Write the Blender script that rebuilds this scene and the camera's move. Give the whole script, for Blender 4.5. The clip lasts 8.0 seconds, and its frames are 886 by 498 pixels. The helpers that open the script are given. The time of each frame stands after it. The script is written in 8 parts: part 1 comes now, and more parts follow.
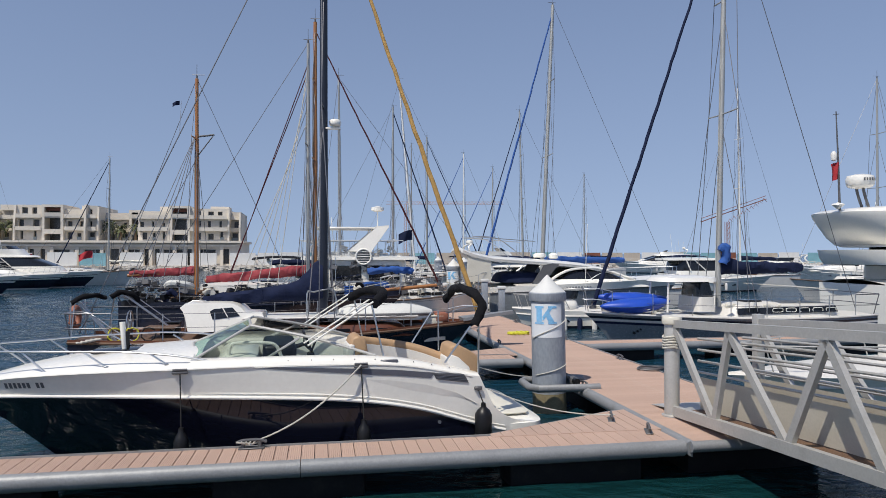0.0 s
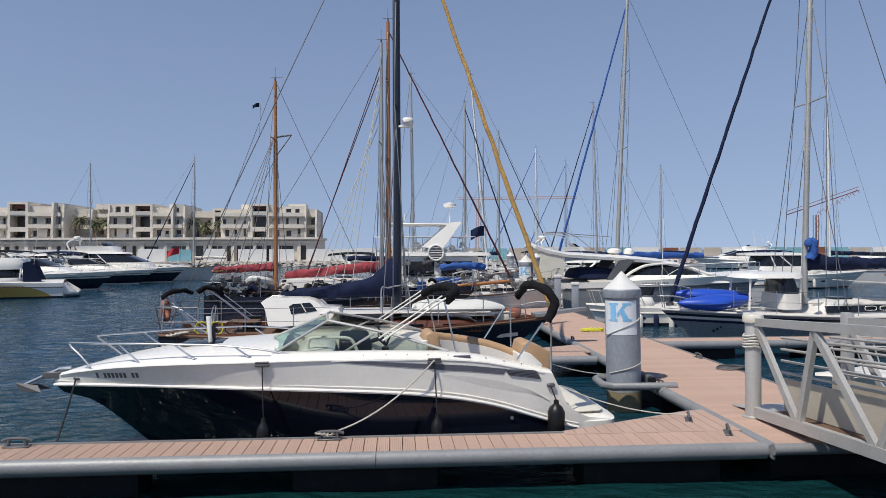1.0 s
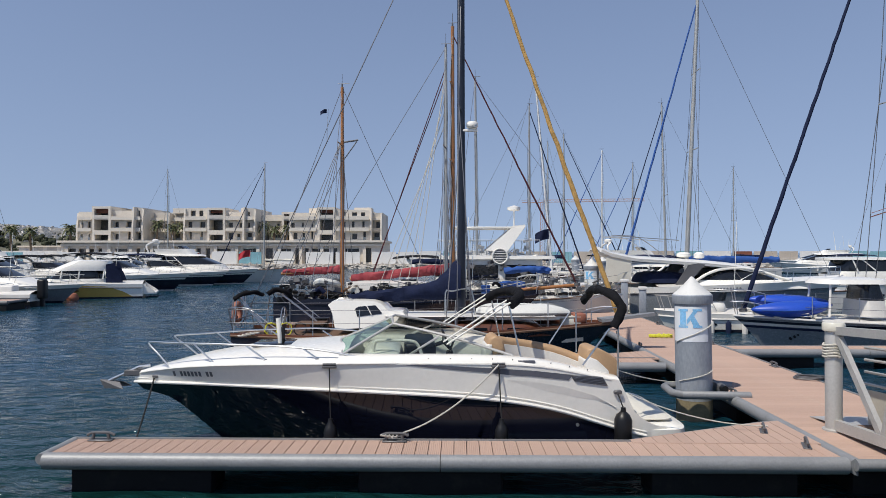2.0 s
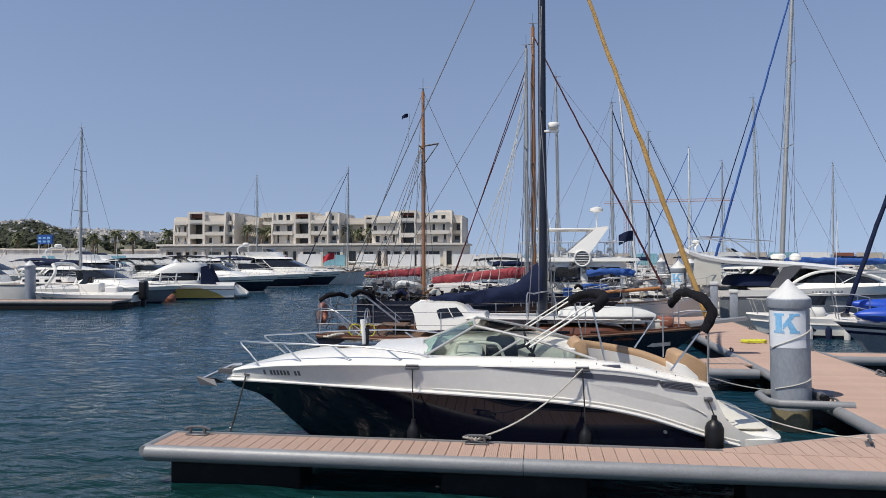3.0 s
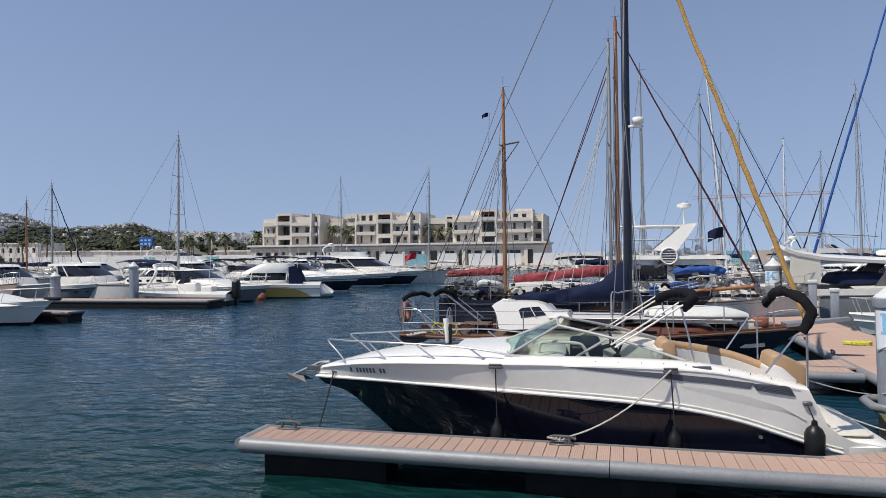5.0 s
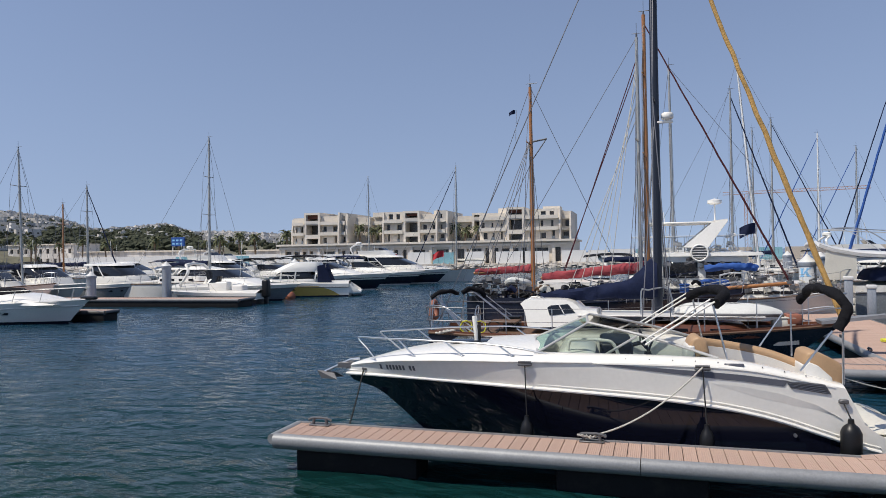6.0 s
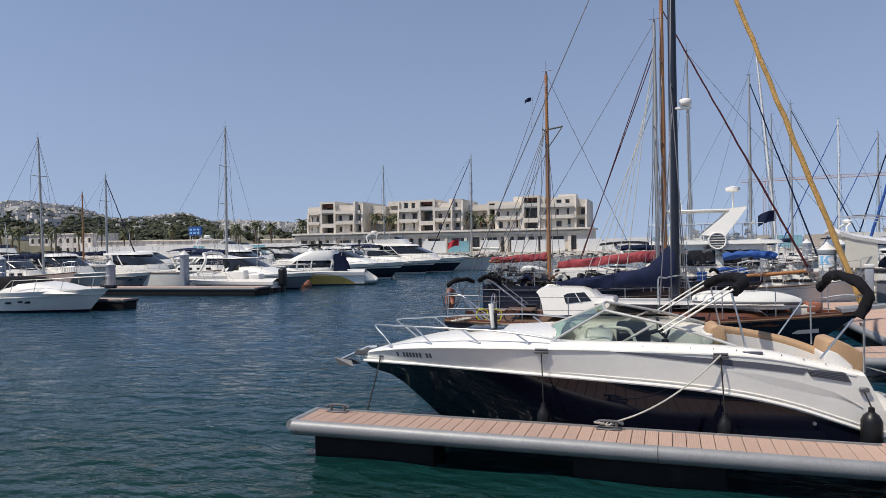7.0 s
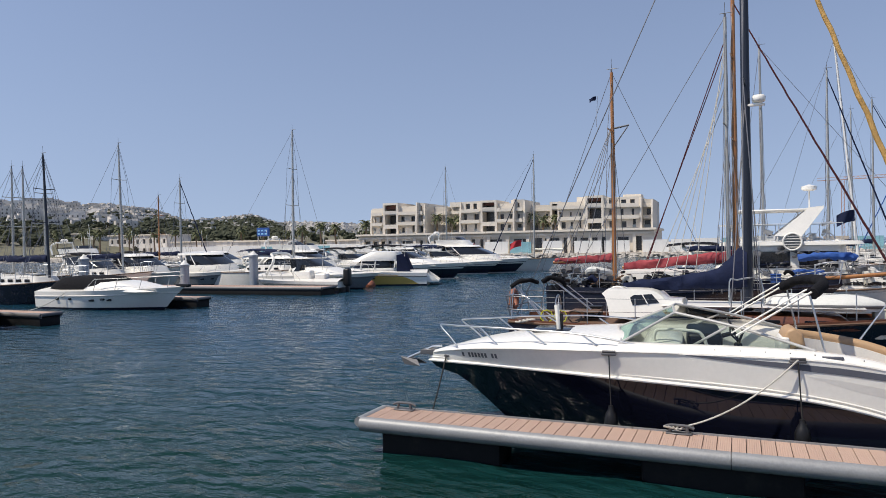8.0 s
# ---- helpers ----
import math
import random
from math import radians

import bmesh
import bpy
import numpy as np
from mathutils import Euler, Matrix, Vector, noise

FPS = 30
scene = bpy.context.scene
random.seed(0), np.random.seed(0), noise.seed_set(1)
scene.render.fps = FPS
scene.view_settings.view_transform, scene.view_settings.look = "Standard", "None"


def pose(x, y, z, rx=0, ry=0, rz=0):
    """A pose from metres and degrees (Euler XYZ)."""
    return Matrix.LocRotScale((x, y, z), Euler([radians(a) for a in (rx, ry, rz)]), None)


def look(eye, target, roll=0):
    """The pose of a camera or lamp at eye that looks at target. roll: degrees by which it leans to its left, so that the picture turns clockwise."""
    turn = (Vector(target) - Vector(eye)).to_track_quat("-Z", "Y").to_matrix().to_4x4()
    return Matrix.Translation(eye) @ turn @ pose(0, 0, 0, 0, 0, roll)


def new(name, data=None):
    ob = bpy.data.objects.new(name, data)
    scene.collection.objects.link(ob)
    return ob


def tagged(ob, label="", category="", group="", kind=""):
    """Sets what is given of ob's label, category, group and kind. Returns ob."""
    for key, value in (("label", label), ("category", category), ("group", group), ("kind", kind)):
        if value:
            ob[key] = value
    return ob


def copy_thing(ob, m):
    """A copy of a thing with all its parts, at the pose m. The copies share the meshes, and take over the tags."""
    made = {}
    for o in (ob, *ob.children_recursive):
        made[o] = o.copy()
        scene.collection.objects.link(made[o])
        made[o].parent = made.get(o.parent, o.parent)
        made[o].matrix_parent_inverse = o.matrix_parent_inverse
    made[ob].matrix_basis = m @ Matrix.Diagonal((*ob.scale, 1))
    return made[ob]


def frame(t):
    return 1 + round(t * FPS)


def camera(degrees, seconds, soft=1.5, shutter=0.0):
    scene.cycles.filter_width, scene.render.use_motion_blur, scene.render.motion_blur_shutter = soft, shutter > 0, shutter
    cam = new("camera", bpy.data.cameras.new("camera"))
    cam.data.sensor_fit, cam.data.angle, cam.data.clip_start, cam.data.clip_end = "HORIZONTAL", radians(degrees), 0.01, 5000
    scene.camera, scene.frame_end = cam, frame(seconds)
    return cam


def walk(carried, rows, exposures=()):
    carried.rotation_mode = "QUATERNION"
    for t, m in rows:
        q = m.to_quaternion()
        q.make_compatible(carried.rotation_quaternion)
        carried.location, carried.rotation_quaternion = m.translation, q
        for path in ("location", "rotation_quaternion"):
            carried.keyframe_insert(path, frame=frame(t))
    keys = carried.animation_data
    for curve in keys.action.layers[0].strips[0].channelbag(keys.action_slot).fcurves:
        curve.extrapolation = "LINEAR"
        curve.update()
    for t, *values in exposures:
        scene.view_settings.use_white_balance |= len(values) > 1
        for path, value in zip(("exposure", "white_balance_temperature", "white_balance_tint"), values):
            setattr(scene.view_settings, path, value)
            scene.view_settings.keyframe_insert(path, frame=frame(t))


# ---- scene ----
# the camera stands on the quay and pans to its left
cam = camera(65.6, 8.0, soft=0.8)
PATH = [
    (0, 0.000, 0.000, 2.620, 0.00, 0.40, 0.02),
    (0.5, 0.003, -0.013, 2.617, 3.10, 0.17, -0.07),
    (1, 0.005, -0.068, 2.639, 6.01, 0.03, 0.20),
    (2.5, -0.012, -0.079, 2.654, 14.40, 0.47, -0.01),
    (3, -0.021, -0.083, 2.654, 17.99, 0.50, 0.21),
    (3.5, -0.025, -0.104, 2.660, 21.11, 0.59, 0.52),
    (4, -0.022, -0.110, 2.664, 23.12, 0.50, 0.96),
    (4.5, -0.028, -0.096, 2.661, 23.91, 0.42, 0.79),
    (6, -0.033, -0.153, 2.653, 26.97, 0.35, 0.95),
    (6.5, -0.051, -0.134, 2.638, 27.90, -0.18, 1.23),
    (7, -0.045, -0.168, 2.642, 28.23, -0.57, 1.06),
    (7.5, -0.076, -0.185, 2.640, 30.00, -0.72, 0.74),
    (8, -0.069, -0.239, 2.641, 33.35, -0.41, 1.02),
]
walk(cam, [(t, pose(x, y, z, 90 + pitch, roll, yaw)) for t, x, y, z, yaw, pitch, roll in PATH], [(0.0, -0.05, 6550, 10), (4.0, 0.0, 6550, 10), (7.0, 0.03, 6700, 11), (8.0, 0.14, 6800, 11)])

# ---------------------------------------------------------------- light
SUN_EL, SUN_AZ = 59.0, 232.0          # degrees; azimuth of the sun, counter-clockwise from +x
sun_dir = Vector((math.cos(radians(SUN_AZ)) * math.cos(radians(SUN_EL)), math.sin(radians(SUN_AZ)) * math.cos(radians(SUN_EL)), math.sin(radians(SUN_EL))))
world = bpy.data.worlds.new("sky")
scene.world = world
world.use_nodes = True
wn = world.node_tree
sky = wn.nodes.new("ShaderNodeTexSky")
sky.sky_type, sky.sun_disc = "NISHITA", False
sky.sun_elevation, sky.sun_rotation = radians(SUN_EL), radians(90 - SUN_AZ)
sky.air_density, sky.dust_density, sky.ozone_density = 1.0, 0.0, 3.0
wn.nodes["Background"].inputs["Strength"].default_value = 0.119
# sea haze: the sky's tones change little towards the horizon
tcw, sepw, comw, nrm = wn.nodes.new("ShaderNodeTexCoord"), wn.nodes.new("ShaderNodeSeparateXYZ"), wn.nodes.new("ShaderNodeCombineXYZ"), wn.nodes.new("ShaderNodeVectorMath")
rz = wn.nodes.new("ShaderNodeMapRange")
rz.inputs["From Min"].default_value, rz.inputs["From Max"].default_value = 0.0, 1.0
rz.inputs["To Min"].default_value, rz.inputs["To Max"].default_value = 0.175, 0.62
nrm.operation = "NORMALIZE"
wn.links.new(tcw.outputs["Generated"], sepw.inputs[0])
wn.links.new(sepw.outputs["X"], comw.inputs["X"])
wn.links.new(sepw.outputs["Y"], comw.inputs["Y"])
wn.links.new(sepw.outputs["Z"], rz.inputs["Value"])
wn.links.new(rz.outputs[0], comw.inputs["Z"])
wn.links.new(comw.outputs[0], nrm.inputs[0])
wn.links.new(nrm.outputs[0], sky.inputs["Vector"])
tint = wn.nodes.new("ShaderNodeVectorMath")
tint.operation = "MULTIPLY"
tint.inputs[1].default_value = (1.20, 1.0, 0.955)
wn.links.new(sky.outputs[0], tint.inputs[0])
wn.links.new(tint.outputs[0], wn.nodes["Background"].inputs["Color"])
lamp = bpy.data.lights.new("sun", "SUN")
lamp.energy, lamp.angle, lamp.color = 4.2, radians(0.53), (1.0, 0.94, 0.84)
new("sun", lamp).matrix_world = look(sun_dir * 200, (0, 0, 0))

# ---------------------------------------------------------------- materials
MATS = {}


def mat(name, color, rough=0.5, metal=0.0, var=0.12, scale=4.0, bump=0.0, bscale=60.0, dirt=0.0, dirt_color=(0.12, 0.10, 0.08), rnd=0.0, coat=0.0, stretch=(1, 1, 1), spec=0.5, isl=0.0, gloss=False):
    """A surface with broad tone variation, fine grain, optional stains and fine relief."""
    if name in MATS:
        return MATS[name]
    m = bpy.data.materials.new(name)
    m.use_nodes = True
    nt = m.node_tree
    n, l = nt.nodes, nt.links
    b = n["Principled BSDF"]
    b.inputs["Roughness"].default_value, b.inputs["Metallic"].default_value = rough, metal
    b.inputs["Coat Weight"].default_value = coat
    b.inputs["Specular IOR Level"].default_value = spec
    tc = n.new("ShaderNodeTexCoord")
    mp = n.new("ShaderNodeMapping")
    mp.inputs["Scale"].default_value = stretch
    l.new(tc.outputs["Object"], mp.inputs["Vector"])
    big, fine = n.new("ShaderNodeTexNoise"), n.new("ShaderNodeTexNoise")
    big.inputs["Scale"].default_value, big.inputs["Detail"].default_value = scale, 5
    fine.inputs["Scale"].default_value, fine.inputs["Detail"].default_value = scale * 14, 3
    for q in (big, fine):
        l.new(mp.outputs[0], q.inputs["Vector"])
    add = n.new("ShaderNodeMath")
    add.operation = "ADD"
    l.new(big.outputs["Fac"], add.inputs[0])
    l.new(fine.outputs["Fac"], add.inputs[1])
    last = add.outputs[0]
    if rnd:
        oi = n.new("ShaderNodeObjectInfo")
        ma = n.new("ShaderNodeMath")
        ma.operation = "MULTIPLY_ADD"
        ma.inputs[1].default_value = rnd
        l.new(oi.outputs["Random"], ma.inputs[0])
        l.new(last, ma.inputs[2])
        last = ma.outputs[0]
    if isl:
        gi = n.new("ShaderNodeNewGeometry")
        mi = n.new("ShaderNodeMath")
        mi.operation = "MULTIPLY_ADD"
        mi.inputs[1].default_value = isl
        l.new(gi.outputs["Random Per Island"], mi.inputs[0])
        l.new(last, mi.inputs[2])
        last = mi.outputs[0]
    rng = n.new("ShaderNodeMapRange")
    rng.inputs["From Min"].default_value, rng.inputs["From Max"].default_value = 0.6, 1.4 + rnd + isl
    rng.inputs["To Min"].default_value, rng.inputs["To Max"].default_value = 1 - var, 1 + var
    l.new(last, rng.inputs["Value"])
    mul = n.new("ShaderNodeVectorMath")
    mul.operation = "SCALE"
    mul.inputs[0].default_value = color[:3]
    l.new(rng.outputs[0], mul.inputs["Scale"])
    col = mul.outputs[0]
    if dirt:
        dn = n.new("ShaderNodeTexNoise")
        dn.inputs["Scale"].default_value, dn.inputs["Detail"].default_value = scale * 2.3, 8
        dn.inputs["Roughness"].default_value = 0.7
        l.new(mp.outputs[0], dn.inputs["Vector"])
        dr = n.new("ShaderNodeMapRange")
        dr.inputs["From Min"].default_value, dr.inputs["From Max"].default_value = 0.52, 0.75
        dr.inputs["To Max"].default_value = dirt
        l.new(dn.outputs["Fac"], dr.inputs["Value"])
        mx = n.new("ShaderNodeMix")
        mx.data_type = "RGBA"
        l.new(dr.outputs[0], mx.inputs["Factor"])
        l.new(col, mx.inputs["A"])
        mx.inputs["B"].default_value = (*dirt_color, 1)
        col = mx.outputs["Result"]
    l.new(col, b.inputs["Base Color"])
    rr = n.new("ShaderNodeMapRange")
    rr.inputs["To Min"].default_value, rr.inputs["To Max"].default_value = max(rough - 0.08, 0.02), rough + 0.01 if gloss else min(rough + 0.1, 1)
    l.new(fine.outputs["Fac"], rr.inputs["Value"])
    l.new(rr.outputs[0], b.inputs["Roughness"])
    if bump:
        bn = n.new("ShaderNodeTexNoise")
        bn.inputs["Scale"].default_value, bn.inputs["Detail"].default_value = bscale, 4
        l.new(mp.outputs[0], bn.inputs["Vector"])
        bp = n.new("ShaderNodeBump")
        bp.inputs["Strength"].default_value, bp.inputs["Distance"].default_value = bump, 0.02
        l.new(bn.outputs["Fac"], bp.inputs["Height"])
        l.new(bp.outputs[0], b.inputs["Normal"])
    MATS[name] = m
    return m


def glass(name, tint, gloss=0.10):
    """Tinted glass: light passes straight through in the tint's colour; the gloss grows at grazing angles."""
    m = bpy.data.materials.new(name)
    m.use_nodes = True
    nt = m.node_tree
    nt.nodes.remove(nt.nodes["Principled BSDF"])
    tr = nt.nodes.new("ShaderNodeBsdfTransparent")
    tr.inputs["Color"].default_value = (*tint, 1)
    gl = nt.nodes.new("ShaderNodeBsdfGlossy")
    gl.inputs["Roughness"].default_value = 0.02
    fr = nt.nodes.new("ShaderNodeFresnel")
    fr.inputs["IOR"].default_value = 1.5
    ad = nt.nodes.new("ShaderNodeMath")
    ad.operation = "MULTIPLY_ADD"
    ad.inputs[1].default_value, ad.inputs[2].default_value = 0.9, gloss - 0.04
    nt.links.new(fr.outputs[0], ad.inputs[0])
    mx = nt.nodes.new("ShaderNodeMixShader")
    nt.links.new(ad.outputs[0], mx.inputs["Fac"])
    nt.links.new(tr.outputs[0], mx.inputs[1])
    nt.links.new(gl.outputs[0], mx.inputs[2])
    nt.links.new(mx.outputs[0], nt.nodes["Material Output"].inputs["Surface"])
    MATS[name] = m
    return m


M_GEL = mat("white gelcoat", (0.84, 0.815, 0.75), 0.22, var=0.05, scale=1.2, dirt=0.10, dirt_color=(0.55, 0.52, 0.45), coat=0.3)
# worn white paint; doubles as the shade colour of the flybridge recess
M_GEL2 = mat("weathered white and recess shade", (0.66, 0.64, 0.60), 0.38, var=0.08, scale=1.5, dirt=0.25, dirt_color=(0.42, 0.38, 0.30))
M_CREAM = mat("cream gelcoat", (0.66, 0.63, 0.54), 0.35, var=0.08, scale=1.5, dirt=0.2, dirt_color=(0.4, 0.36, 0.28))
M_NAVY = mat("navy hull paint", (0.006, 0.007, 0.015), 0.055, var=0.2, scale=1.2, spec=0.42, gloss=True)
M_NAVY2 = mat("dark hull paint", (0.012, 0.014, 0.026), 0.22, var=0.3, scale=1.5, dirt=0.2, dirt_color=(0.06, 0.06, 0.06))
M_GREYHULL = mat("grey hull paint", (0.20, 0.22, 0.24), 0.25, var=0.1, scale=1.5, dirt=0.2, dirt_color=(0.3, 0.28, 0.25))
M_BLACK = mat("black rubber", (0.009, 0.009, 0.010), 0.4, var=0.2, scale=5, spec=0.35)
M_CLOTHBLK = mat("black canvas", (0.009, 0.009, 0.011), 0.9, var=0.3, scale=8, bump=0.5, bscale=40, spec=0.15)
M_NAVYCLOTH = mat("navy sail canvas", (0.010, 0.016, 0.045), 0.85, var=0.3, scale=5, bump=0.6, bscale=14, spec=0.2)
M_RED = mat("faded red sail canvas", (0.30, 0.045, 0.055), 0.85, var=0.3, scale=4, bump=0.6, bscale=12, dirt=0.35, dirt_color=(0.42, 0.18, 0.17))
M_STEEL = mat("polished stainless steel", (0.58, 0.59, 0.60), 0.36, 1.0, var=0.05, scale=6)
M_ALU = mat("anodised aluminium", (0.50, 0.49, 0.465), 0.48, 0.4, var=0.12, scale=3, dirt=0.25, dirt_color=(0.30, 0.29, 0.27))
M_RAIL = mat("grey fender rail", (0.255, 0.262, 0.27), 0.5, 0.2, var=0.15, scale=3, dirt=0.35, dirt_color=(0.16, 0.16, 0.16), bump=0.15, bscale=30)
M_MASTALU = mat("grey mast alloy", (0.42, 0.42, 0.40), 0.5, 0.5, var=0.15, scale=2)
M_MASTWOOD = mat("varnished spar wood", (0.36, 0.15, 0.045), 0.4, var=0.25, scale=5, stretch=(3, 3, 0.3), coat=0.3, dirt=0.3, dirt_color=(0.16, 0.07, 0.03))
M_MASTNAVY = mat("navy spar paint", (0.012, 0.016, 0.028), 0.35, var=0.2, scale=2)
M_MASTWHITE = mat("white spar paint", (0.75, 0.75, 0.73), 0.4, var=0.08, scale=2)
M_WIRE = mat("stay wire", (0.16, 0.16, 0.17), 0.45, 0.6, var=0.15, scale=3)
M_TEAK = mat("weathered teak", (0.13, 0.075, 0.045), 0.65, var=0.3, scale=4, stretch=(0.4, 4, 4), bump=0.3)
M_MAHOG = mat("varnished mahogany", (0.13, 0.045, 0.022), 0.3, var=0.3, scale=4, stretch=(0.4, 4, 4), coat=0.4)
M_DECK = mat("pinkish composite decking", (0.43, 0.30, 0.24), 0.75, var=0.12, scale=2.0, rnd=0.6, dirt=0.35, dirt_color=(0.50, 0.40, 0.33), bump=0.25, bscale=70)
M_FLOAT = mat("black pontoon float", (0.010, 0.010, 0.011), 0.6, spec=0.2, var=0.3, scale=2, dirt=0.3, dirt_color=(0.05, 0.05, 0.035))
M_PILE = mat("galvanised pile steel", (0.33, 0.36, 0.40), 0.55, 0.35, var=0.22, scale=2.5, stretch=(1, 1, 0.35), dirt=0.55, dirt_color=(0.44, 0.45, 0.46), bump=0.1)
M_PILEWET = mat("algae-stained pile foot", (0.24, 0.20, 0.12), 0.7, var=0.3, scale=3, dirt=0.5, dirt_color=(0.08, 0.07, 0.04))
M_CONE = mat("grey plastic pile cap", (0.62, 0.62, 0.60), 0.55, var=0.08, scale=3, dirt=0.3, dirt_color=(0.45, 0.44, 0.42))
M_SIGNW = mat("white sign film", (0.74, 0.76, 0.78), 0.35, var=0.05, scale=3)
M_SIGNB = mat("light blue sign film", (0.20, 0.46, 0.72), 0.35, var=0.35, scale=3, dirt=0.5, dirt_color=(0.62, 0.72, 0.80))
M_ROPE = mat("pale mooring rope", (0.55, 0.53, 0.47), 0.9, var=0.2, scale=20, bump=0.6, bscale=90)
M_ROPEBLK = mat("black rope", (0.02, 0.02, 0.02), 0.9, var=0.2, scale=20)
M_ROPEYEL = mat("yellow rope", (0.62, 0.60, 0.05), 0.8, var=0.2, scale=20)
M_TAN = mat("tan vinyl upholstery", (0.42, 0.27, 0.15), 0.5, var=0.1, scale=4, bump=0.1)
M_VINYL = mat("white vinyl upholstery", (0.72, 0.70, 0.66), 0.45, var=0.06, scale=4)
M_STRIPE = mat("grey hull stripe", (0.12, 0.125, 0.15), 0.3, var=0.1, scale=3)
M_SMOKE = mat("smoked cabin window", (0.012, 0.014, 0.018), 0.06, var=0.2, scale=2)
M_BLUE = mat("blue canvas", (0.018, 0.078, 0.29), 0.8, var=0.25, scale=4, bump=0.5, bscale=14)
M_KAYAK = mat("blue polyethylene", (0.015, 0.07, 0.45), 0.4, var=0.15, scale=3)
M_ORANGE = mat("orange sail cover", (0.52, 0.31, 0.10), 0.85, var=0.35, scale=8, bump=0.6, bscale=20)
M_LIFE = mat("faded orange lifebuoy", (0.30, 0.11, 0.065), 0.6, var=0.25, scale=6, dirt=0.3, dirt_color=(0.25, 0.12, 0.08))
M_FLAG = mat("red flag cloth", (0.40, 0.025, 0.035), 0.8, var=0.2, scale=5)
M_YELLOW = mat("yellow hull paint", (0.50, 0.34, 0.085), 0.3, var=0.08, scale=2)
M_RUBW = mat("pale inflatable rubber", (0.66, 0.66, 0.62), 0.5, var=0.1, scale=3, dirt=0.3, dirt_color=(0.45, 0.43, 0.38))
G_WIND = glass("green tinted windscreen", (0.44, 0.68, 0.60), 0.08)
G_SIDE = glass("pale tinted side screen", (0.56, 0.66, 0.63), 0.06)
M_WALL = mat("cream render", (0.71, 0.645, 0.55), 0.85, var=0.10, scale=0.25, dirt=0.18, dirt_color=(0.48, 0.44, 0.38), bump=0.2, bscale=8)
M_WALLG = mat("grey-beige render", (0.58, 0.54, 0.48), 0.85, var=0.10, scale=0.25, dirt=0.18, dirt_color=(0.34, 0.32, 0.28))
M_BROWN = mat("rust brown cladding", (0.21, 0.075, 0.045), 0.75, var=0.15, scale=1.0)
M_OPEN = mat("unlit window glass", (0.075, 0.072, 0.068), 0.25, var=0.3, scale=0.6)
M_STONE = mat("quay stone", (0.46, 0.41, 0.35), 0.9, var=0.2, scale=0.5, dirt=0.3, dirt_color=(0.3, 0.26, 0.22), bump=0.4, bscale=5)
M_ROCK = mat("breakwater rock", (0.42, 0.39, 0.35), 0.9, var=0.3, scale=0.7, rnd=0.6, bump=0.6, bscale=4)
M_HOARD = mat("white hoarding panels", (0.72, 0.72, 0.70), 0.6, var=0.08, scale=0.4, dirt=0.2, dirt_color=(0.5, 0.48, 0.45))
M_HOARDB = mat("pale blue hoarding print", (0.20, 0.40, 0.46), 0.6, var=0.25, scale=0.5)
M_FOL = mat("dark foliage", (0.058, 0.064, 0.042), 0.85, var=0.4, scale=0.4, isl=0.9, spec=0.1)
M_PALM = mat("palm fronds", (0.085, 0.095, 0.040), 0.8, var=0.4, scale=0.6)
M_BARK = mat("palm bark", (0.15, 0.11, 0.075), 0.9, var=0.3, scale=2)
M_GLASSRAIL = mat("pale balcony glass", (0.30, 0.33, 0.33), 0.12, var=0.1, scale=0.5)
M_HILL = mat("dry scrub hillside", (0.13, 0.125, 0.085), 0.95, var=0.4, scale=0.03)
M_HOUSE = mat("whitewashed house walls", (0.60, 0.57, 0.53), 0.85, var=0.38, scale=0.05, isl=1.2)
M_MAROON = mat("maroon sail cover", (0.07, 0.012, 0.016), 0.85, var=0.3, scale=8, bump=0.5)
M_CRANE = mat("faded orange crane paint", (0.42, 0.21, 0.12), 0.6, var=0.2, scale=0.5)
M_LEAD = mat("grey fittings", (0.13, 0.13, 0.135), 0.5, 0.3, var=0.2, scale=4)

# ---------------------------------------------------------------- mesh helpers


def B():
    return bmesh.new()


def box(bm, x0, x1, y0, y1, z0, z1, m=None):
    vs = [bm.verts.new(Vector((x, y, z)) if m is None else m @ Vector((x, y, z))) for x in (x0, x1) for y in (y0, y1) for z in (z0, z1)]
    for f in ((0, 1, 3, 2), (4, 6, 7, 5), (0, 4, 5, 1), (2, 3, 7, 6), (0, 2, 6, 4), (1, 5, 7, 3)):
        bm.faces.new([vs[i] for i in f])
    return bm


def rbox(bm, x0, x1, y0, y1, z0, z1, r=0.02, seg=2, m=None):
    """A box with rounded edges."""
    t = B()
    box(t, x0, x1, y0, y1, z0, z1, m)
    bmesh.ops.recalc_face_normals(t, faces=t.faces)
    bmesh.ops.bevel(t, geom=list(t.edges), offset=r, segments=seg, affect="EDGES", profile=0.5)
    join(bm, t)
    return bm


def join(bm, t):
    me = bpy.data.meshes.new("tmp")
    t.to_mesh(me)
    t.free()
    bm.from_mesh(me)
    bpy.data.meshes.remove(me)


def grid(bm, fn, nu, nv, closed=False):
    """A sheet of nu x nv quads through fn(u, v), u and v from 0 to 1."""
    vs = [[bm.verts.new(fn(i / nu, j / nv)) for j in range(nv + (0 if closed else 1))] for i in range(nu + 1)]
    for i in range(nu):
        for j in range(nv):
            k = (j + 1) % len(vs[0])
            try:
                bm.faces.new((vs[i][j], vs[i + 1][j], vs[i + 1][k], vs[i][k]))
            except ValueError:
                pass
    return vs


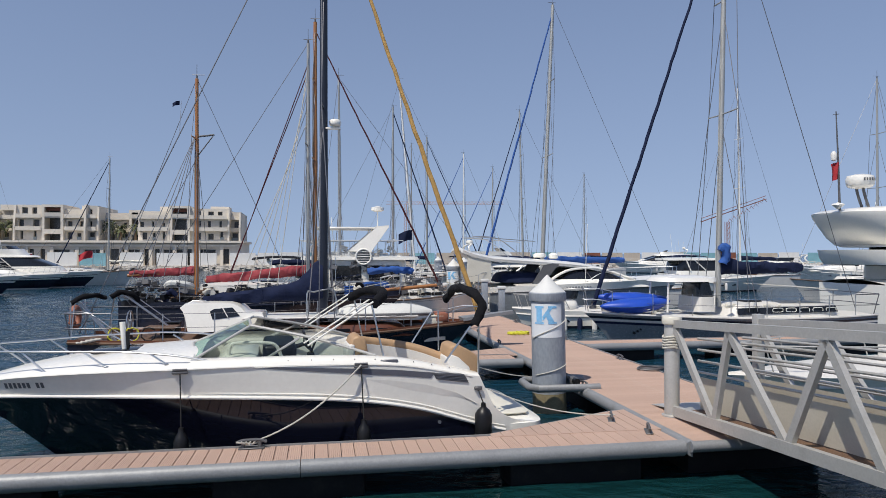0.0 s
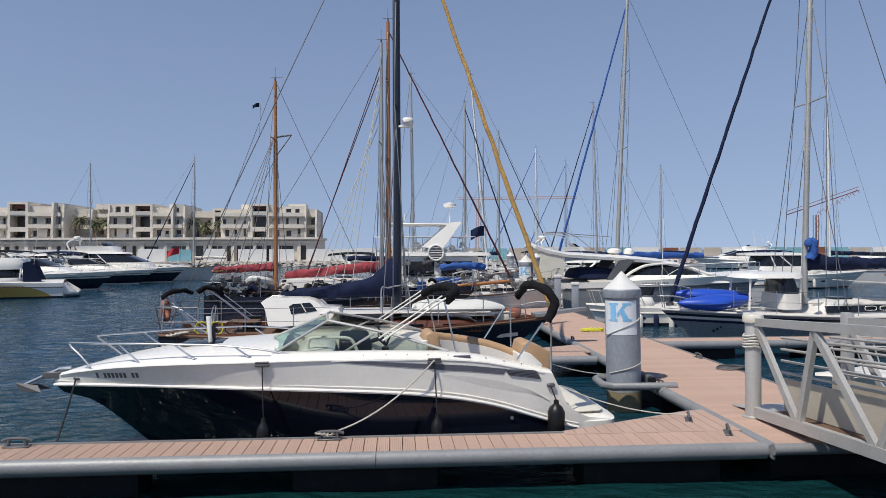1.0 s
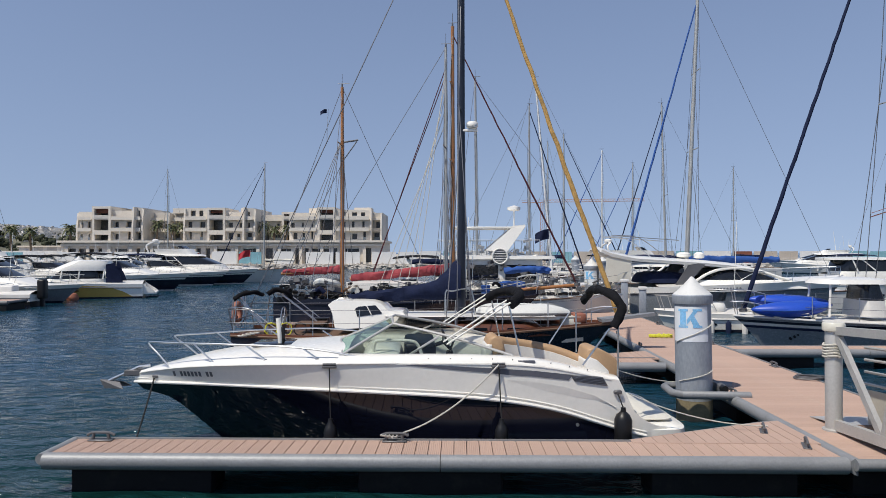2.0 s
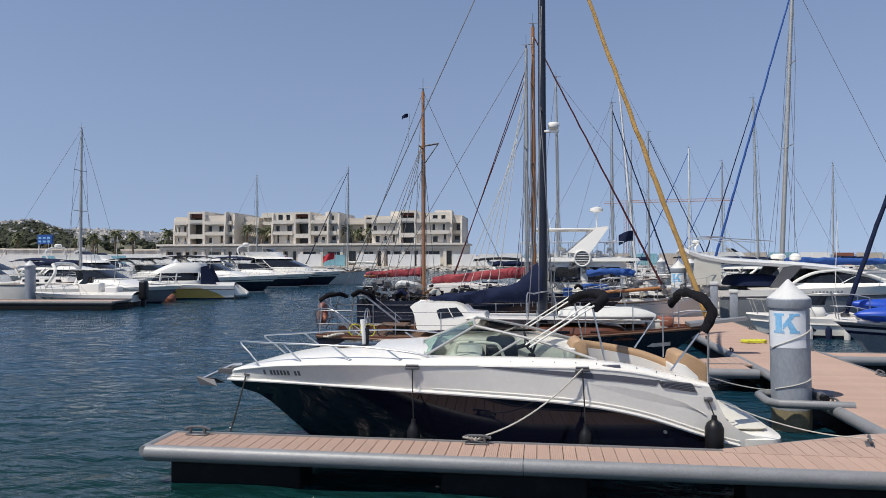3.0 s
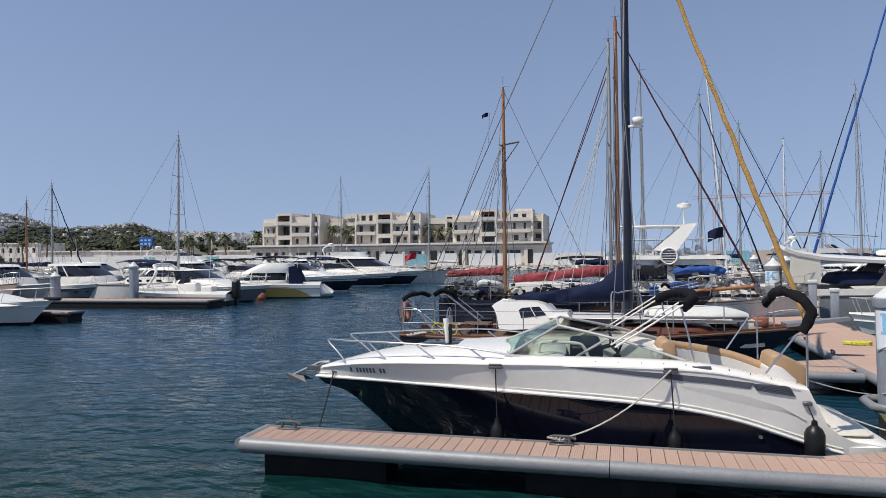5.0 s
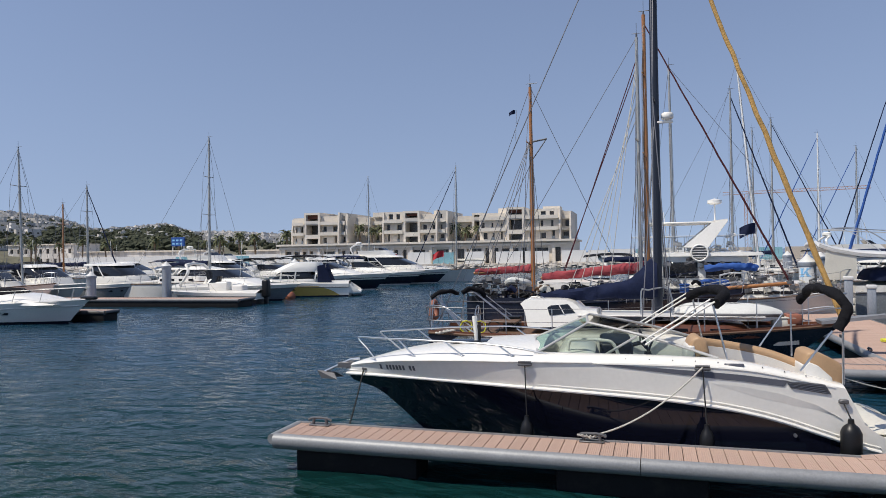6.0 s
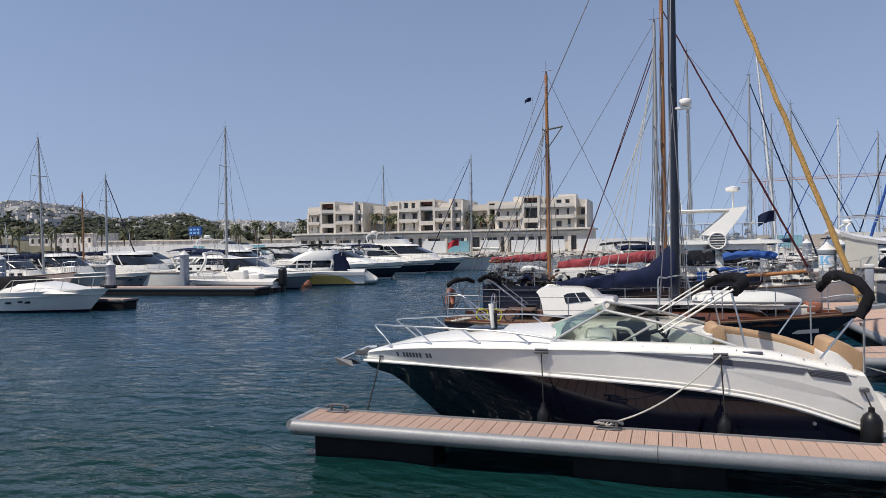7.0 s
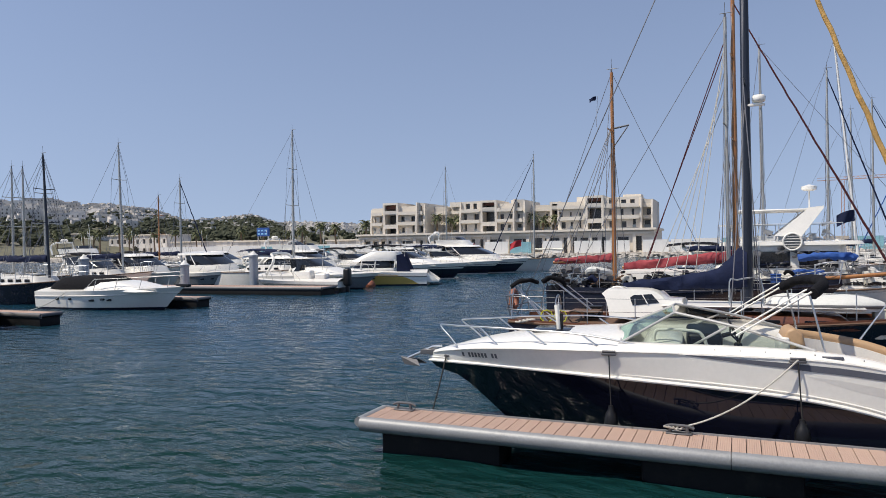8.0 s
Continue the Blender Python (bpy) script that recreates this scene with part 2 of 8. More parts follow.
def tube(bm, pts, r, seg=8, r2=None, cap=True):
    """A round tube along points; r to r2 tapers."""
    pts = [Vector(p) for p in pts]
    r2 = r if r2 is None else r2
    n = len(pts)
    rings = []
    d0 = (pts[1] - pts[0]).normalized()
    a = d0.orthogonal().normalized()
    for i, p in enumerate(pts):
        d = (pts[min(i + 1, n - 1)] - pts[max(i - 1, 0)]).normalized()
        a = (a - d * a.dot(d)).normalized()
        b = d.cross(a)
        rr = r + (r2 - r) * i / (n - 1)
        rings.append([bm.verts.new(p + (a * math.cos(k * math.tau / seg) + b * math.sin(k * math.tau / seg)) * rr) for k in range(seg)])
    for i in range(n - 1):
        for k in range(seg):
            bm.faces.new((rings[i][k], rings[i][(k + 1) % seg], rings[i + 1][(k + 1) % seg], rings[i + 1][k]))
    if cap:
        bm.faces.new(rings[0][::-1])
        bm.faces.new(rings[-1])
    return bm


def lathe(bm, prof, seg=16, o=(0, 0, 0)):
    """Turns a profile of (radius, height) about the upright axis at o."""
    o = Vector(o)
    rings = [[bm.verts.new(o + Vector((r * math.cos(k * math.tau / seg), r * math.sin(k * math.tau / seg), z))) for k in range(seg)] for r, z in prof]
    for i in range(len(rings) - 1):
        for k in range(seg):
            bm.faces.new((rings[i][k], rings[i][(k + 1) % seg], rings[i + 1][(k + 1) % seg], rings[i + 1][k]))
    if prof[0][0] > 1e-3:
        bm.faces.new(rings[0][::-1])
    if prof[-1][0] > 1e-3:
        bm.faces.new(rings[-1])
    return bm


def curve(pts, n=8):
    """Points of a smooth line through pts."""
    pts = [Vector(p) for p in pts]
    out = []
    for i in range(len(pts) - 1):
        p0, p1, p2, p3 = pts[max(i - 1, 0)], pts[i], pts[i + 1], pts[min(i + 2, len(pts) - 1)]
        for k in range(n):
            t = k / n
            out.append(0.5 * (2 * p1 + (p2 - p0) * t + (2 * p0 - 5 * p1 + 4 * p2 - p3) * t * t + (3 * p1 - p0 - 3 * p2 + p3) * t ** 3))
    return out + [pts[-1]]


def sag(a, b, s, n=10):
    """A rope from a to b that hangs through by s."""
    a, b = Vector(a), Vector(b)
    return [a.lerp(b, i / n) - Vector((0, 0, 4 * s * (i / n) * (1 - i / n))) for i in range(n + 1)]


def solid(bm, t):
    """Gives a sheet the thickness t."""
    bmesh.ops.recalc_face_normals(bm, faces=bm.faces)
    bmesh.ops.solidify(bm, geom=list(bm.faces), thickness=t)
    return bm


def part(name, bm, material, parent=None, label="", smooth=True, angle=40):
    me = bpy.data.meshes.new(name)
    if isinstance(bm, bpy.types.Mesh):
        me = bm
    else:
        bmesh.ops.recalc_face_normals(bm, faces=bm.faces)
        bm.to_mesh(me)
        bm.free()
        me.materials.append(material)
        if smooth:
            me.polygons.foreach_set("use_smooth", [True] * len(me.polygons))
            me.set_sharp_from_angle(angle=radians(angle))
    ob = new(name, me)
    if parent:
        ob.parent = parent
    if label:
        tagged(ob, label)
    return ob


def thing(name, m, label, category, group="", kind=""):
    ob = new(name)
    ob.empty_display_size = 0.2
    ob.matrix_world = m
    return tagged(ob, label, category, group, kind)


# the marina's own grid: u along the near finger towards the walkway, v away from the quay
GA = 10.0
GRID = pose(-5.8, 6.43, 0, 0, 0, GA)


def G(u, v, z=0.0):
    return GRID @ Vector((u, v, z))


def gpose(u, v, z=0.0, turn=0.0):
    return GRID @ pose(u, v, z, 0, 0, turn)

# ---------------------------------------------------------------- water, quay, pontoons
def water_material():
    m = bpy.data.materials.new("harbour water")
    m.use_nodes = True
    n, l = m.node_tree.nodes, m.node_tree.links
    b = n["Principled BSDF"]
    b.inputs["Roughness"].default_value, b.inputs["IOR"].default_value = 0.10, 1.333
    b.inputs["Specular IOR Level"].default_value = 0.44
    tc = n.new("ShaderNodeTexCoord")
    big = n.new("ShaderNodeTexNoise")
    big.inputs["Scale"].default_value, big.inputs["Detail"].default_value = 0.09, 3
    l.new(tc.outputs["Object"], big.inputs["Vector"])
    # greener beside the quay and darkened there for the finger's shade, blue farther out
    sep = n.new("ShaderNodeSeparateXYZ")
    l.new(tc.outputs["Object"], sep.inputs[0])
    far = n.new("ShaderNodeMapRange")
    far.inputs["From Min"].default_value, far.inputs["From Max"].default_value = 5.0, 14.0
    l.new(sep.outputs["Y"], far.inputs["Value"])
    mx = n.new("ShaderNodeMix")
    mx.data_type = "RGBA"
    l.new(far.outputs[0], mx.inputs["Factor"])
    mx.inputs["A"].default_value, mx.inputs["B"].default_value = (0.003, 0.024, 0.018, 1), (0.006, 0.035, 0.060, 1)
    l.new(mx.outputs["Result"], b.inputs["Base Color"])
    h = None
    for scale, amp, st in ((1.9, 0.62, (0.75, 1.5, 1)), (4.6, 0.40, (0.7, 1.5, 1)), (12.0, 0.12, (0.8, 1.3, 1))):
        mp = n.new("ShaderNodeMapping")
        mp.inputs["Scale"].default_value, mp.inputs["Rotation"].default_value = st, (0, 0, radians(-20 + 2.5 * scale))
        l.new(tc.outputs["Object"], mp.inputs["Vector"])
        w = n.new("ShaderNodeTexNoise")
        w.inputs["Scale"].default_value, w.inputs["Detail"].default_value = scale, 3
        w.inputs["Distortion"].default_value = 0.6
        l.new(mp.outputs[0], w.inputs["Vector"])
        ma = n.new("ShaderNodeMath")
        ma.operation = "MULTIPLY_ADD"
        ma.inputs[1].default_value = amp
        l.new(w.outputs["Fac"], ma.inputs[0])
        if h is not None:
            l.new(h, ma.inputs[2])
        else:
            ma.inputs[2].default_value = 0
        h = ma.outputs[0]
    # short wind ripples in two crossing trains
    for ang, sc, amp in ((68, 0.62, 0.17), (98, 1.05, 0.10), (40, 0.85, 0.07)):
        mp = n.new("ShaderNodeMapping")
        mp.inputs["Rotation"].default_value = (0, 0, radians(ang))
        l.new(tc.outputs["Object"], mp.inputs["Vector"])
        w = n.new("ShaderNodeTexWave")
        w.inputs["Scale"].default_value, w.inputs["Distortion"].default_value = sc, 7.0
        w.inputs["Detail"].default_value, w.inputs["Detail Scale"].default_value = 2.0, 1.3
        l.new(mp.outputs[0], w.inputs["Vector"])
        ma = n.new("ShaderNodeMath")
        ma.operation = "MULTIPLY_ADD"
        ma.inputs[1].default_value = amp
        l.new(w.outputs["Fac"], ma.inputs[0])
        l.new(h, ma.inputs[2])
        h = ma.outputs[0]
    bp = n.new("ShaderNodeBump")
    bp.inputs["Strength"].default_value, bp.inputs["Distance"].default_value = 1.0, 0.125
    l.new(h, bp.inputs["Height"])
    l.new(bp.outputs[0], b.inputs["Normal"])
    return m


def water_sheet():
    """One sheet to the horizon; near the quay its mesh is fine enough to carry real ripples."""
    gx = np.concatenate([[-2500, -900, -400, -200, -120, -90, -78], np.arange(-68, 24, 0.23), [30, 40, 60, 100, 200, 500, 1200, 2500]])
    gy = np.concatenate([[-40, -15, -4], np.arange(0.5, 66, 0.23), [70, 76, 84, 95, 110, 140, 200, 320, 600, 1200, 2500, 4460]])
    X, Y = np.meshgrid(gx, gy, indexing="ij")
    rng = np.random.RandomState(4)
    Z = np.zeros_like(X)
    for k in range(46):
        lam = 0.62 * 2.6 ** rng.rand()
        th = radians(112) + rng.normal() * 0.6
        Z += 0.0019 * lam ** 0.95 * np.sin((X * math.cos(th) + Y * math.sin(th)) * math.tau / lam + rng.rand() * math.tau)
    d = np.hypot(X, Y)
    Z *= np.clip((78 - d) / 40, 0, 1) * np.clip((X + 68) / 8, 0, 1) * np.clip((23 - X) / 6, 0, 1) * np.clip((Y - 0.5) / 2, 0, 1) * np.clip((65 - Y) / 8, 0, 1)
    nx, ny = len(gx), len(gy)
    i = np.arange(nx * ny).reshape(nx, ny)
    quads = np.stack([i[:-1, :-1], i[1:, :-1], i[1:, 1:], i[:-1, 1:]], -1).reshape(-1, 4)
    me = bpy.data.meshes.new("water")
    me.from_pydata(np.stack([X, Y, Z], -1).reshape(-1, 3).tolist(), [], quads.tolist())
    me.polygons.foreach_set("use_smooth", [True] * len(me.polygons))
    me.materials.append(water_material())
    return new("water", me)


tagged(water_sheet(), "rippled dark blue-green harbour water", "water", kind="structure")

bm = B()
box(bm, -60, 60, -30, 1.1, -3, 1.0)
tagged(part("quay", bm, M_STONE), "plain stone quay edge under the viewer", "quay", kind="structure")
bm = B()
box(bm, -2500, 2500, -45, 4480, -6, -5)
tagged(part("seabed", bm, M_STONE), "dark harbour bottom under the water", "seabed", kind="structure")

DECK = 0.42


def pontoon(name, m, length, width, label, group, end_caps=True, far_rail=1.0, railm=None):
    """A floating pontoon: boards across it, a rounded rail round it, dark floats below. It runs along +x from its free end."""
    p = thing(name, m, label, "pontoon", group)
    for y, sgn in ((0.06, -1), (width - 0.06, 1)):
        prof = [(0.0, 0.03), (0.03, 0.028), (0.072, 0.004), (0.090, -0.04), (0.090, -0.085), (0.065, -0.13), (0.02, -0.155), (0.0, -0.16)]
        n = max(2, int(length / 3.0))
        run = length * (far_rail if sgn > 0 else 1.0)
        for i in range(n):
            rail = B()
            x0, x1 = run * i / n + 0.004, run * (i + 1) / n - 0.004
            vs = [[rail.verts.new((x, y + sgn * (q[0] - 0.03), DECK + q[1])) for q in prof] for x in (x0, x1)]
            for k in range(len(prof) - 1):
                rail.faces.new((vs[0][k], vs[1][k], vs[1][k + 1], vs[0][k + 1]))
            rail.faces.new(vs[0])
            rail.faces.new(vs[1][::-1])
            rail.faces.new((vs[0][0], vs[0][-1], vs[1][-1], vs[1][0]))
            part("fender_rail", rail, railm or M_RAIL, p, "rounded grey metal fender rail")
    if end_caps:
        e = B()
        tube(e, [(-0.02, 0.05, DECK - 0.035), (-0.02, width - 0.05, DECK - 0.035)], 0.065, 10)
        part("end_rail", e, railm or M_RAIL, p)
    fr = B()
    box(fr, 0.02, length, 0.07, width - 0.07, DECK - 0.10, DECK - 0.035)
    part("frame", fr, M_LEAD, p)
    nf = max(2, int(round((length - 0.3) / 3.2)))
    for i in range(nf):
        x0 = 0.24 + 3.22 * i
        f = B()
        rbox(f, x0, x0 + 1.6, 0.16, width - 0.16, -0.25, DECK - 0.11, 0.05, 2)
        part("float", f, M_FLOAT, p, "black plastic float")
    return p


def boards(parent, length, width, step, x0=0.03, y0=0.085):
    """Grooved deck boards laid across."""
    me = None
    n = int((length - x0) / step)
    for i in range(n):
        x = x0 + i * step
        if me is None:
            b = B()
            w = step - 0.007
            prof = [(0, 0), (0, 0.021), (0.004, 0.025)]
            k = 6
            for j in range(k):
                a = 0.004 + (w - 0.008) * j / k
                c = (w - 0.008) / k
                prof += [(a + c * 0.15, 0.025), (a + c * 0.25, 0.0225), (a + c * 0.75, 0.0225), (a + c * 0.85, 0.025)]
            prof += [(w - 0.004, 0.025), (w, 0.021), (w, 0)]
            rows = [[b.verts.new((q[0], y, DECK - 0.013 + q[1])) for q in prof] for y in (y0, width - y0)]
            for j in range(len(prof) - 1):
                b.faces.new((rows[0][j], rows[0][j + 1], rows[1][j + 1], rows[1][j]))
            b.faces.new(rows[0])
            b.faces.new(rows[1][::-1])
            ob = part("deck_board", b, M_DECK, parent, smooth=False)
            me = ob.data
        else:
            ob = part("deck_board", me, None, parent)
        ob.location.x = x


def cleat(u, v, turn=0.0, z=DECK):
    c = thing("dock_cleat", gpose(u, v, z + 0.012, turn), "dark cast-metal mooring cleat on the pontoon edge", "cleat", "mooring cleats")
    b = B()
    rbox(b, -0.13, 0.13, -0.045, 0.045, 0, 0.015, 0.006, 1)
    part("base", b, M_LEAD, c)
    b = B()
    for x in (-0.09, 0.09):
        tube(b, [(x, 0, 0.01), (x * 0.85, 0, 0.075)], 0.018, 8)
    tube(b, curve([(-0.15, 0, 0.06), (-0.09, 0, 0.085), (0, 0, 0.088), (0.09, 0, 0.085), (0.15, 0, 0.06)], 4), 0.015, 8)
    part("horn", b, M_LEAD, c)
    return c


def pile(world, height, r, label, sign=True, collar=True, turn=0.0, small=False):
    p = thing("mooring_pile", pose(world[0], world[1], 0, 0, -1.0, turn), label, "mooring pile", "mooring piles")
    b = B()
    lathe(b, [(r, 0.32), (r, height)], 28)
    part("tube", b, M_PILE, p)
    b = B()
    lathe(b, [(r, -2.0), (r, 0.32)], 28)
    part("foot", b, M_PILEWET, p, "yellowish algae-stained pile foot")
    b = B()
    lathe(b, [(r + 0.025, height - 0.06), (r + 0.03, height - 0.05), (r + 0.03, height + 0.07), (r + 0.015, height + 0.085)], 28)
    part("cap_band", b, M_PILE, p)
    b = B()
    lathe(b, [(r + 0.015, height + 0.085), (r * 0.5, height + 0.085 + r * 0.5), (0.02, height + 0.085 + r * 0.98), (0.0005, height + 0.09 + r)], 28)
    part("cone_cap", b, M_CONE, p, "pale grey cone cap")
    if sign:
        b = B()
        lo, hi, a0 = height - 0.65, height - 0.10, radians(-108)
        grid(b, lambda a, c: Vector(((r + 0.004) * math.cos(a0 + (a - 0.5) * 2.1), (r + 0.004) * math.sin(a0 + (a - 0.5) * 2.1), lo + (hi - lo) * c)), 20, 4)
        s = part("sign", b, M_SIGNW, p, "white sign film with a blue letter K")
        b = B()

        def band(pts, h=0.0075):
            """A flat bar of the letter, wrapped round the pile."""
            (x0, z0), (x1, z1), (x2, z2), (x3, z3) = pts
            for i in range(6):
                f0, f1 = i / 6, (i + 1) / 6
                q = [(x0 + (x1 - x0) * f0, z0 + (z1 - z0) * f0), (x0 + (x1 - x0) * f1, z0 + (z1 - z0) * f1), (x3 + (x2 - x3) * f1, z3 + (z2 - z3) * f1), (x3 + (x2 - x3) * f0, z3 + (z2 - z3) * f0)]
                b.faces.new([b.verts.new(((r + h) * math.cos(a0 + x / r), (r + h) * math.sin(a0 + x / r), z)) for x, z in q])
        kb, kt = lo + 0.22, hi - 0.035
        mid = (kb + kt) / 2
        band([(-0.15, kb), (-0.05, kb), (-0.05, kt), (-0.15, kt)])
        for zz in (kb, kt - 0.035):
            band([(-0.18, zz), (-0.02, zz), (-0.02, zz + 0.035), (-0.18, zz + 0.035)], 0.008)
            band([(0.05, zz), (0.19, zz), (0.19, zz + 0.035), (0.05, zz + 0.035)], 0.008)
        band([(-0.04, mid - 0.02), (0.08, kt), (0.15, kt), (-0.04, mid - 0.10)], 0.0085)
        band([(0.0, mid + 0.02), (0.07, kb), (0.17, kb), (0.06, mid + 0.06)], 0.009)
        part("letter", b, M_SIGNB, s, "light blue letter K")
    return p


# near finger, main walkway and the second finger
f1 = pontoon("finger_pontoon", gpose(0, 0), 8.75, 0.80, "finger pontoon with pinkish boards and grey rails", "pontoons", far_rail=0.754)
boards(f1, 8.75, 0.80, 0.145)
wk = pontoon("walkway_pontoon", GRID @ pose(10.85, 0.03, 0, 0, 0, 90), 46.0, 2.1, "long main walkway pontoon with pinkish deck boards", "pontoons", end_caps=True)
f2 = pontoon("finger_pontoon", gpose(-1.0, 6.35), 9.7, 0.85, "second finger pontoon beyond the motorboat", "pontoons")
f3 = pontoon("finger_pontoon", gpose(10.85, 8.3), 12.0, 0.85, "finger pontoon beside the grey sailing yacht", "pontoons")
f4 = pontoon("finger_pontoon", gpose(-1.0, 13.6), 9.7, 0.85, "third finger pontoon beside the wooden ketch", "pontoons")


def gusset(u0, v0, ln):
    """A triangular widening of the deck where a finger joins the walkway, planked like the finger."""
    far = lambda x: float(np.interp(x, [0, ln - 0.3, ln], [0.02, 0.88, 0.97]))
    t = thing("deck_gusset", gpose(u0, v0), "triangular deck gusset joining finger and walkway", "deck gusset", "deck gussets")
    b = B()
    vs = [b.verts.new((x, y, DECK - 0.03)) for x, y in ((0, 0), (ln, 0), (ln, far(ln)), (ln - 0.3, far(ln - 0.3)))]
    r = bmesh.ops.extrude_face_region(b, geom=[b.faces.new(vs)])
    for e in r["geom"]:
        if isinstance(e, bmesh.types.BMVert):
            e.co.z -= 0.08
    part("frame", b, M_RAIL, t, smooth=False)
    n = int(ln / 0.145)
    for i in range(n):
        x0, x1 = i * 0.145 + 0.003, i * 0.145 + 0.139
        b = B()
        lo = [b.verts.new((x, y, DECK - 0.013)) for x, y in ((x0, -0.13), (x1, -0.13), (x1, far(x1) - 0.01), (x0, far(x0) - 0.01))]
        hi = [b.verts.new(v.co + Vector((0, 0, 0.029))) for v in lo]
        b.faces.new(hi)
        for k in range(4):
            b.faces.new((lo[k], lo[(k + 1) % 4], hi[(k + 1) % 4], hi[k]))
        part("deck_board", b, M_DECK, t, smooth=False)
    b = B()
    tube(b, [(0, 0.03, DECK - 0.03), (ln - 0.3, 0.91, DECK - 0.03), (ln, 1.0, DECK - 0.03)], 0.04, 8)
    part("edge_rail", b, M_RAIL, t)


for uu, vv, ln in ((6.6, 0.78, 2.18), (6.6, 7.18, 2.18), (6.6, 14.43, 2.18)):
    gusset(uu, vv, ln)
for p, fl in ((wk, 46.0), (f2, 9.7), (f3, 12.0), (f4, 9.7)):
    wd = 2.1 if p == wk else 0.85
    boards(p, fl, wd, 0.145 if p != wk else 0.155)

P1 = (1.78, 11.5)
pile(P1, 1.90, 0.28, "tall grey steel mooring pile with blue K sign", turn=0)
pile((0.45, 27.3), 2.05, 0.28, "farther grey steel mooring pile with blue K sign", turn=0)


def collar(world, r, turn, reach):
    c = thing("pile_guide", pose(world[0], world[1], DECK + 0.03, 0, 0, turn), "grey metal guide collar round the pile", "pile guide", "pile guides")
    b = B()
    k = r + 0.13
    pts = [(reach, -k), (-k * 0.75, -k), (-k, -k * 0.6), (-k, k * 0.6), (-k * 0.75, k), (reach, k)]
    pts = [Vector((x, y, 0)) for x, y in pts]
    tube(b, pts, 0.062, 10)
    part("hoop", b, M_RAIL, c)
    b = B()
    rbox(b, r + 0.04, r + 0.16, -0.18, 0.18, -0.02, 0.12, 0.02)
    part("roller_bracket", b, M_LEAD, c)
    for y in (-0.22, 0.22):
        b = B()
        tube(b, [(r + 0.1, y - 0.07, 0.07), (r + 0.1, y + 0.07, 0.07)], 0.055, 10)
        part("roller", b, M_BLACK, c)
    return c


for z0, z1, a0, a1 in ((1.22, 1.52, 200, 330), (0.62, 0.80, 215, 335)):
    b = B()
    tube(b, [(P1[0] + 0.292 * math.cos(radians(a0 + (a1 - a0) * k / 12)) - 0.018 * z0, P1[1] + 0.292 * math.sin(radians(a0 + (a1 - a0) * k / 12)), z0 + (z1 - z0) * k / 12) for k in range(13)], 0.008, 6)
    tagged(part("pile_rope", b, M_ROPE), "thin pale rope slung round the pile", "rope")
collar(P1, 0.28, GA - 2, 0.72)
collar((0.45, 27.3), 0.28, GA, 0.9)


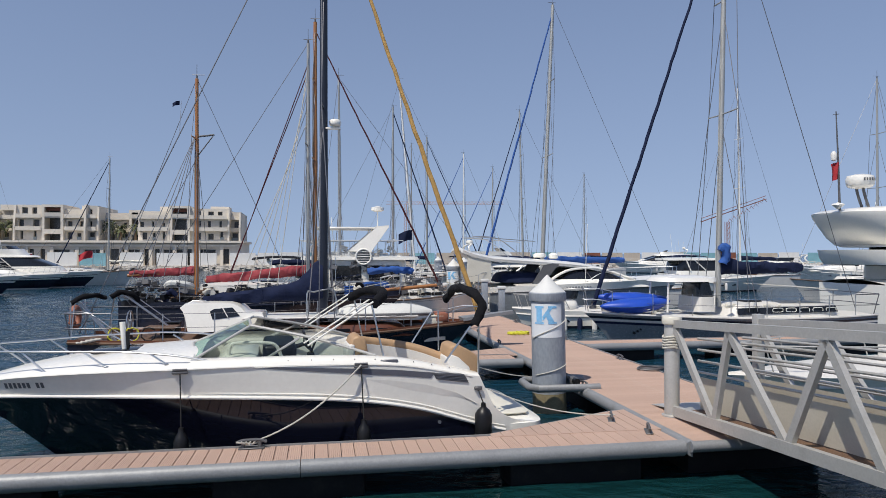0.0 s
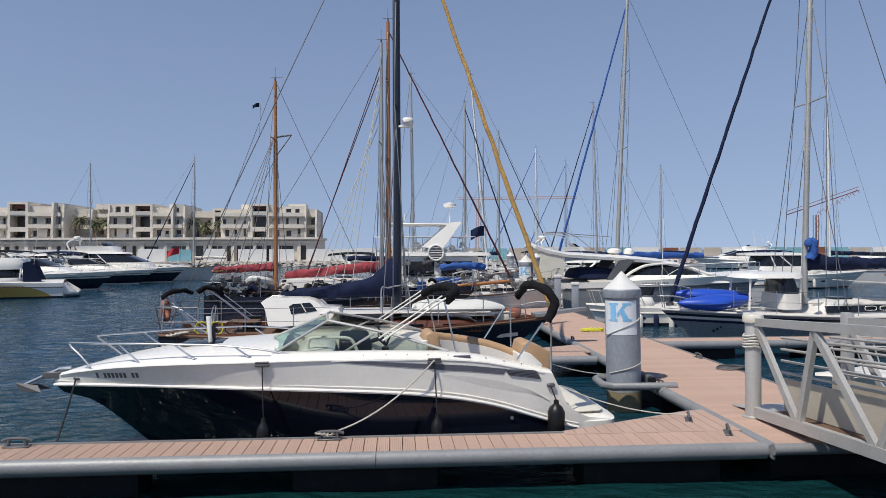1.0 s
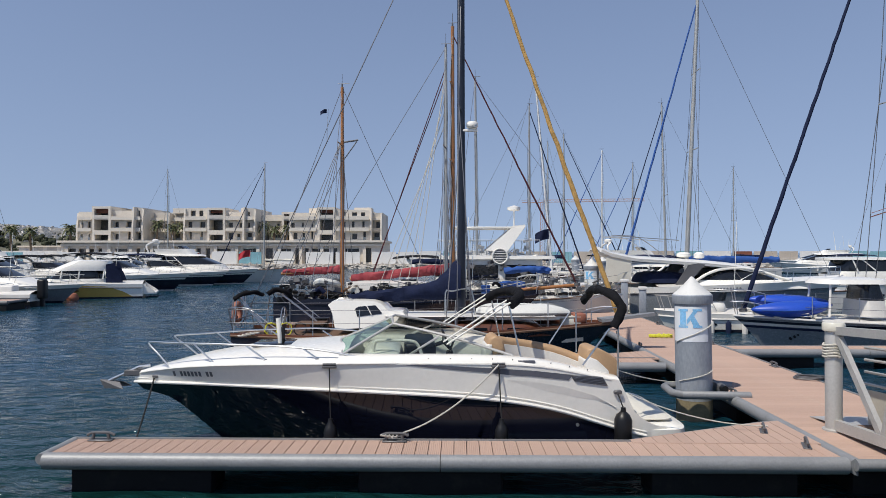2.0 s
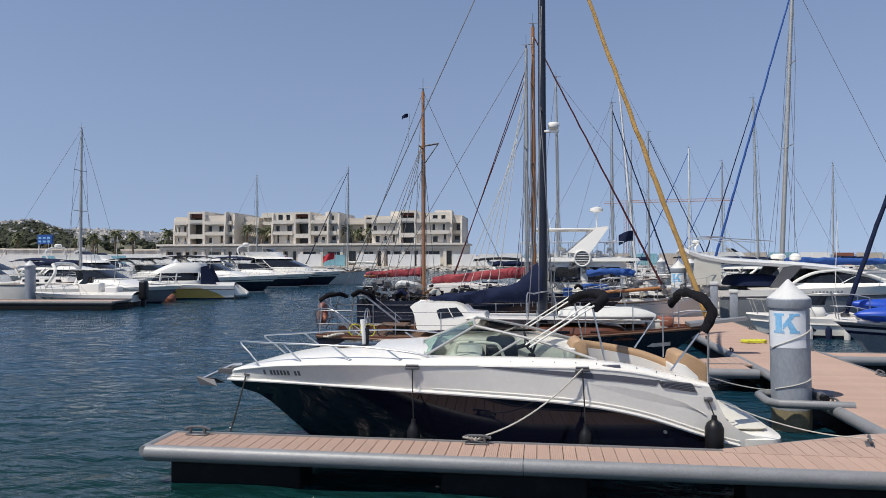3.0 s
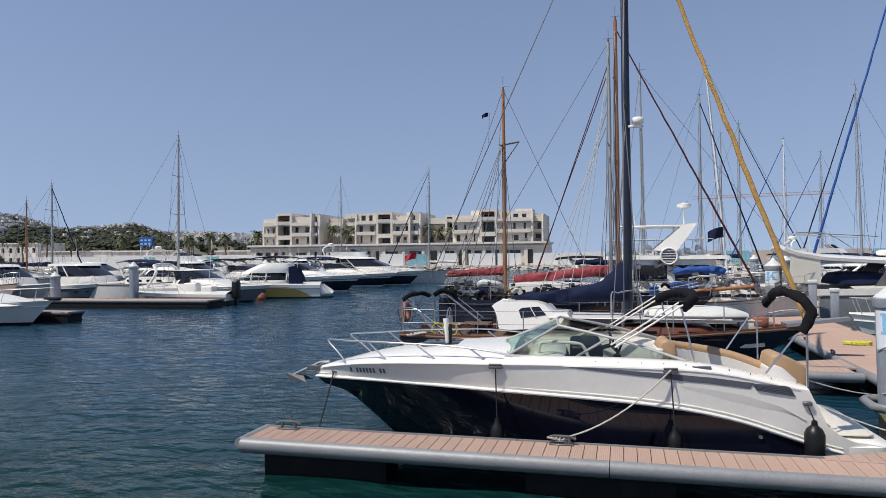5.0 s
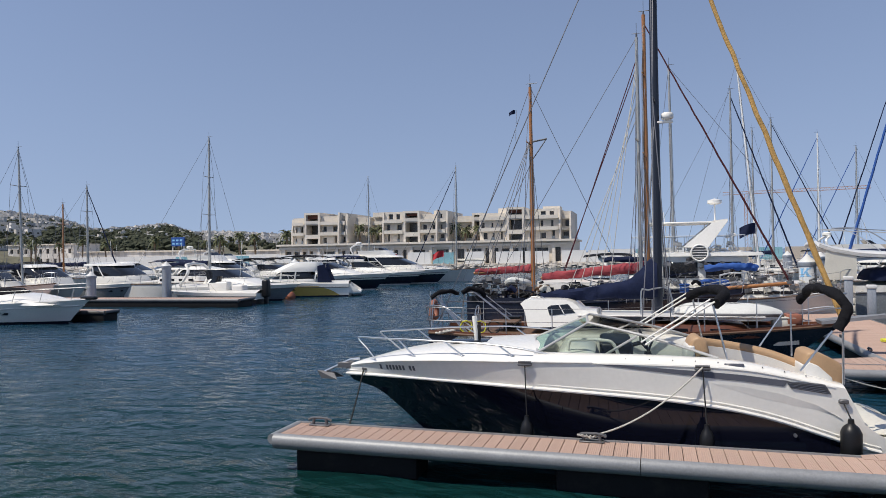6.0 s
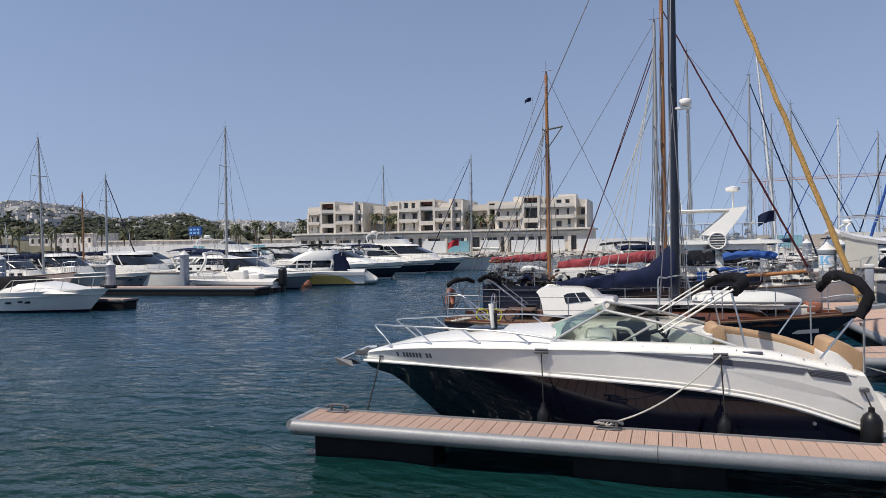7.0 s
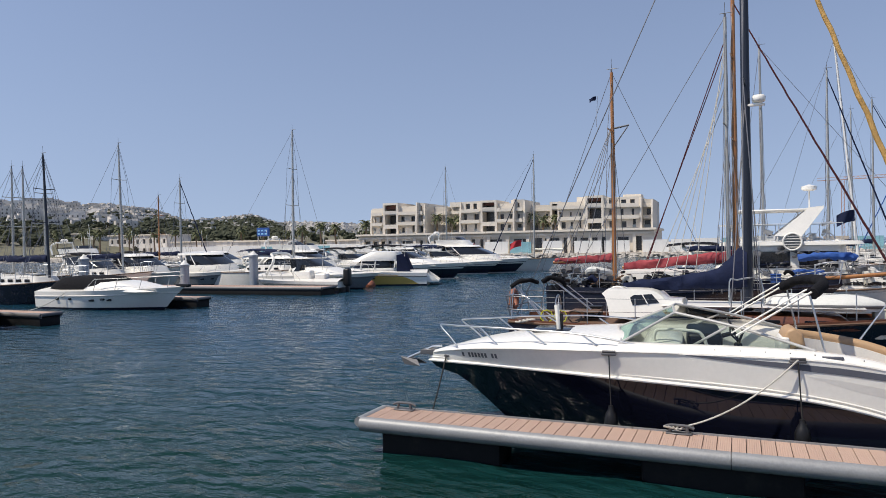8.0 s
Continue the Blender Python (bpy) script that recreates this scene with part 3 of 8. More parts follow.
# ---------------------------------------------------------------- gangway
def gangway():
    s_dir = Vector((0.165, -0.986, 0)).normalized()
    ang = math.degrees(math.atan2(s_dir.y, s_dir.x))
    g = thing("gangway", pose(3.1, 9.25, 0, 0, 0, ang), "grey aluminium truss gangway sloping from quay to pontoon", "gangway")
    W = 1.25                      # local y runs to the side away from the camera's left
    L = 7.2

    def zb(s):
        return 0.45 + 0.062 * s

    def zt(s):
        return 1.63 + 0.066 * s
    for y in (0.0, W):
        b = B()
        for z0, hh in ((zb, 0.13), (zt, 0.10)):
            vs = [[b.verts.new((s, y + dy, z0(s) + dz)) for dy, dz in ((-0.04, 0), (0.04, 0), (0.04, hh), (-0.04, hh))] for s in (0, L)]
            for k in range(4):
                b.faces.new((vs[0][k], vs[0][(k + 1) % 4], vs[1][(k + 1) % 4], vs[1][k]))
            b.faces.new(vs[0][::-1])
            b.faces.new(vs[1])
        part("chord", b, M_ALU, g)
        nodes_b, nodes_t = [0.99, 2.33, 3.6, 4.9, 6.2], [0.05, 1.30, 2.89, 4.2, 5.5, 6.8]
        for i, nb in enumerate(nodes_b):
            for nt_ in (nodes_t[i], nodes_t[i + 1]):
                b = B()
                a, c = Vector((nt_, y, zt(nt_))), Vector((nb, y, zb(nb) + 0.06))
                d = (c - a).normalized()
                e = d.cross(Vector((0, 1, 0))).normalized() * 0.044
                f = Vector((0, 0.03, 0))
                ring = [[b.verts.new(q + e * i1 + f * i2) for i1, i2 in ((-1, -1), (1, -1), (1, 1), (-1, 1))] for q in (a, c)]
                for k in range(4):
                    b.faces.new((ring[0][k], ring[0][(k + 1) % 4], ring[1][(k + 1) % 4], ring[1][k]))
                part("brace", b, M_ALU, g)
    # guard rails and a perforated kick panel on both sides of the tread
    for yy in (0.30, W - 0.30):
        for k in range(5):
            b = B()
            f = 0.52 + 0.13 * k
            tube(b, [(0.1, yy, zb(0.1) + f * 1.13), (L - 0.1, yy, zb(L) + f * 1.13)], 0.017, 8)
            part("guard_rail", b, M_ALU, g)
        b = B()
        vs = [b.verts.new((q, yy, z)) for q, z in ((0.15, zb(0.15) + 0.10), (L, zb(L) + 0.10), (L, zb(L) + 0.52), (0.15, zb(0.15) + 0.52))]
        b.faces.new(vs)
        solid(b, 0.008)
        part("kick_panel", b, M_KICK, g, "perforated beige kick panel", smooth=False)
    b = B()
    lathe(b, [(0.135, DECK), (0.135, DECK + 0.03), (0.10, DECK + 0.04), (0.10, 1.68), (0.097, 1.69)], 20, (-0.05, 0, 0))
    ep = part("end_post", b, M_ALU, g, "round grey end post")
    b = B()
    lathe(b, [(0.10, 1.665), (0.128, 1.675), (0.132, 1.69), (0.132, 1.755), (0.12, 1.775), (0.0, 1.785)], 20, (-0.05, 0, 0))
    part("post_cap", b, M_CREAM, ep, "cream round post cap")
    for k in range(5):
        b = B()
        tube(b, [(-0.05 + 0.118 * math.cos(i * 0.55), 0.118 * math.sin(i * 0.55), 1.50 - 0.035 * k + 0.012 * math.sin(i * 1.3)) for i in range(13)], 0.014, 6)
        part("lashing", b, M_ROPE, g)
    b = B()
    rbox(b, -0.06, 0.06, W - 0.06, W + 0.06, DECK, zt(0) + 0.16, 0.01)
    part("end_post", b, M_ALU, g)
    n = int((L - 0.2) / 0.15)
    for i in range(n):
        s = 0.15 + i * 0.15
        b = B()
        box(b, s, s + 0.14, 0.08, W - 0.08, zb(s) + 0.06, zb(s) + 0.09)
        part("tread_board", b, M_TEAK, g, smooth=False)
    b = B()
    vs = [b.verts.new(q) for q in ((-0.75, 0.05, DECK + 0.02), (-0.75, W - 0.05, DECK + 0.02), (0.1, W - 0.05, zb(0) + 0.08), (0.1, 0.05, zb(0) + 0.08))]
    b.faces.new(vs)
    solid(b, 0.01)
    part("ramp_flap", b, M_ALU, g)
    return g


def perforated(name, color):
    m = mat(name, color, 0.55, 0.2, var=0.08, scale=3)
    n, l = m.node_tree.nodes, m.node_tree.links
    b = n["Principled BSDF"]
    tc = n.new("ShaderNodeTexCoord")
    br = n.new("ShaderNodeTexVoronoi")
    br.inputs["Scale"].default_value, br.inputs["Randomness"].default_value = 55, 0.0
    l.new(tc.outputs["Object"], br.inputs["Vector"])
    gt = n.new("ShaderNodeMath")
    gt.operation = "GREATER_THAN"
    gt.inputs[1].default_value = 0.30
    l.new(br.outputs["Distance"], gt.inputs[0])
    l.new(gt.outputs[0], b.inputs["Alpha"])
    return m


M_KICK = perforated("perforated beige panel", (0.52, 0.48, 0.40))
gangway()


# ---------------------------------------------------------------- boats: shared shapes
def hull_shape(L, hb, sheer, keel=-0.35, rake=0.14, transom=0.88, full=2.2, flare=0.30):
    """P(s, h, side): s from stern (0) to stem (1), h from keel (0) to sheer (1)."""
    def P(s, h, side):
        z = keel + h * (sheer(s) - keel)
        ln = L * (1 - rake * (1 - h) ** 0.85)
        if s < 0.4:
            w = transom + (1 - transom) * math.sin(s / 0.4 * math.pi / 2)
        else:
            w = 1 - ((s - 0.4) / 0.6) ** (full * (0.62 + 0.38 * h))
        fl = flare * (0.35 + 0.65 * s)
        w *= (1 - fl) + fl * h ** (0.55 + 0.9 * s)
        return Vector((ln * s, side * hb * max(w, 0.0), z))
    return P


def hull_band(P, lo, hi, ns=26, nh=6, off=0.0, s0=0.0, s1=1.0, transom=False):
    """Both sides of the hull between two heights (functions of s)."""
    bm = B()
    rows = {}
    for side in (-1, 1):
        def fn(a, b):
            s = s0 + (s1 - s0) * a
            p = P(s, lo(s) + (hi(s) - lo(s)) * b, side)
            if off:
                p.y += side * off
            return p
        rows[side] = grid(bm, fn, ns, nh)
    if transom:
        for j in range(nh):
            bm.faces.new((rows[-1][0][j], rows[-1][0][j + 1], rows[1][0][j + 1], rows[1][0][j]))
    bmesh.ops.remove_doubles(bm, verts=bm.verts, dist=0.0008)
    return bm


def deck_sheet(P, s0, s1, crown, ns=18, nk=8, inset=0.0, lift=0.0):
    bm = B()

    def fn(a, b):
        s = s0 + (s1 - s0) * a
        e = P(s, 1.0, 1)
        k = -1 + 2 * b
        y = max(e.y - inset, 0.0) * k
        return Vector((e.x, y, e.z + lift + crown(s) * (1 - k * k)))
    grid(bm, fn, ns, nk)
    bmesh.ops.remove_doubles(bm, verts=bm.verts, dist=0.0008)
    return bm


def edge_line(P, s0, s1, side, n=24, h=1.0, off=0.0, dz=0.0):
    out = []
    for i in range(n + 1):
        p = P(s0 + (s1 - s0) * i / n, h, side)
        out.append(Vector((p.x, p.y + side * off, p.z + dz)))
    return out


def shell(bm, lower, upper, k0=0.0, k1=1.0, off=0.0, n=28, nk=5, power=0.45, cap=False, bulge=0.0):
    """A rounded house between two outlines (aft x, front x, half width, z)."""
    def at_(k):
        return [lower[i] + (upper[i] - lower[i]) * k for i in range(4)]

    def fn(a, b):
        k = k0 + (k1 - k0) * a
        xa, xf, w, z = at_(k)
        t = b * math.tau
        c, s = math.cos(t), math.sin(t)
        hx, cx = (xf - xa) / 2 + off, (xf + xa) / 2
        bl = bulge * math.sin(k * math.pi)
        return Vector((cx + (hx + bl) * math.copysign(abs(c) ** power, c), (w + off + bl) * math.copysign(abs(s) ** power, s), z))
    vs = grid(bm, fn, nk, n, closed=True)
    if cap:
        r = vs[-1]
        xa, xf, w, z = at_(k1)
        mid = [bm.verts.new(Vector((((xa + xf) / 2) + (v.co.x - (xa + xf) / 2) * 0.6, v.co.y * 0.6, z + 0.05))) for v in r]
        for j in range(n):
            bm.faces.new((r[j], r[(j + 1) % n], mid[(j + 1) % n], mid[j]))
        bm.faces.new(mid)
    return bm


def side_profile(name, prof, half, material, parent, label="", round_=0.9, taper=0.0):
    """A moulding given by its outline from the side, swept across the boat; its stern end is rounded in plan."""
    t = B()
    ys = [half * math.sin(math.pi / 2 * k / 7) for k in range(-7, 8)]
    rows = []
    for y in ys:
        f = abs(y / half) ** 3.5
        rows.append([t.verts.new((x + round_ * f * min(1.0, max(0.0, (1.6 - x) / 2.0)), y, z + 0.02 * (1 - f))) for x, z in prof])
    lo, hi = min(q[1] for q in prof), max(q[1] for q in prof)
    for v in t.verts:
        v.co.y *= 1 - taper * (v.co.z - lo) / (hi - lo)
    n = len(prof)
    t.faces.new(rows[0])
    t.faces.new(rows[-1][::-1])
    for i in range(len(rows) - 1):
        for k in range(n):
            t.faces.new((rows[i][k], rows[i][(k + 1) % n], rows[i + 1][(k + 1) % n], rows[i + 1][k]))
    return part(name, t, material, parent, label, angle=50)


def fender(parent, x, y, z, top, r=0.11, h=0.5):
    """A black cylinder fender hanging on a line."""
    b = B()
    lathe(b, [(0.02, -0.03), (0.03, 0.0), (r * 0.7, 0.03), (r, 0.09), (r, h - 0.1), (r * 0.75, h - 0.04), (0.035, h), (0.03, h + 0.05), (0.0, h + 0.06)], 14, (x, y, z))
    f = part("fender", b, M_BLACK, parent, "black rubber fender hanging on a line")
    b = B()
    tube(b, [(x, y, z + h + 0.05), top], 0.008, 6)
    part("line", b, M_ROPEBLK, f)


def rail_tubes(name, lines, r, parent, material=None):
    if name in ("stanchion", "bimini_bow", "bimini_frame", "lifeline", "pushpit_stay", "mast_gate"):
        for ln in lines:
            b = B()
            tube(b, ln, r, 6)
            part(name, b, material or M_STEEL, parent)
        return None
    b = B()
    for ln in lines:
        tube(b, ln, r, 8)
    return part(name, b, material or M_STEEL, parent)


def stays(parent, lines, r=0.006, name="stay", material=None):
    for ln in lines:
        b = B()
        tube(b, ln, r * 1.35, 5)
        part(name, b, material or M_WIRE, parent)


# ---------------------------------------------------------------- the motorboat beside the near finger
def hero_boat():
    stern, bow = G(7.45, 2.5), G(-0.05, 1.95)
    d = bow - stern
    L = 6.80
    ang = math.degrees(math.atan2(d.y, d.x))
    o = stern + d.normalized() * 0.55
    m = thing("motorboat", pose(o.x, o.y, 0, 0, 0, ang), "white and navy cuddy motorboat with tan seats moored at the finger", "motorboat")
    sh0 = lambda s: float(np.interp(s, [0, 0.06, 0.13, 0.21, 0.35, 0.48, 0.60, 0.73, 0.83, 0.925, 1], [1.04, 1.10, 1.20, 1.27, 1.295, 1.30, 1.285, 1.255, 1.205, 1.12, 0.99]))
    fair = lambda fn, s: sum(fn(s + k * 0.016 * min(1, s / 0.065, (1 - s) / 0.065)) for k in range(-4, 5)) / 9
    sh = lambda s: fair(sh0, s)
    Q = hull_shape(L, 1.24, sh, keel=-0.35, rake=0.245, transom=0.90, full=2.55, flare=0.11)

    def P(s, h, side):
        p = Q(s, h, side)
        p.x += (0.44 * max(h - 0.35, 0) / 0.65 - 0.06) * max(0.0, 1 - s / 0.42) ** 1.6
        # the nose above the rub rail stands nearly upright
        g = min(max((h - 0.74) / 0.17, 0.0), 1.0)
        p.x += L * 0.245 * (1 - h) ** 0.85 * s * g * g * (3 - 2 * g) * max(0.0, (s - 0.7) / 0.3) ** 1.5
        return p

    def on_side(x, z, sd, off=0.006):
        """The point of the hull side at a length and a height, lifted by off."""
        s = x / L
        for _ in range(12):
            h = min((z + 0.35) / (sh(s) + 0.35), 1.0)
            s = min(max(s + (x - P(s, h, sd).x) / L, 0.0), 1.0)
        p = P(s, h, sd)
        return Vector((p.x, p.y + sd * off, p.z))
    split0 = lambda s: float(np.interp(s, [0, 0.06, 0.09, 0.135, 0.21, 0.295, 0.39, 0.50, 0.61, 0.77, 0.90, 1], [0.33, 0.42, 0.50, 0.61, 0.735, 0.825, 0.885, 0.925, 0.952, 0.962, 0.94, 0.885]))
    split = lambda s: (fair(split0, s) + 0.35) / (sh(s) + 0.35)
    zero, one = (lambda s: 0.0), (lambda s: 1.0)
    part("hull", hull_band(P, zero, split, 56, 12, transom=True), M_NAVY, m, "glossy navy lower hull")
    part("topside", hull_band(P, split, one, 56, 8, transom=True), M_GEL, m, "white topside")
    for sd in (-1, 1):
        b = B()
        pts = [P(i / 56, split(i / 56), sd) for i in range(57)]
        tube(b, [Vector((q.x, q.y + sd * 0.012, q.z)) for q in pts], 0.022, 8)
        rr = part("rub_rail", b, M_GEL, m, "white rubbing strake")
        b = B()
        tube(b, [Vector((q.x, q.y + sd * 0.005, q.z + 0.052)) for q in pts], 0.009, 6)
        part("strake_bead", b, M_GEL, rr)
    # foredeck with a moulded shoulder along its edge
    crown = lambda s: float(np.interp(s, [0.48, 0.57, 0.70, 0.78, 0.85, 0.93, 1.0], [0.15, 0.155, 0.145, 0.12, 0.09, 0.045, 0.02]))
    b = B()

    def deckfn(a, c):
        s = 0.56 + 0.44 * a
        e = P(s, 1.0, 1)
        k = -1 + 2 * c
        return Vector((e.x, e.y * k, e.z + crown(s) * (1 - abs(k) ** 3.2)))
    grid(b, deckfn, 40, 22)
    bmesh.ops.remove_doubles(b, verts=b.verts, dist=0.0008)
    part("foredeck", b, M_GEL, m, "white cambered foredeck")
    for sd in (-1, 1):
        b = B()

        def coam(a, c, sd=sd):
            s = 0.575 * a
            e = P(s, 1.0, sd)
            up = 0.03 + 0.05 * math.sin(min(s / 0.42, 1) * math.pi / 2)
            prof = [(0.0, 0.0), (-0.05, up * 0.7), (-0.12, up), (-0.24, up), (-0.26, up - 0.05), (-0.26, -0.45)]
            i = min(int(c * 5 + 1e-6), 4)
            f = c * 5 - i
            q = [prof[i][j] + (prof[i + 1][j] - prof[i][j]) * f for j in (0, 1)]
            return Vector((e.x, e.y + sd * q[0], e.z + q[1]))
        grid(b, coam, 24, 10)
        part("coaming", b, M_GEL, m, "white cockpit coaming")
        for k in range(9):
            b = B()
            e = P(0.075 + 0.042 * k, 1.0, sd)
            lathe(b, [(0.006, -0.012), (0.006, 0.003), (0.003, 0.005), (0.0, 0.006)], 8, (e.x, e.y - sd * 0.045, e.z + 0.050))
            part("canvas_stud", b, M_LEAD, m)
    b = B()
    grid(b, lambda a, c: Vector((0.4 + 3.2 * a, -1.0 + 2.0 * c, 0.55)), 4, 4)
    part("cockpit_sole", b, M_CREAM, m)
    b = B()
    rbox(b, 0.36, 0.46, -1.02, 1.02, 0.35, 1.02, 0.03, 2)
    part("transom_wall", b, M_GEL, m)
    # swim platform
    b = B()
    shell(b, (-0.60, 0.30, 1.10, 0.27), (-0.58, 0.30, 1.10, 0.40), n=36, nk=2, power=0.42, cap=False)
    shell(b, (-0.58, 0.30, 1.10, 0.40), (-0.52, 0.24, 1.04, 0.415), n=36, nk=1, power=0.42, cap=True)
    sp = part("swim_platform", b, M_GEL, m, "white swim platform")
    b = B()
    shell(b, (-0.46, 0.10, 0.86, 0.468), (-0.46, 0.10, 0.86, 0.480), n=28, nk=1, power=0.4, cap=True)
    part("platform_pad", b, M_CREAM, sp, "pale teak platform pad")
    for sd in (-1, 1):
        b = B()

        def wing(a, c, sd=sd):
            x = 0.42 - 0.86 * a
            z1 = 0.41 + 0.52 * (1 - a) ** 2.6
            return Vector((x, sd * (1.125 - 0.10 * a * a), 0.30 + (z1 - 0.30) * c))
        grid(b, wing, 14, 4)
        solid(b, 0.04)
        part("quarter_wing", b, M_GEL, m)
    # grey stripe, vent, grille and mouldings along both topsides
    for sd in (-1, 1):
        b = B()

        def st(a, c, sd=sd):
            x = 3.22 - 2.18 * a - 0.05 * c * a
            top = float(np.interp(x, [1.0, 1.05, 1.49, 2.0, 2.61, 3.2], [1.125, 1.13, 1.185, 1.225, 1.262, 1.295]))
            th = 0.006 + 0.066 * min(1, a * 1.5) ** 0.8
            return on_side(x, top - th * (1 - c), sd)
        grid(b, st, 26, 3)
        part("stripe", b, M_STRIPE, m, "dark grey tapering stripe")
        b = B()

        def vent(a, c, sd=sd):
            x = 0.965 + 0.055 * c - a * (0.43 - 0.01 * c)
            z = (1.04 + 0.08 * c) - a * (0.07 - 0.04 * c)
            return on_side(x, z, sd, 0.008)
        grid(b, vent, 10, 3)
        solid(b, 0.008)
        v = part("air_vent", b, M_LEAD, m, "dark grille air vent")
        for k in range(5):
            b = B()
            tube(b, [vent(0.04 + 0.92 * i / 8, 0.12 + 0.19 * k) + Vector((0, sd * 0.007, 0)) for i in range(9)], 0.0035, 5)
            part("slat", b, M_STRIPE, v)
        b = B()
        e = P(0.215, 1.0, sd)
        rbox(b, e.x - 0.12, e.x + 0.10, e.y - sd * 0.035 - 0.012, e.y - sd * 0.035 + 0.012, e.z + 0.008, e.z + 0.050, 0.008, 1)
        part("side_grille", b, M_STRIPE, m)
        for k in range(11):
            if k in (1, 8):
                continue
            b = B()

            def bar(a, c, k=k, sd=sd):
                return on_side(6.14 - 0.055 * k - 0.036 * a + 0.014 * c, 1.025 + 0.068 * c + 0.003 * k, sd, 0.005)
            grid(b, bar, 1, 1)
            part("registration_bar", b, M_LEAD, m, smooth=False)
        b = B()
        tube(b, edge_line(P, 0.47, 0.985, sd, 34, 1.0, 0.0, 0.0), 0.015, 7)
        part("gunwale_moulding", b, M_GEL, m)
        b = B()
        tube(b, edge_line(P, 0.02, 0.47, sd, 40, 1.0, 0.002, -0.012), 0.007, 5)
        part("moulded_crease", b, M_GEL, m)
        b = B()

        def swoosh(a, c, sd=sd):
            x = 1.85 - 1.42 * a
            z = float(np.interp(x, [0.43, 0.7, 1.1, 1.5, 1.85], [0.70, 0.855, 0.98, 1.05, 1.085]))
            return on_side(x, z - 0.10 * c * math.sin(a * math.pi), sd, 0.012 * (1 - c) * math.sin(min(1, a * 1.6) * math.pi / 2) + 0.001)
        grid(b, swoosh, 26, 4)
        part("moulded_swoosh", b, M_GEL, m, "raised moulded line sweeping down to the stern")
        b = B()
        q0 = on_side(0.93, 0.50, sd, 0.0)
        tube(b, [q0, q0 + Vector((0, sd * 0.02, 0))], 0.022, 10)
        part("drain_fitting", b, M_STEEL, m)
        b = B()
        q0 = on_side(6.42, 0.995, sd, 0.0)
        rbox(b, q0.x - 0.06, q0.x + 0.06, q0.y - 0.012, q0.y + 0.012, q0.z - 0.02, q0.z + 0.02, 0.01, 1)
        part("bow_fairlead", b, M_LEAD, m)
    # windscreen: corner points of the frame
    cf = Vector((3.98, 0, 1.45))
    tc_ = Vector((3.27, 0, 1.75))
    for sd in (1, -1):
        fr = Vector((3.87, sd * 0.98, 1.375))
        tp = Vector((3.24, sd * 0.62, 1.72))
        aft = Vector((1.72, sd * 1.03, 1.345))
        base = Vector((2.80, sd * 1.03, 1.365))
        b = B()
        b.faces.new([b.verts.new(q) for q in (cf, fr, tp, tc_)])
        w = part("front_pane", b, G_WIND, m, "green tinted front pane", smooth=False)
        w.visible_shadow = False
        b = B()
        b.faces.new([b.verts.new(q) for q in (fr, base, aft, tp)])
        w = part("side_pane", b, G_SIDE, m, "clear tinted side pane", smooth=False)
        w.visible_shadow = False
        for nm, line, r in (("base_frame", [cf, fr], 0.014), ("corner_pillar", [fr, tp], 0.017), ("top_frame", [tc_, tp], 0.017), ("side_frame", curve([tp, tp.lerp(aft, 0.5) + Vector((0, 0, 0.03)), aft], 6), 0.019), ("sill_frame", [fr, base, aft], 0.012)):
            b = B()
            tube(b, line, r, 8)
            part(nm, b, M_ALU, m, "grey metal windscreen frame")
        b = B()
        tube(b, [Vector((3.03, sd * 0.97, 1.36)), Vector((2.65, sd * 0.80, 1.565))], 0.016, 6)
        part("screen_strut", b, M_ALU, m)
    b = B()
    tube(b, [cf, tc_], 0.015, 6)
    part("centre_pillar", b, M_ALU, m)
    # helm: dash, pod, grab rail, wheel
    b = B()
    shell(b, (3.05, 3.80, 0.92, 1.02), (3.15, 3.62, 0.80, 1.33), n=28, nk=4, power=0.4, cap=True)
    part("dashboard", b, M_GEL, m, "white moulded dash")
    b = B()
    rbox(b, 2.66, 3.10, -0.85, 0.30, 0.98, 1.42, 0.06, 3)
    part("helm_pod", b, M_BLACK, m, "black instrument pod")
    b = B()
    tube(b, curve([(3.50, 0.62, 1.34), (3.48, 0.62, 1.46), (3.40, 0.62, 1.50), (3.02, 0.62, 1.49), (2.92, 0.62, 1.44), (2.86, 0.62, 1.30)], 4), 0.022, 8)
    part("grab_rail", b, M_GEL, m)
    b = B()
    ring = [Vector((2.48 + 0.07 * math.sin(t), -0.30 + 0.19 * math.cos(t), 1.36 + 0.17 * math.sin(t))) for t in [k * math.tau / 20 for k in range(21)]]
    tube(b, ring, 0.018, 8)
    for k in (0, 7, 13):
        tube(b, [ring[k], Vector((2.54, -0.30, 1.35))], 0.014, 6)
    tube(b, [Vector((2.54, -0.30, 1.35)), Vector((2.70, -0.30, 1.30))], 0.03, 8)
    part("steering_wheel", b, M_BLACK, m)
    b = B()
    rbox(b, 2.42, 2.52, 0.10, 0.20, 1.15, 1.30, 0.03, 2)
    tube(b, [(2.47, 0.15, 1.28), (2.40, 0.15, 1.46)], 0.016, 8)
    lathe(b, [(0.0, -0.03), (0.03, -0.02), (0.03, 0.02), (0.0, 0.03)], 10, (2.40, 0.15, 1.47))
    part("throttle", b, M_BLACK, m, "black throttle lever")

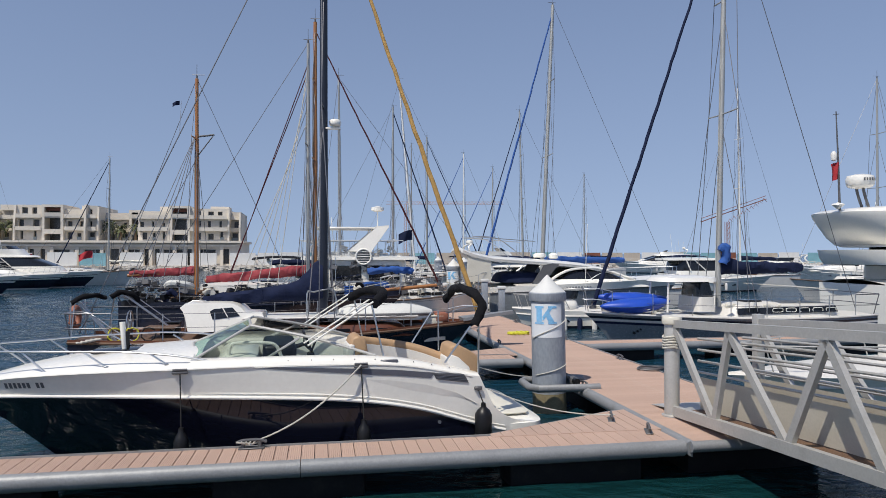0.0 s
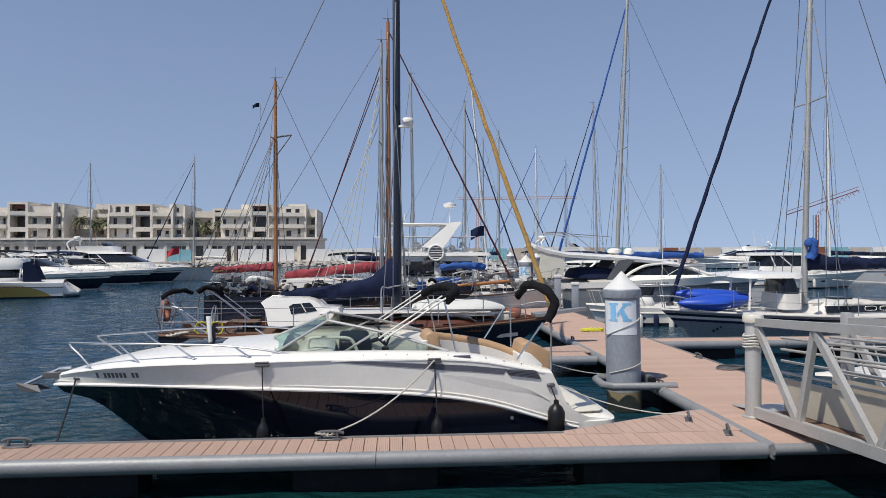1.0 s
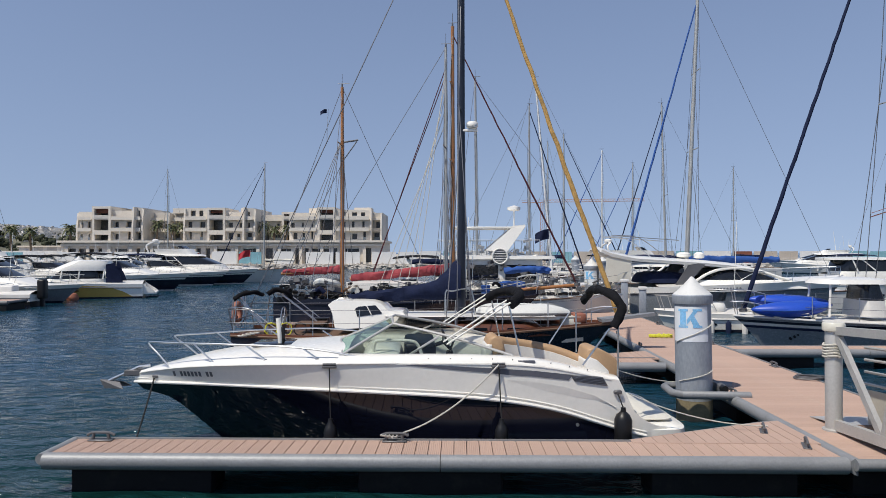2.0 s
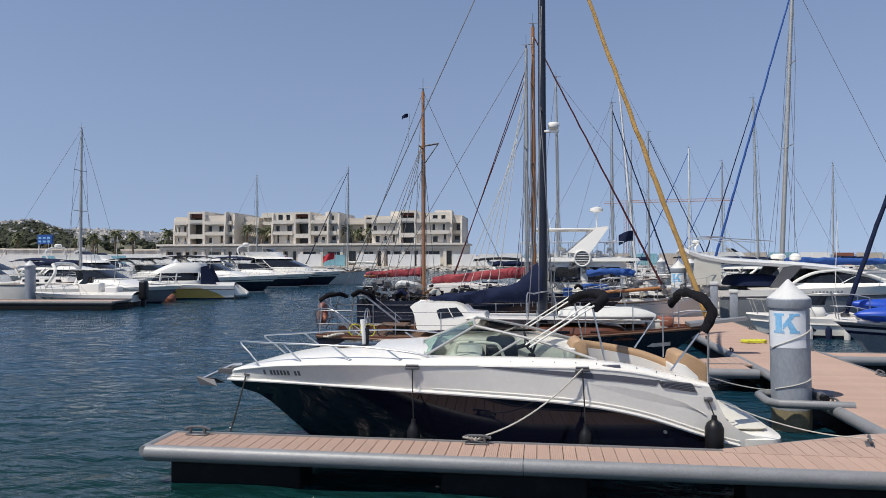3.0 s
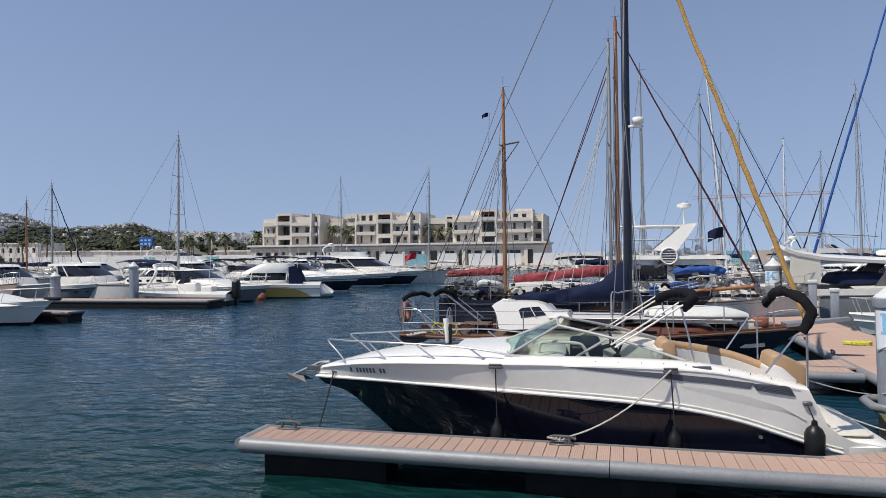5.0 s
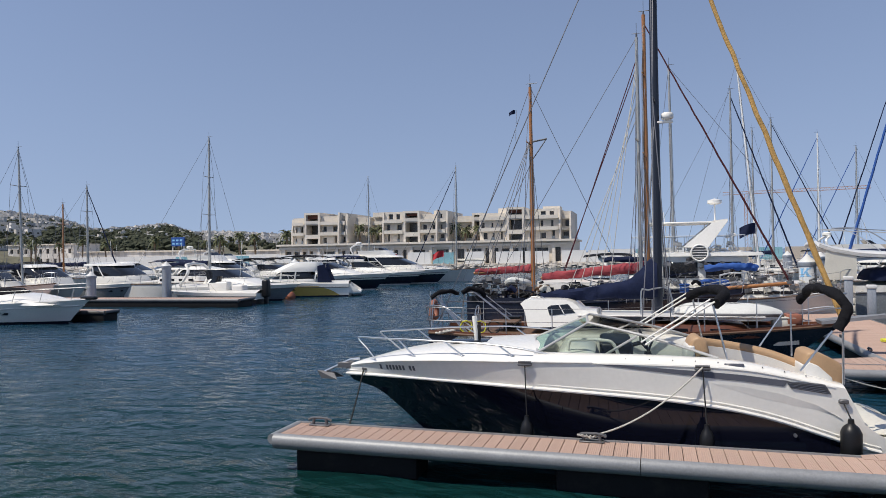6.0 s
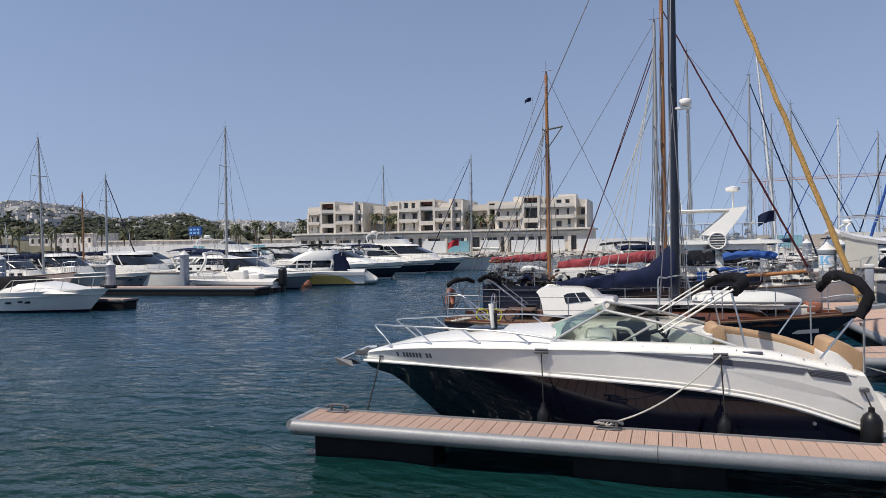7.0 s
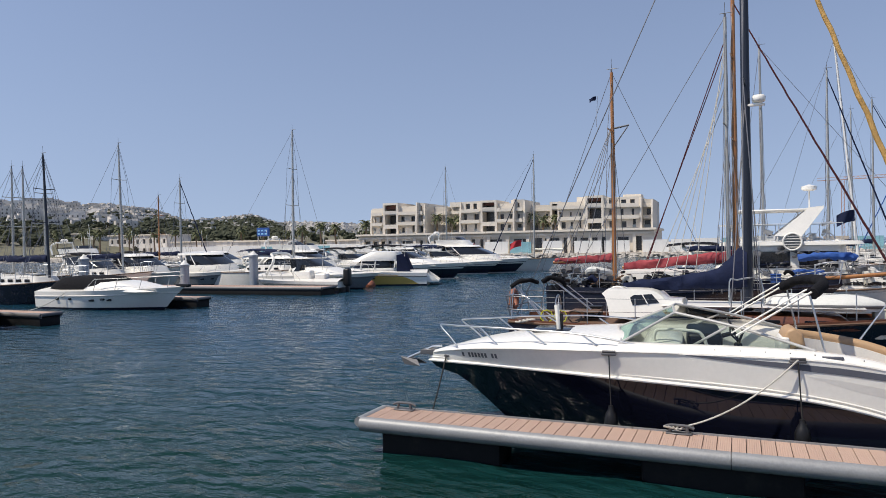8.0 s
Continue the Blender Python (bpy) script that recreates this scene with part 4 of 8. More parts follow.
    def cushion(name, prof, y0, y1, material, parent, label, r=0.03):
        """A padded shape: an outline in the length and height, drawn out across the boat."""
        t = B()
        rows = [[t.verts.new((x, y, z)) for x, z in prof] for y in (y0, y1)]
        t.faces.new(rows[0])
        t.faces.new(rows[1][::-1])
        n = len(prof)
        for k in range(n):
            t.faces.new((rows[0][k], rows[0][(k + 1) % n], rows[1][(k + 1) % n], rows[1][k]))
        bmesh.ops.recalc_face_normals(t, faces=t.faces)
        bmesh.ops.bevel(t, geom=list(t.edges), offset=r, segments=3, affect="EDGES", profile=0.5)
        return part(name, t, material, parent, label)
    hs = cushion("helm_seat", [(2.02, 0.95), (2.03, 1.42), (1.98, 1.54), (1.90, 1.575), (1.80, 1.50), (1.77, 1.30), (1.80, 0.95)], 0.28, 0.78, M_TAN, m, "tan helm seat with white front", 0.035)
    cushion("seat_panel", [(2.055, 0.98), (2.06, 1.38), (2.02, 1.46), (1.95, 1.46), (1.95, 0.98)], 0.32, 0.795, M_VINYL, hs, "white vinyl panel", 0.02)
    lounge = B()
    top = [Vector((x, 0.40 - 0.10 * math.sin(i * 0.6), z)) for i, (x, z) in enumerate(((1.84, 1.46), (1.70, 1.435), (1.5, 1.405), (1.3, 1.37), (1.1, 1.33), (0.9, 1.27), (0.72, 1.20)))]
    tube(lounge, curve(top, 4), 0.062, 12)
    lg = part("lounge_backrest", lounge, M_TAN, m, "tan padded lounge backrest")
    b = B()
    line = curve(top, 4)
    grid(b, lambda a, c: line[round(a * 24)] + Vector((0, 0.03, -0.03 - 0.45 * c)), 24, 3)
    solid(b, 0.05)
    part("backrest_panel", b, M_VINYL, lg, "white vinyl backrest face")
    asf = cushion("aft_seat", [(0.74, 0.95), (0.735, 1.28), (0.71, 1.40), (0.62, 1.425), (0.48, 1.365), (0.35, 1.285), (0.31, 1.20), (0.34, 0.95)], 0.36, 0.88, M_TAN, m, "tan aft seat with white side", 0.03)
    cushion("seat_panel", [(0.755, 0.92), (0.75, 1.24), (0.70, 1.30), (0.60, 1.26), (0.45, 1.12), (0.42, 0.92)], 0.34, 0.90, M_VINYL, asf, "white vinyl panel", 0.015)
    cushion("aft_bench", [(0.42, 0.60), (1.0, 0.60), (1.0, 0.93), (0.42, 0.95)], -0.9, 0.9, M_TAN, m, "tan aft bench", 0.04)
    # bow rail: one bent tube a side on raked legs
    for sd in (-1, 1):
        k = 0.0 if sd > 0 else -0.16
        pts = [(6.22, 0.40, 1.16), (6.36, 0.34, 1.30), (6.50, 0.28, 1.42), (6.48, 0.29, 1.46), (6.14, 0.45, 1.465), (5.59, 0.68, 1.48), (5.08, 0.83, 1.48), (4.61, 0.95, 1.475), (4.09, 1.04, 1.43), (3.73, 1.08, 1.365), (3.45, 1.105, 1.315), (3.34, 1.11, 1.27)]
        b = B()
        tube(b, curve([(x + k, sd * y, z + (0.02 if sd < 0 else 0)) for x, y, z in pts], 5), 0.0125, 8)
        br = part("bow_rail", b, M_STEEL, m)
        for xt, yt, zt_, xb, yb, zb_ in ((5.84, 0.57, 1.475, 5.54, 0.66, 1.22), (5.12, 0.82, 1.48, 4.85, 0.88, 1.30), (4.36, 1.0, 1.455, 4.18, 1.02, 1.33)):
            b = B()
            tube(b, [(xt, sd * yt, zt_), (xb, sd * yb, zb_)], 0.0115, 6)
            part("rail_leg", b, M_STEEL, br)
            b = B()
            lathe(b, [(0.028, -0.01), (0.028, 0.006), (0.016, 0.012)], 10, (xb, sd * yb, zb_))
            part("rail_foot", b, M_STEEL, br)
    # hatch and raised anchor light post
    b = B()
    zz = sh(0.72) + crown(0.72)
    rbox(b, 4.62, 5.16, -0.28, 0.28, zz - 0.015, zz + 0.022, 0.012)
    part("deck_hatch", b, M_SMOKE, m, "smoked deck hatch")
    b = B()
    tube(b, [(4.80, 0.10, zz - 0.02), (4.83, 0.10, zz + 0.36)], 0.030, 10, 0.036)
    post = part("light_post", b, M_GEL, m, "white folding light post")
    b = B()
    rbox(b, 4.74, 4.82, 0.085, 0.115, zz + 0.02, zz + 0.24, 0.01, 1)
    part("post_hinge", b, M_BLACK, post)
    # anchor on its roller
    b = B()
    rbox(b, 6.40, 6.92, -0.05, 0.05, 1.00, 1.025, 0.008, 1)
    rbox(b, 6.70, 6.93, -0.06, -0.046, 0.97, 1.05, 0.008, 1)
    rbox(b, 6.70, 6.93, 0.046, 0.06, 0.97, 1.05, 0.008, 1)
    part("bow_roller", b, M_LEAD, m)
    b = B()
    tube(b, [(6.60, 0, 1.10), (6.74, 0, 1.085), (7.16, 0, 0.895)], 0.020, 8)
    an = part("anchor", b, M_STEEL, m, "grey galvanised anchor on the bow roller")
    for sd in (-1, 1):
        b = B()
        vs = [b.verts.new(q) for q in ((7.27, 0, 0.91), (7.20, sd * 0.02, 0.80), (6.90, sd * 0.14, 0.80), (6.99, sd * 0.03, 0.88))]
        b.faces.new(vs)
        solid(b, 0.018)
        part("fluke", b, M_LEAD, an, smooth=False)
    # cleats on the hull side with black straps, fenders
    for s in (0.597, 0.278):
        for sd in (-1, 1):
            e = P(s, 0.97, sd)
            b = B()
            rbox(b, e.x - 0.09, e.x + 0.09, e.y - 0.03, e.y + 0.045, e.z + 0.0, e.z + 0.035, 0.014)
            tube(b, [(e.x - 0.08, e.y + sd * 0.03, e.z + 0.05), (e.x + 0.08, e.y + sd * 0.03, e.z + 0.05)], 0.014, 8)
            part("deck_cleat", b, M_LEAD, m)
            q = P(s, 0.55, sd)
            fender(m, e.x - 0.02, q.y + sd * 0.16, 0.20, (e.x, e.y + sd * 0.03, e.z + 0.02), 0.082, 0.38)
    for sd in (-1, 1):
        e = P(0.02, 0.75, sd)
        fender(m, e.x + 0.06, sd * 1.27, 0.10, (e.x + 0.10, sd * 1.14, 0.90), 0.11, 0.58)
        b = B()
        rbox(b, e.x + 0.04, e.x + 0.14, sd * 1.14 - 0.03, sd * 1.14 + 0.03, 0.87, 0.92, 0.012, 1)
        part("stern_cleat", b, M_LEAD, m)
    # folded bimini: arched black bundle and its bows
    for pts, r, lb in (
            ([(0.44, 1.10, 1.72), (0.38, 1.10, 1.82), (0.34, 1.08, 1.96), (0.40, 0.95, 2.09), (0.45, 0.55, 2.14), (0.40, 0, 2.12), (0.30, -0.60, 2.06), (0.24, -0.92, 1.97), (0.29, -1.06, 1.88)], 0.056, "folded black canvas bimini on its hoop"),
            ([(1.70, 0.80, 1.98), (1.56, 0.55, 2.06), (1.52, 0.2, 2.10), (1.56, -0.2, 2.10), (1.66, -0.55, 2.06), (1.80, -0.85, 1.98)], 0.066, "second folded black canvas bundle")):
        b = B()
        tube(b, curve(pts, 8), r, 12)
        for v_ in b.verts:
            v_.co += noise.noise_vector(v_.co * 5) * 0.022 + noise.noise_vector(v_.co * 17) * 0.010
        part("folded_bimini", b, M_CLOTHBLK, m, lb)
    lines = []
    for sd in (-1, 1):
        lines += [[(0.50, sd * 1.10, 1.69), (0.83, sd * 1.05, 1.22)], [(0.39, sd * 1.10, 1.72), (0.39, sd * 1.08, 1.08)]]
        lines += [[(1.76, sd * 0.97, 1.97), (1.62, sd * 1.02, 1.33)]]
    rail_tubes("bimini_bow", lines, 0.012, m)
    for sd, k in ((1, 0.0), (-1, 0.04)):
        for dx, dz, rr in ((0.0, 0.0, 0.012), (0.05, 0.03, 0.010)):
            b = B()
            tube(b, [(1.74 + k + dx, sd * 0.97, 2.035 - k + dz - 0.02), (2.55 + k + dx, sd * 0.97, 1.51 - k + dz - 0.02)], rr, 8)
            part("support_pole", b, M_GEL, m, "white folded support pole")
    return m, P, sh


HERO, HP, _ = hero_boat()
hm = HERO.matrix_world.copy()


def rope(name, a, b_, s, r, material, label):
    b = B()
    tube(b, sag(a, b_, s, 14), r, 7)
    tagged(part(name, b, material), label, "rope", "mooring ropes")


c1 = cleat(0.34, 0.64)
c2 = cleat(3.82, 0.66)
for c in (c1, c2):
    c.scale = (1.1, 1.1, 1.1)
cleat(8.35, 1.2, 70)
cleat(8.55, 0.55, 70)
for vv in (3.4, 5.6, 8.9, 11.2, 13.4):
    cleat(8.85, vv, 90)
    cleat(10.7, vv + 0.5, 90)
n1 = HERO.matrix_world @ (HP(0.278, 0.97, 1) + Vector((0, 0.04, 0.04)))
rope("mooring_rope", n1, G(3.84, 0.66, DECK + 0.09), 0.13, 0.010, M_ROPE, "pale mooring rope from boat to finger cleat")
for k in range(4):
    rope("mooring_rope", G(3.66 + 0.05 * k, 0.62, DECK + 0.10), G(3.98 - 0.06 * k, 0.72 - 0.03 * k, DECK + 0.09), 0.03, 0.010, M_ROPE, "pale rope turns round the finger cleat")
n2 = HERO.matrix_world @ (HP(0.955, 0.93, 1) + Vector((0, 0.02, 0)))
rope("bow_rope", n2, G(0.50, 0.92, 0.02), 0.05, 0.011, M_ROPEBLK, "black bow rope hanging down to the finger")
n3 = HERO.matrix_world @ Vector((0.25, 1.05, 0.86))
rope("mooring_rope", n3, G(8.4, 1.2, DECK + 0.08), 0.10, 0.008, M_ROPE, "pale stern rope to the walkway cleat")
rope("mooring_rope", HERO.matrix_world @ Vector((0.0, -1.0, 0.9)), G(8.75, 4.2, DECK + 0.08), 0.12, 0.008, M_ROPE, "pale stern rope to the far walkway cleat")


# ---------------------------------------------------------------- other boats
def cruiser(name, m, L, hb, label, hullm=None, style="express", stripe=None, sheer0=0.95, sheer1=1.45, group="moored boats", low=0.30, scale_top=1.0, arch=True, canopy=None, fenders=True):
    """A moored motor cruiser; x forward from the stern."""
    hullm = hullm or M_GEL
    t = thing(name, m, label, "motorboat", group)
    sh = lambda s: sheer0 + (sheer1 - sheer0) * s ** 1.6
    P = hull_shape(L, hb, sh, keel=-0.4, rake=0.20, transom=0.9, full=2.2)
    one, zero = (lambda s: 1.0), (lambda s: 0.0)
    base_ = 0.80 if hullm in (M_GEL, M_GREYHULL) else 0.66
    sp = (lambda s: base_ + 0.06 * s + (0.06 * math.sin(s * 3.0) if base_ < 0.7 else 0))
    if hullm == M_YELLOW:
        sp = lambda s: 0.34 + 0.54 * min(1.0, max(0.0, (s - 0.08) / 0.18)) ** 0.6
    part("hull", hull_band(P, zero, sp, 22, 5, transom=True), hullm, t)
    part("topside", hull_band(P, sp, one, 22, 2, transom=True), M_GEL, t)
    part("boot_top", hull_band(P, lambda s: 0.36 / (sh(s) + 0.4), lambda s: 0.50 / (sh(s) + 0.4), 22, 1, off=0.008), M_NAVY2 if hullm != M_NAVY2 else M_GEL2, t, "painted waterline band")
    b = B()
    for sd in (-1, 1):
        tube(b, edge_line(P, 0, 1, sd, 20, 0.82, 0.01), 0.03, 6)
    part("rub_rail", b, M_LEAD if hullm != M_GEL else M_GEL2, t)
    cr = lambda s: 0.05 + 0.12 * (1 - s)
    part("deck", deck_sheet(P, 0.0, 1.0, cr, 14, 6), M_GEL2, t)
    z = sh(0.45) + 0.05
    w = hb * 0.80
    if style == "express":
        hs = (L * 0.30, L * 0.78, w, z - 0.1), (L * 0.30, L * 0.58, w * 0.86, z + 0.42 * scale_top)
        b = B()
        shell(b, *hs, cap=True, bulge=0.06)
        part("coachroof", b, M_GEL, t)
        b = B()
        shell(b, (L * 0.28, L * 0.60, w * 0.86, z + 0.36), (L * 0.26, L * 0.44, w * 0.78, z + 0.95 * scale_top), off=0.0, power=0.5)
        part("windscreen", b, M_SMOKE, t, "dark tinted windscreen")
        b = B()
        tube(b, [(L * 0.26 + (L * 0.18) * math.cos(k * math.tau / 24) + L * 0.09, w * 0.80 * math.sin(k * math.tau / 24), z + 0.95 * scale_top) for k in range(25)], 0.025, 6)
        part("screen_frame", b, M_ALU, t)
        if arch:
            b = B()
            for sd in (-1, 1):
                q = [(L * 0.10, w * sd, z), (L * 0.16, w * 0.9 * sd, z + 0.8), (L * 0.12, w * 0.7 * sd, z + 1.25)]
                tube(b, curve(q, 4), 0.09, 6)
            tube(b, [(L * 0.12, -w * 0.7, z + 1.25), (L * 0.11, 0, z + 1.32), (L * 0.12, w * 0.7, z + 1.25)], 0.09, 6)
            part("radar_arch", b, M_GEL, t)
    if style == "sport":
        b = B()
        shell(b, (L * 0.05, L * 0.80, w, z - 0.15), (L * 0.10, L * 0.62, w * 0.92, z + 0.35), bulge=0.05)
        part("cabin", b, M_GEL, t)
        b = B()
        shell(b, (L * 0.24, L * 0.70, w * 0.93, z + 0.30), (L * 0.30, L * 0.50, w * 0.80, z + 0.82), bulge=0.05)
        part("window_band", b, M_SMOKE, t, "dark tinted side windows")
        b = B()
        shell(b, (L * 0.02, L * 0.60, w * 0.88, z + 0.80), (L * 0.04, L * 0.46, w * 0.72, z + 1.02), cap=True, bulge=0.04, nk=4)
        part("roof", b, M_GEL, t)
        for sd in (-1, 1):
            for xa, xb in ((0.22, 0.30), (0.10, 0.06)):
                b = B()
                tube(b, [(L * xa, sd * w * 0.92, z + 0.3), (L * xb, sd * w * 0.84, z + 0.85)], 0.07, 6)
                part("roof_pillar", b, M_GEL, t)
            b = B()
            tube(b, [(L * 0.72, sd * w * 0.55, z + 0.30), (L * 0.55, sd * w * 0.62, z + 0.86)], 0.035, 6)
            part("roof_pillar", b, M_GEL, t)
        b = B()
        lathe(b, [(0.2, z + 1.05), (0.3, z + 1.1), (0.3, z + 1.22), (0.16, z + 1.3), (0, z + 1.3)], 14, (L * 0.25, 0, 0))
        part("radar_dome", b, M_GEL, t)
    if style == "trawler":
        b = B()
        shell(b, (L * 0.10, L * 0.60, w, z - 0.1), (L * 0.10, L * 0.58, w * 0.97, z + 1.15), power=0.25)
        c = part("deckhouse", b, M_GEL, t)
        for sd in (-1, 1):
            for xa in (0.16, 0.37):
                b = B()
                rbox(b, L * xa, L * (xa + 0.17), sd * (w + 0.0) - 0.02, sd * (w + 0.0) + 0.02, z + 0.30, z + 0.92, 0.015, 1)
                part("window", b, M_SMOKE, c)
        b = B()
        shell(b, (L * 0.0, L * 0.66, w * 1.1, z + 1.15), (L * 0.0, L * 0.65, w * 1.08, z + 1.28), cap=True, nk=2, power=0.3)
        part("boat_deck", b, M_GEL, t)
        b = B()
        for k in range(9):
            for sd in (-1, 1):
                tube(b, [(L * 0.07 * k, sd * w, z + 1.25), (L * 0.07 * k, sd * w, z + 1.95)], 0.014, 5)
        for sd in (-1, 1):
            tube(b, [(0, sd * w, z + 1.95), (L * 0.56, sd * w, z + 1.95)], 0.014, 5)
        part("deck_rail", b, M_STEEL, t)
    if style == "covered":
        b = B()
        shell(b, (L * 0.30, L * 0.86, w, z - 0.1), (L * 0.30, L * 0.62, w * 0.80, z + 0.30), cap=True, bulge=0.06)
        part("coachroof", b, M_GEL, t)
        b = B()
        shell(b, (L * 0.02, L * 0.62, w * 0.95, z), (L * 0.12, L * 0.50, w * 0.72, z + 0.52), cap=True, bulge=0.08, power=0.6)
        part("canvas_cover", b, M_CLOTHBLK, t, "dark canvas cockpit cover")
    if style in ("hardtop", "flybridge"):
        b = B()
        shell(b, (L * 0.12, L * 0.72, w, z - 0.1), (L * 0.12, L * 0.66, w * 0.97, z + 0.50), bulge=0.03)
        part("cabin", b, M_GEL, t)
        b = B()
        shell(b, (L * 0.12, L * 0.66, w * 0.97, z + 0.50), (L * 0.14, L * 0.46, w * 0.86, z + 1.22 * scale_top), bulge=0.03)
        part("window_band", b, M_SMOKE, t, "dark tinted wraparound windows")
        for f in (0.2, 0.45):
            for sd in (-1, 1):
                b = B()
                q0, q1 = Vector((L * (0.12 + 0.5 * f), sd * w * 0.985, z + 0.50)), Vector((L * (0.14 + 0.26 * f), sd * w * 0.875, z + 1.22 * scale_top))
                tube(b, [q0, q1], 0.045, 6)
                part("window_post", b, M_GEL, t)
        b = B()
        shell(b, (L * 0.03, L * 0.50, w * 0.95, z + 1.20 * scale_top), (L * 0.03, L * 0.47, w * 0.92, z + 1.34 * scale_top), cap=True, nk=2)
        part("roof", b, M_GEL, t)
        if style == "flybridge":
            zz = z + 1.34 * scale_top
            b = B()
            shell(b, (L * 0.08, L * 0.42, w * 0.80, zz), (L * 0.06, L * 0.37, w * 0.84, zz + 0.48), nk=3)
            part("flybridge_coaming", b, M_GEL, t)
            b = B()
            shell(b, (L * 0.30, L * 0.36, w * 0.6, zz + 0.40), (L * 0.27, L * 0.31, w * 0.5, zz + 0.72), nk=2)
            part("flybridge_screen", b, M_SMOKE, t)
            b = B()
            for sd in (-1, 1):
                tube(b, curve([(L * 0.05, w * sd * 0.9, zz), (L * 0.02, w * 0.85 * sd, zz + 0.7), (L * 0.05, w * 0.6 * sd, zz + 1.0)], 4), 0.07, 6)
            tube(b, [(L * 0.05, -w * 0.6, zz + 1.0), (L * 0.05, w * 0.6, zz + 1.0)], 0.07, 6)
            part("radar_arch", b, M_GEL, t)
            b = B()
            lathe(b, [(0.22, zz + 1.05), (0.28, zz + 1.1), (0.28, zz + 1.22), (0.18, zz + 1.3), (0, zz + 1.3)], 14, (L * 0.05, 0, 0))
            part("radar_dome", b, M_GEL, t)
    if canopy:
        # flat canvas sunshade on tube legs
        b = B()
        zc = z + 1.45
        grid(b, lambda a, c: Vector((L * (0.02 + 0.34 * a), w * 0.95 * (2 * c - 1), zc + 0.10 * math.sin(a * math.pi) - 0.10 * (2 * c - 1) ** 2)), 8, 6)
        solid(b, 0.03)
        cv = part("canopy", b, canopy, t, "dark canvas sunshade on tube legs")
        for sd in (-1, 1):
            for xa, xb in ((0.03, 0.16), (0.20, 0.18), (0.35, 0.20)):
                b = B()
                tube(b, [(L * xa, sd * w * 0.9, zc - 0.06), (L * xb, sd * w * 0.95, z - 0.1)], 0.016, 5)
                part("canopy_leg", b, M_ALU, cv)
    if style == "convertible":
        b = B()
        rbox(b, -0.75, 0.0, -w, w, 0.20, 0.32, 0.04, 2)
        part("swim_platform", b, M_GEL, t, "white swim platform")
        for sd in (-1, 1):
            b = B()
            vs = [b.verts.new((xx, sd * w * 1.02, zz)) for xx, zz in ((0.02, 0.30), (-0.70, 0.30), (-0.62, 0.40), (-0.30, 0.62), (0.02, sh(0) + 0.02))]
            b.faces.new(vs)
            solid(b, 0.10)
            part("stern_quarter", b, M_GEL, t, "white quarter sweeping down to the platform")
        b = B()
        shell(b, (L * 0.26, L * 0.80, w, z - 0.1), (L * 0.26, L * 0.70, w * 0.97, z + 0.18), bulge=0.03)
        part("cabin", b, M_GEL, t)
        b = B()
        shell(b, (L * 0.28, L * 0.66, w * 0.97, z + 0.17), (L * 0.30, L * 0.58, w * 0.90, z + 0.66), bulge=0.03)
        part("window_band", b, M_SMOKE, t, "dark tinted side windows")
        for f in (0.28, 0.45, 0.57):
            for sd in (-1, 1):
                b = B()
                tube(b, [(L * f, sd * w * 0.98, z + 0.15), (L * (f - 0.01), sd * w * 0.92, z + 0.68)], 0.05, 6)
                part("window_post", b, M_GEL, t)
        b = B()
        shell(b, (L * 0.22, L * 0.66, w * 0.98, z + 0.64), (L * 0.24, L * 0.50, w * 0.88, z + 1.22), cap=True, bulge=0.04, nk=5)
        part("flybridge_coaming", b, M_GEL, t, "tall white flybridge coaming")
        b = B()
        tube(b, curve([(L * 0.22, -w * 0.8, z + 1.25), (L * 0.36, -w * 0.7, z + 1.5), (L * 0.36, w * 0.7, z + 1.5), (L * 0.22, w * 0.8, z + 1.25)], 4), 0.02, 6)
        part("flybridge_rail", b, M_ALU, t)
        for sd in (-1, 1):
            b = B()
            vs = [b.verts.new((L * xx, sd * w * 0.96, zz)) for xx, zz in ((0.14, z - 0.05), (0.26, z - 0.05), (0.26, z + 1.0), (0.20, z + 1.1))]
            b.faces.new(vs)
            solid(b, 0.03)
            part("side_curtain", b, M_NAVYCLOTH, t, "dark canvas curtain beside the cockpit")
            b = B()
            for k in range(4):
                rbox(b, L * (0.02 + 0.032 * k), L * (0.02 + 0.032 * k) + 0.10, sd * w * 1.02 - 0.01, sd * w * 1.02 + 0.01, z - 0.42, z - 0.12, 0.01, 1)
            part("side_vent", b, M_RAIL, t, "row of pale vent slots")
    if style == "open":
        b = B()
        rbox(b, L * 0.35, L * 0.55, -w * 0.45, w * 0.45, z - 0.2, z + 0.55, 0.08, 3)
        part("console", b, M_GEL, t)
        b = B()
        shell(b, (L * 0.46, L * 0.56, w * 0.45, z + 0.5), (L * 0.44, L * 0.50, w * 0.38, z + 0.85), nk=2)
        part("windscreen", b, M_SMOKE, t)
        b = B()
        rbox(b, L * 0.18, L * 0.30, -w * 0.5, w * 0.5, z - 0.2, z + 0.35, 0.08, 3)
        part("seat", b, M_VINYL, t)
        b = B()
        rbox(b, -0.45, -0.05, -0.22, 0.22, 0.35, 1.35, 0.12, 4)
        rbox(b, -0.36, -0.14, -0.08, 0.08, -0.4, 0.4, 0.03, 2)
        part("outboard_engine", b, M_BLACK, t, "black outboard engine")
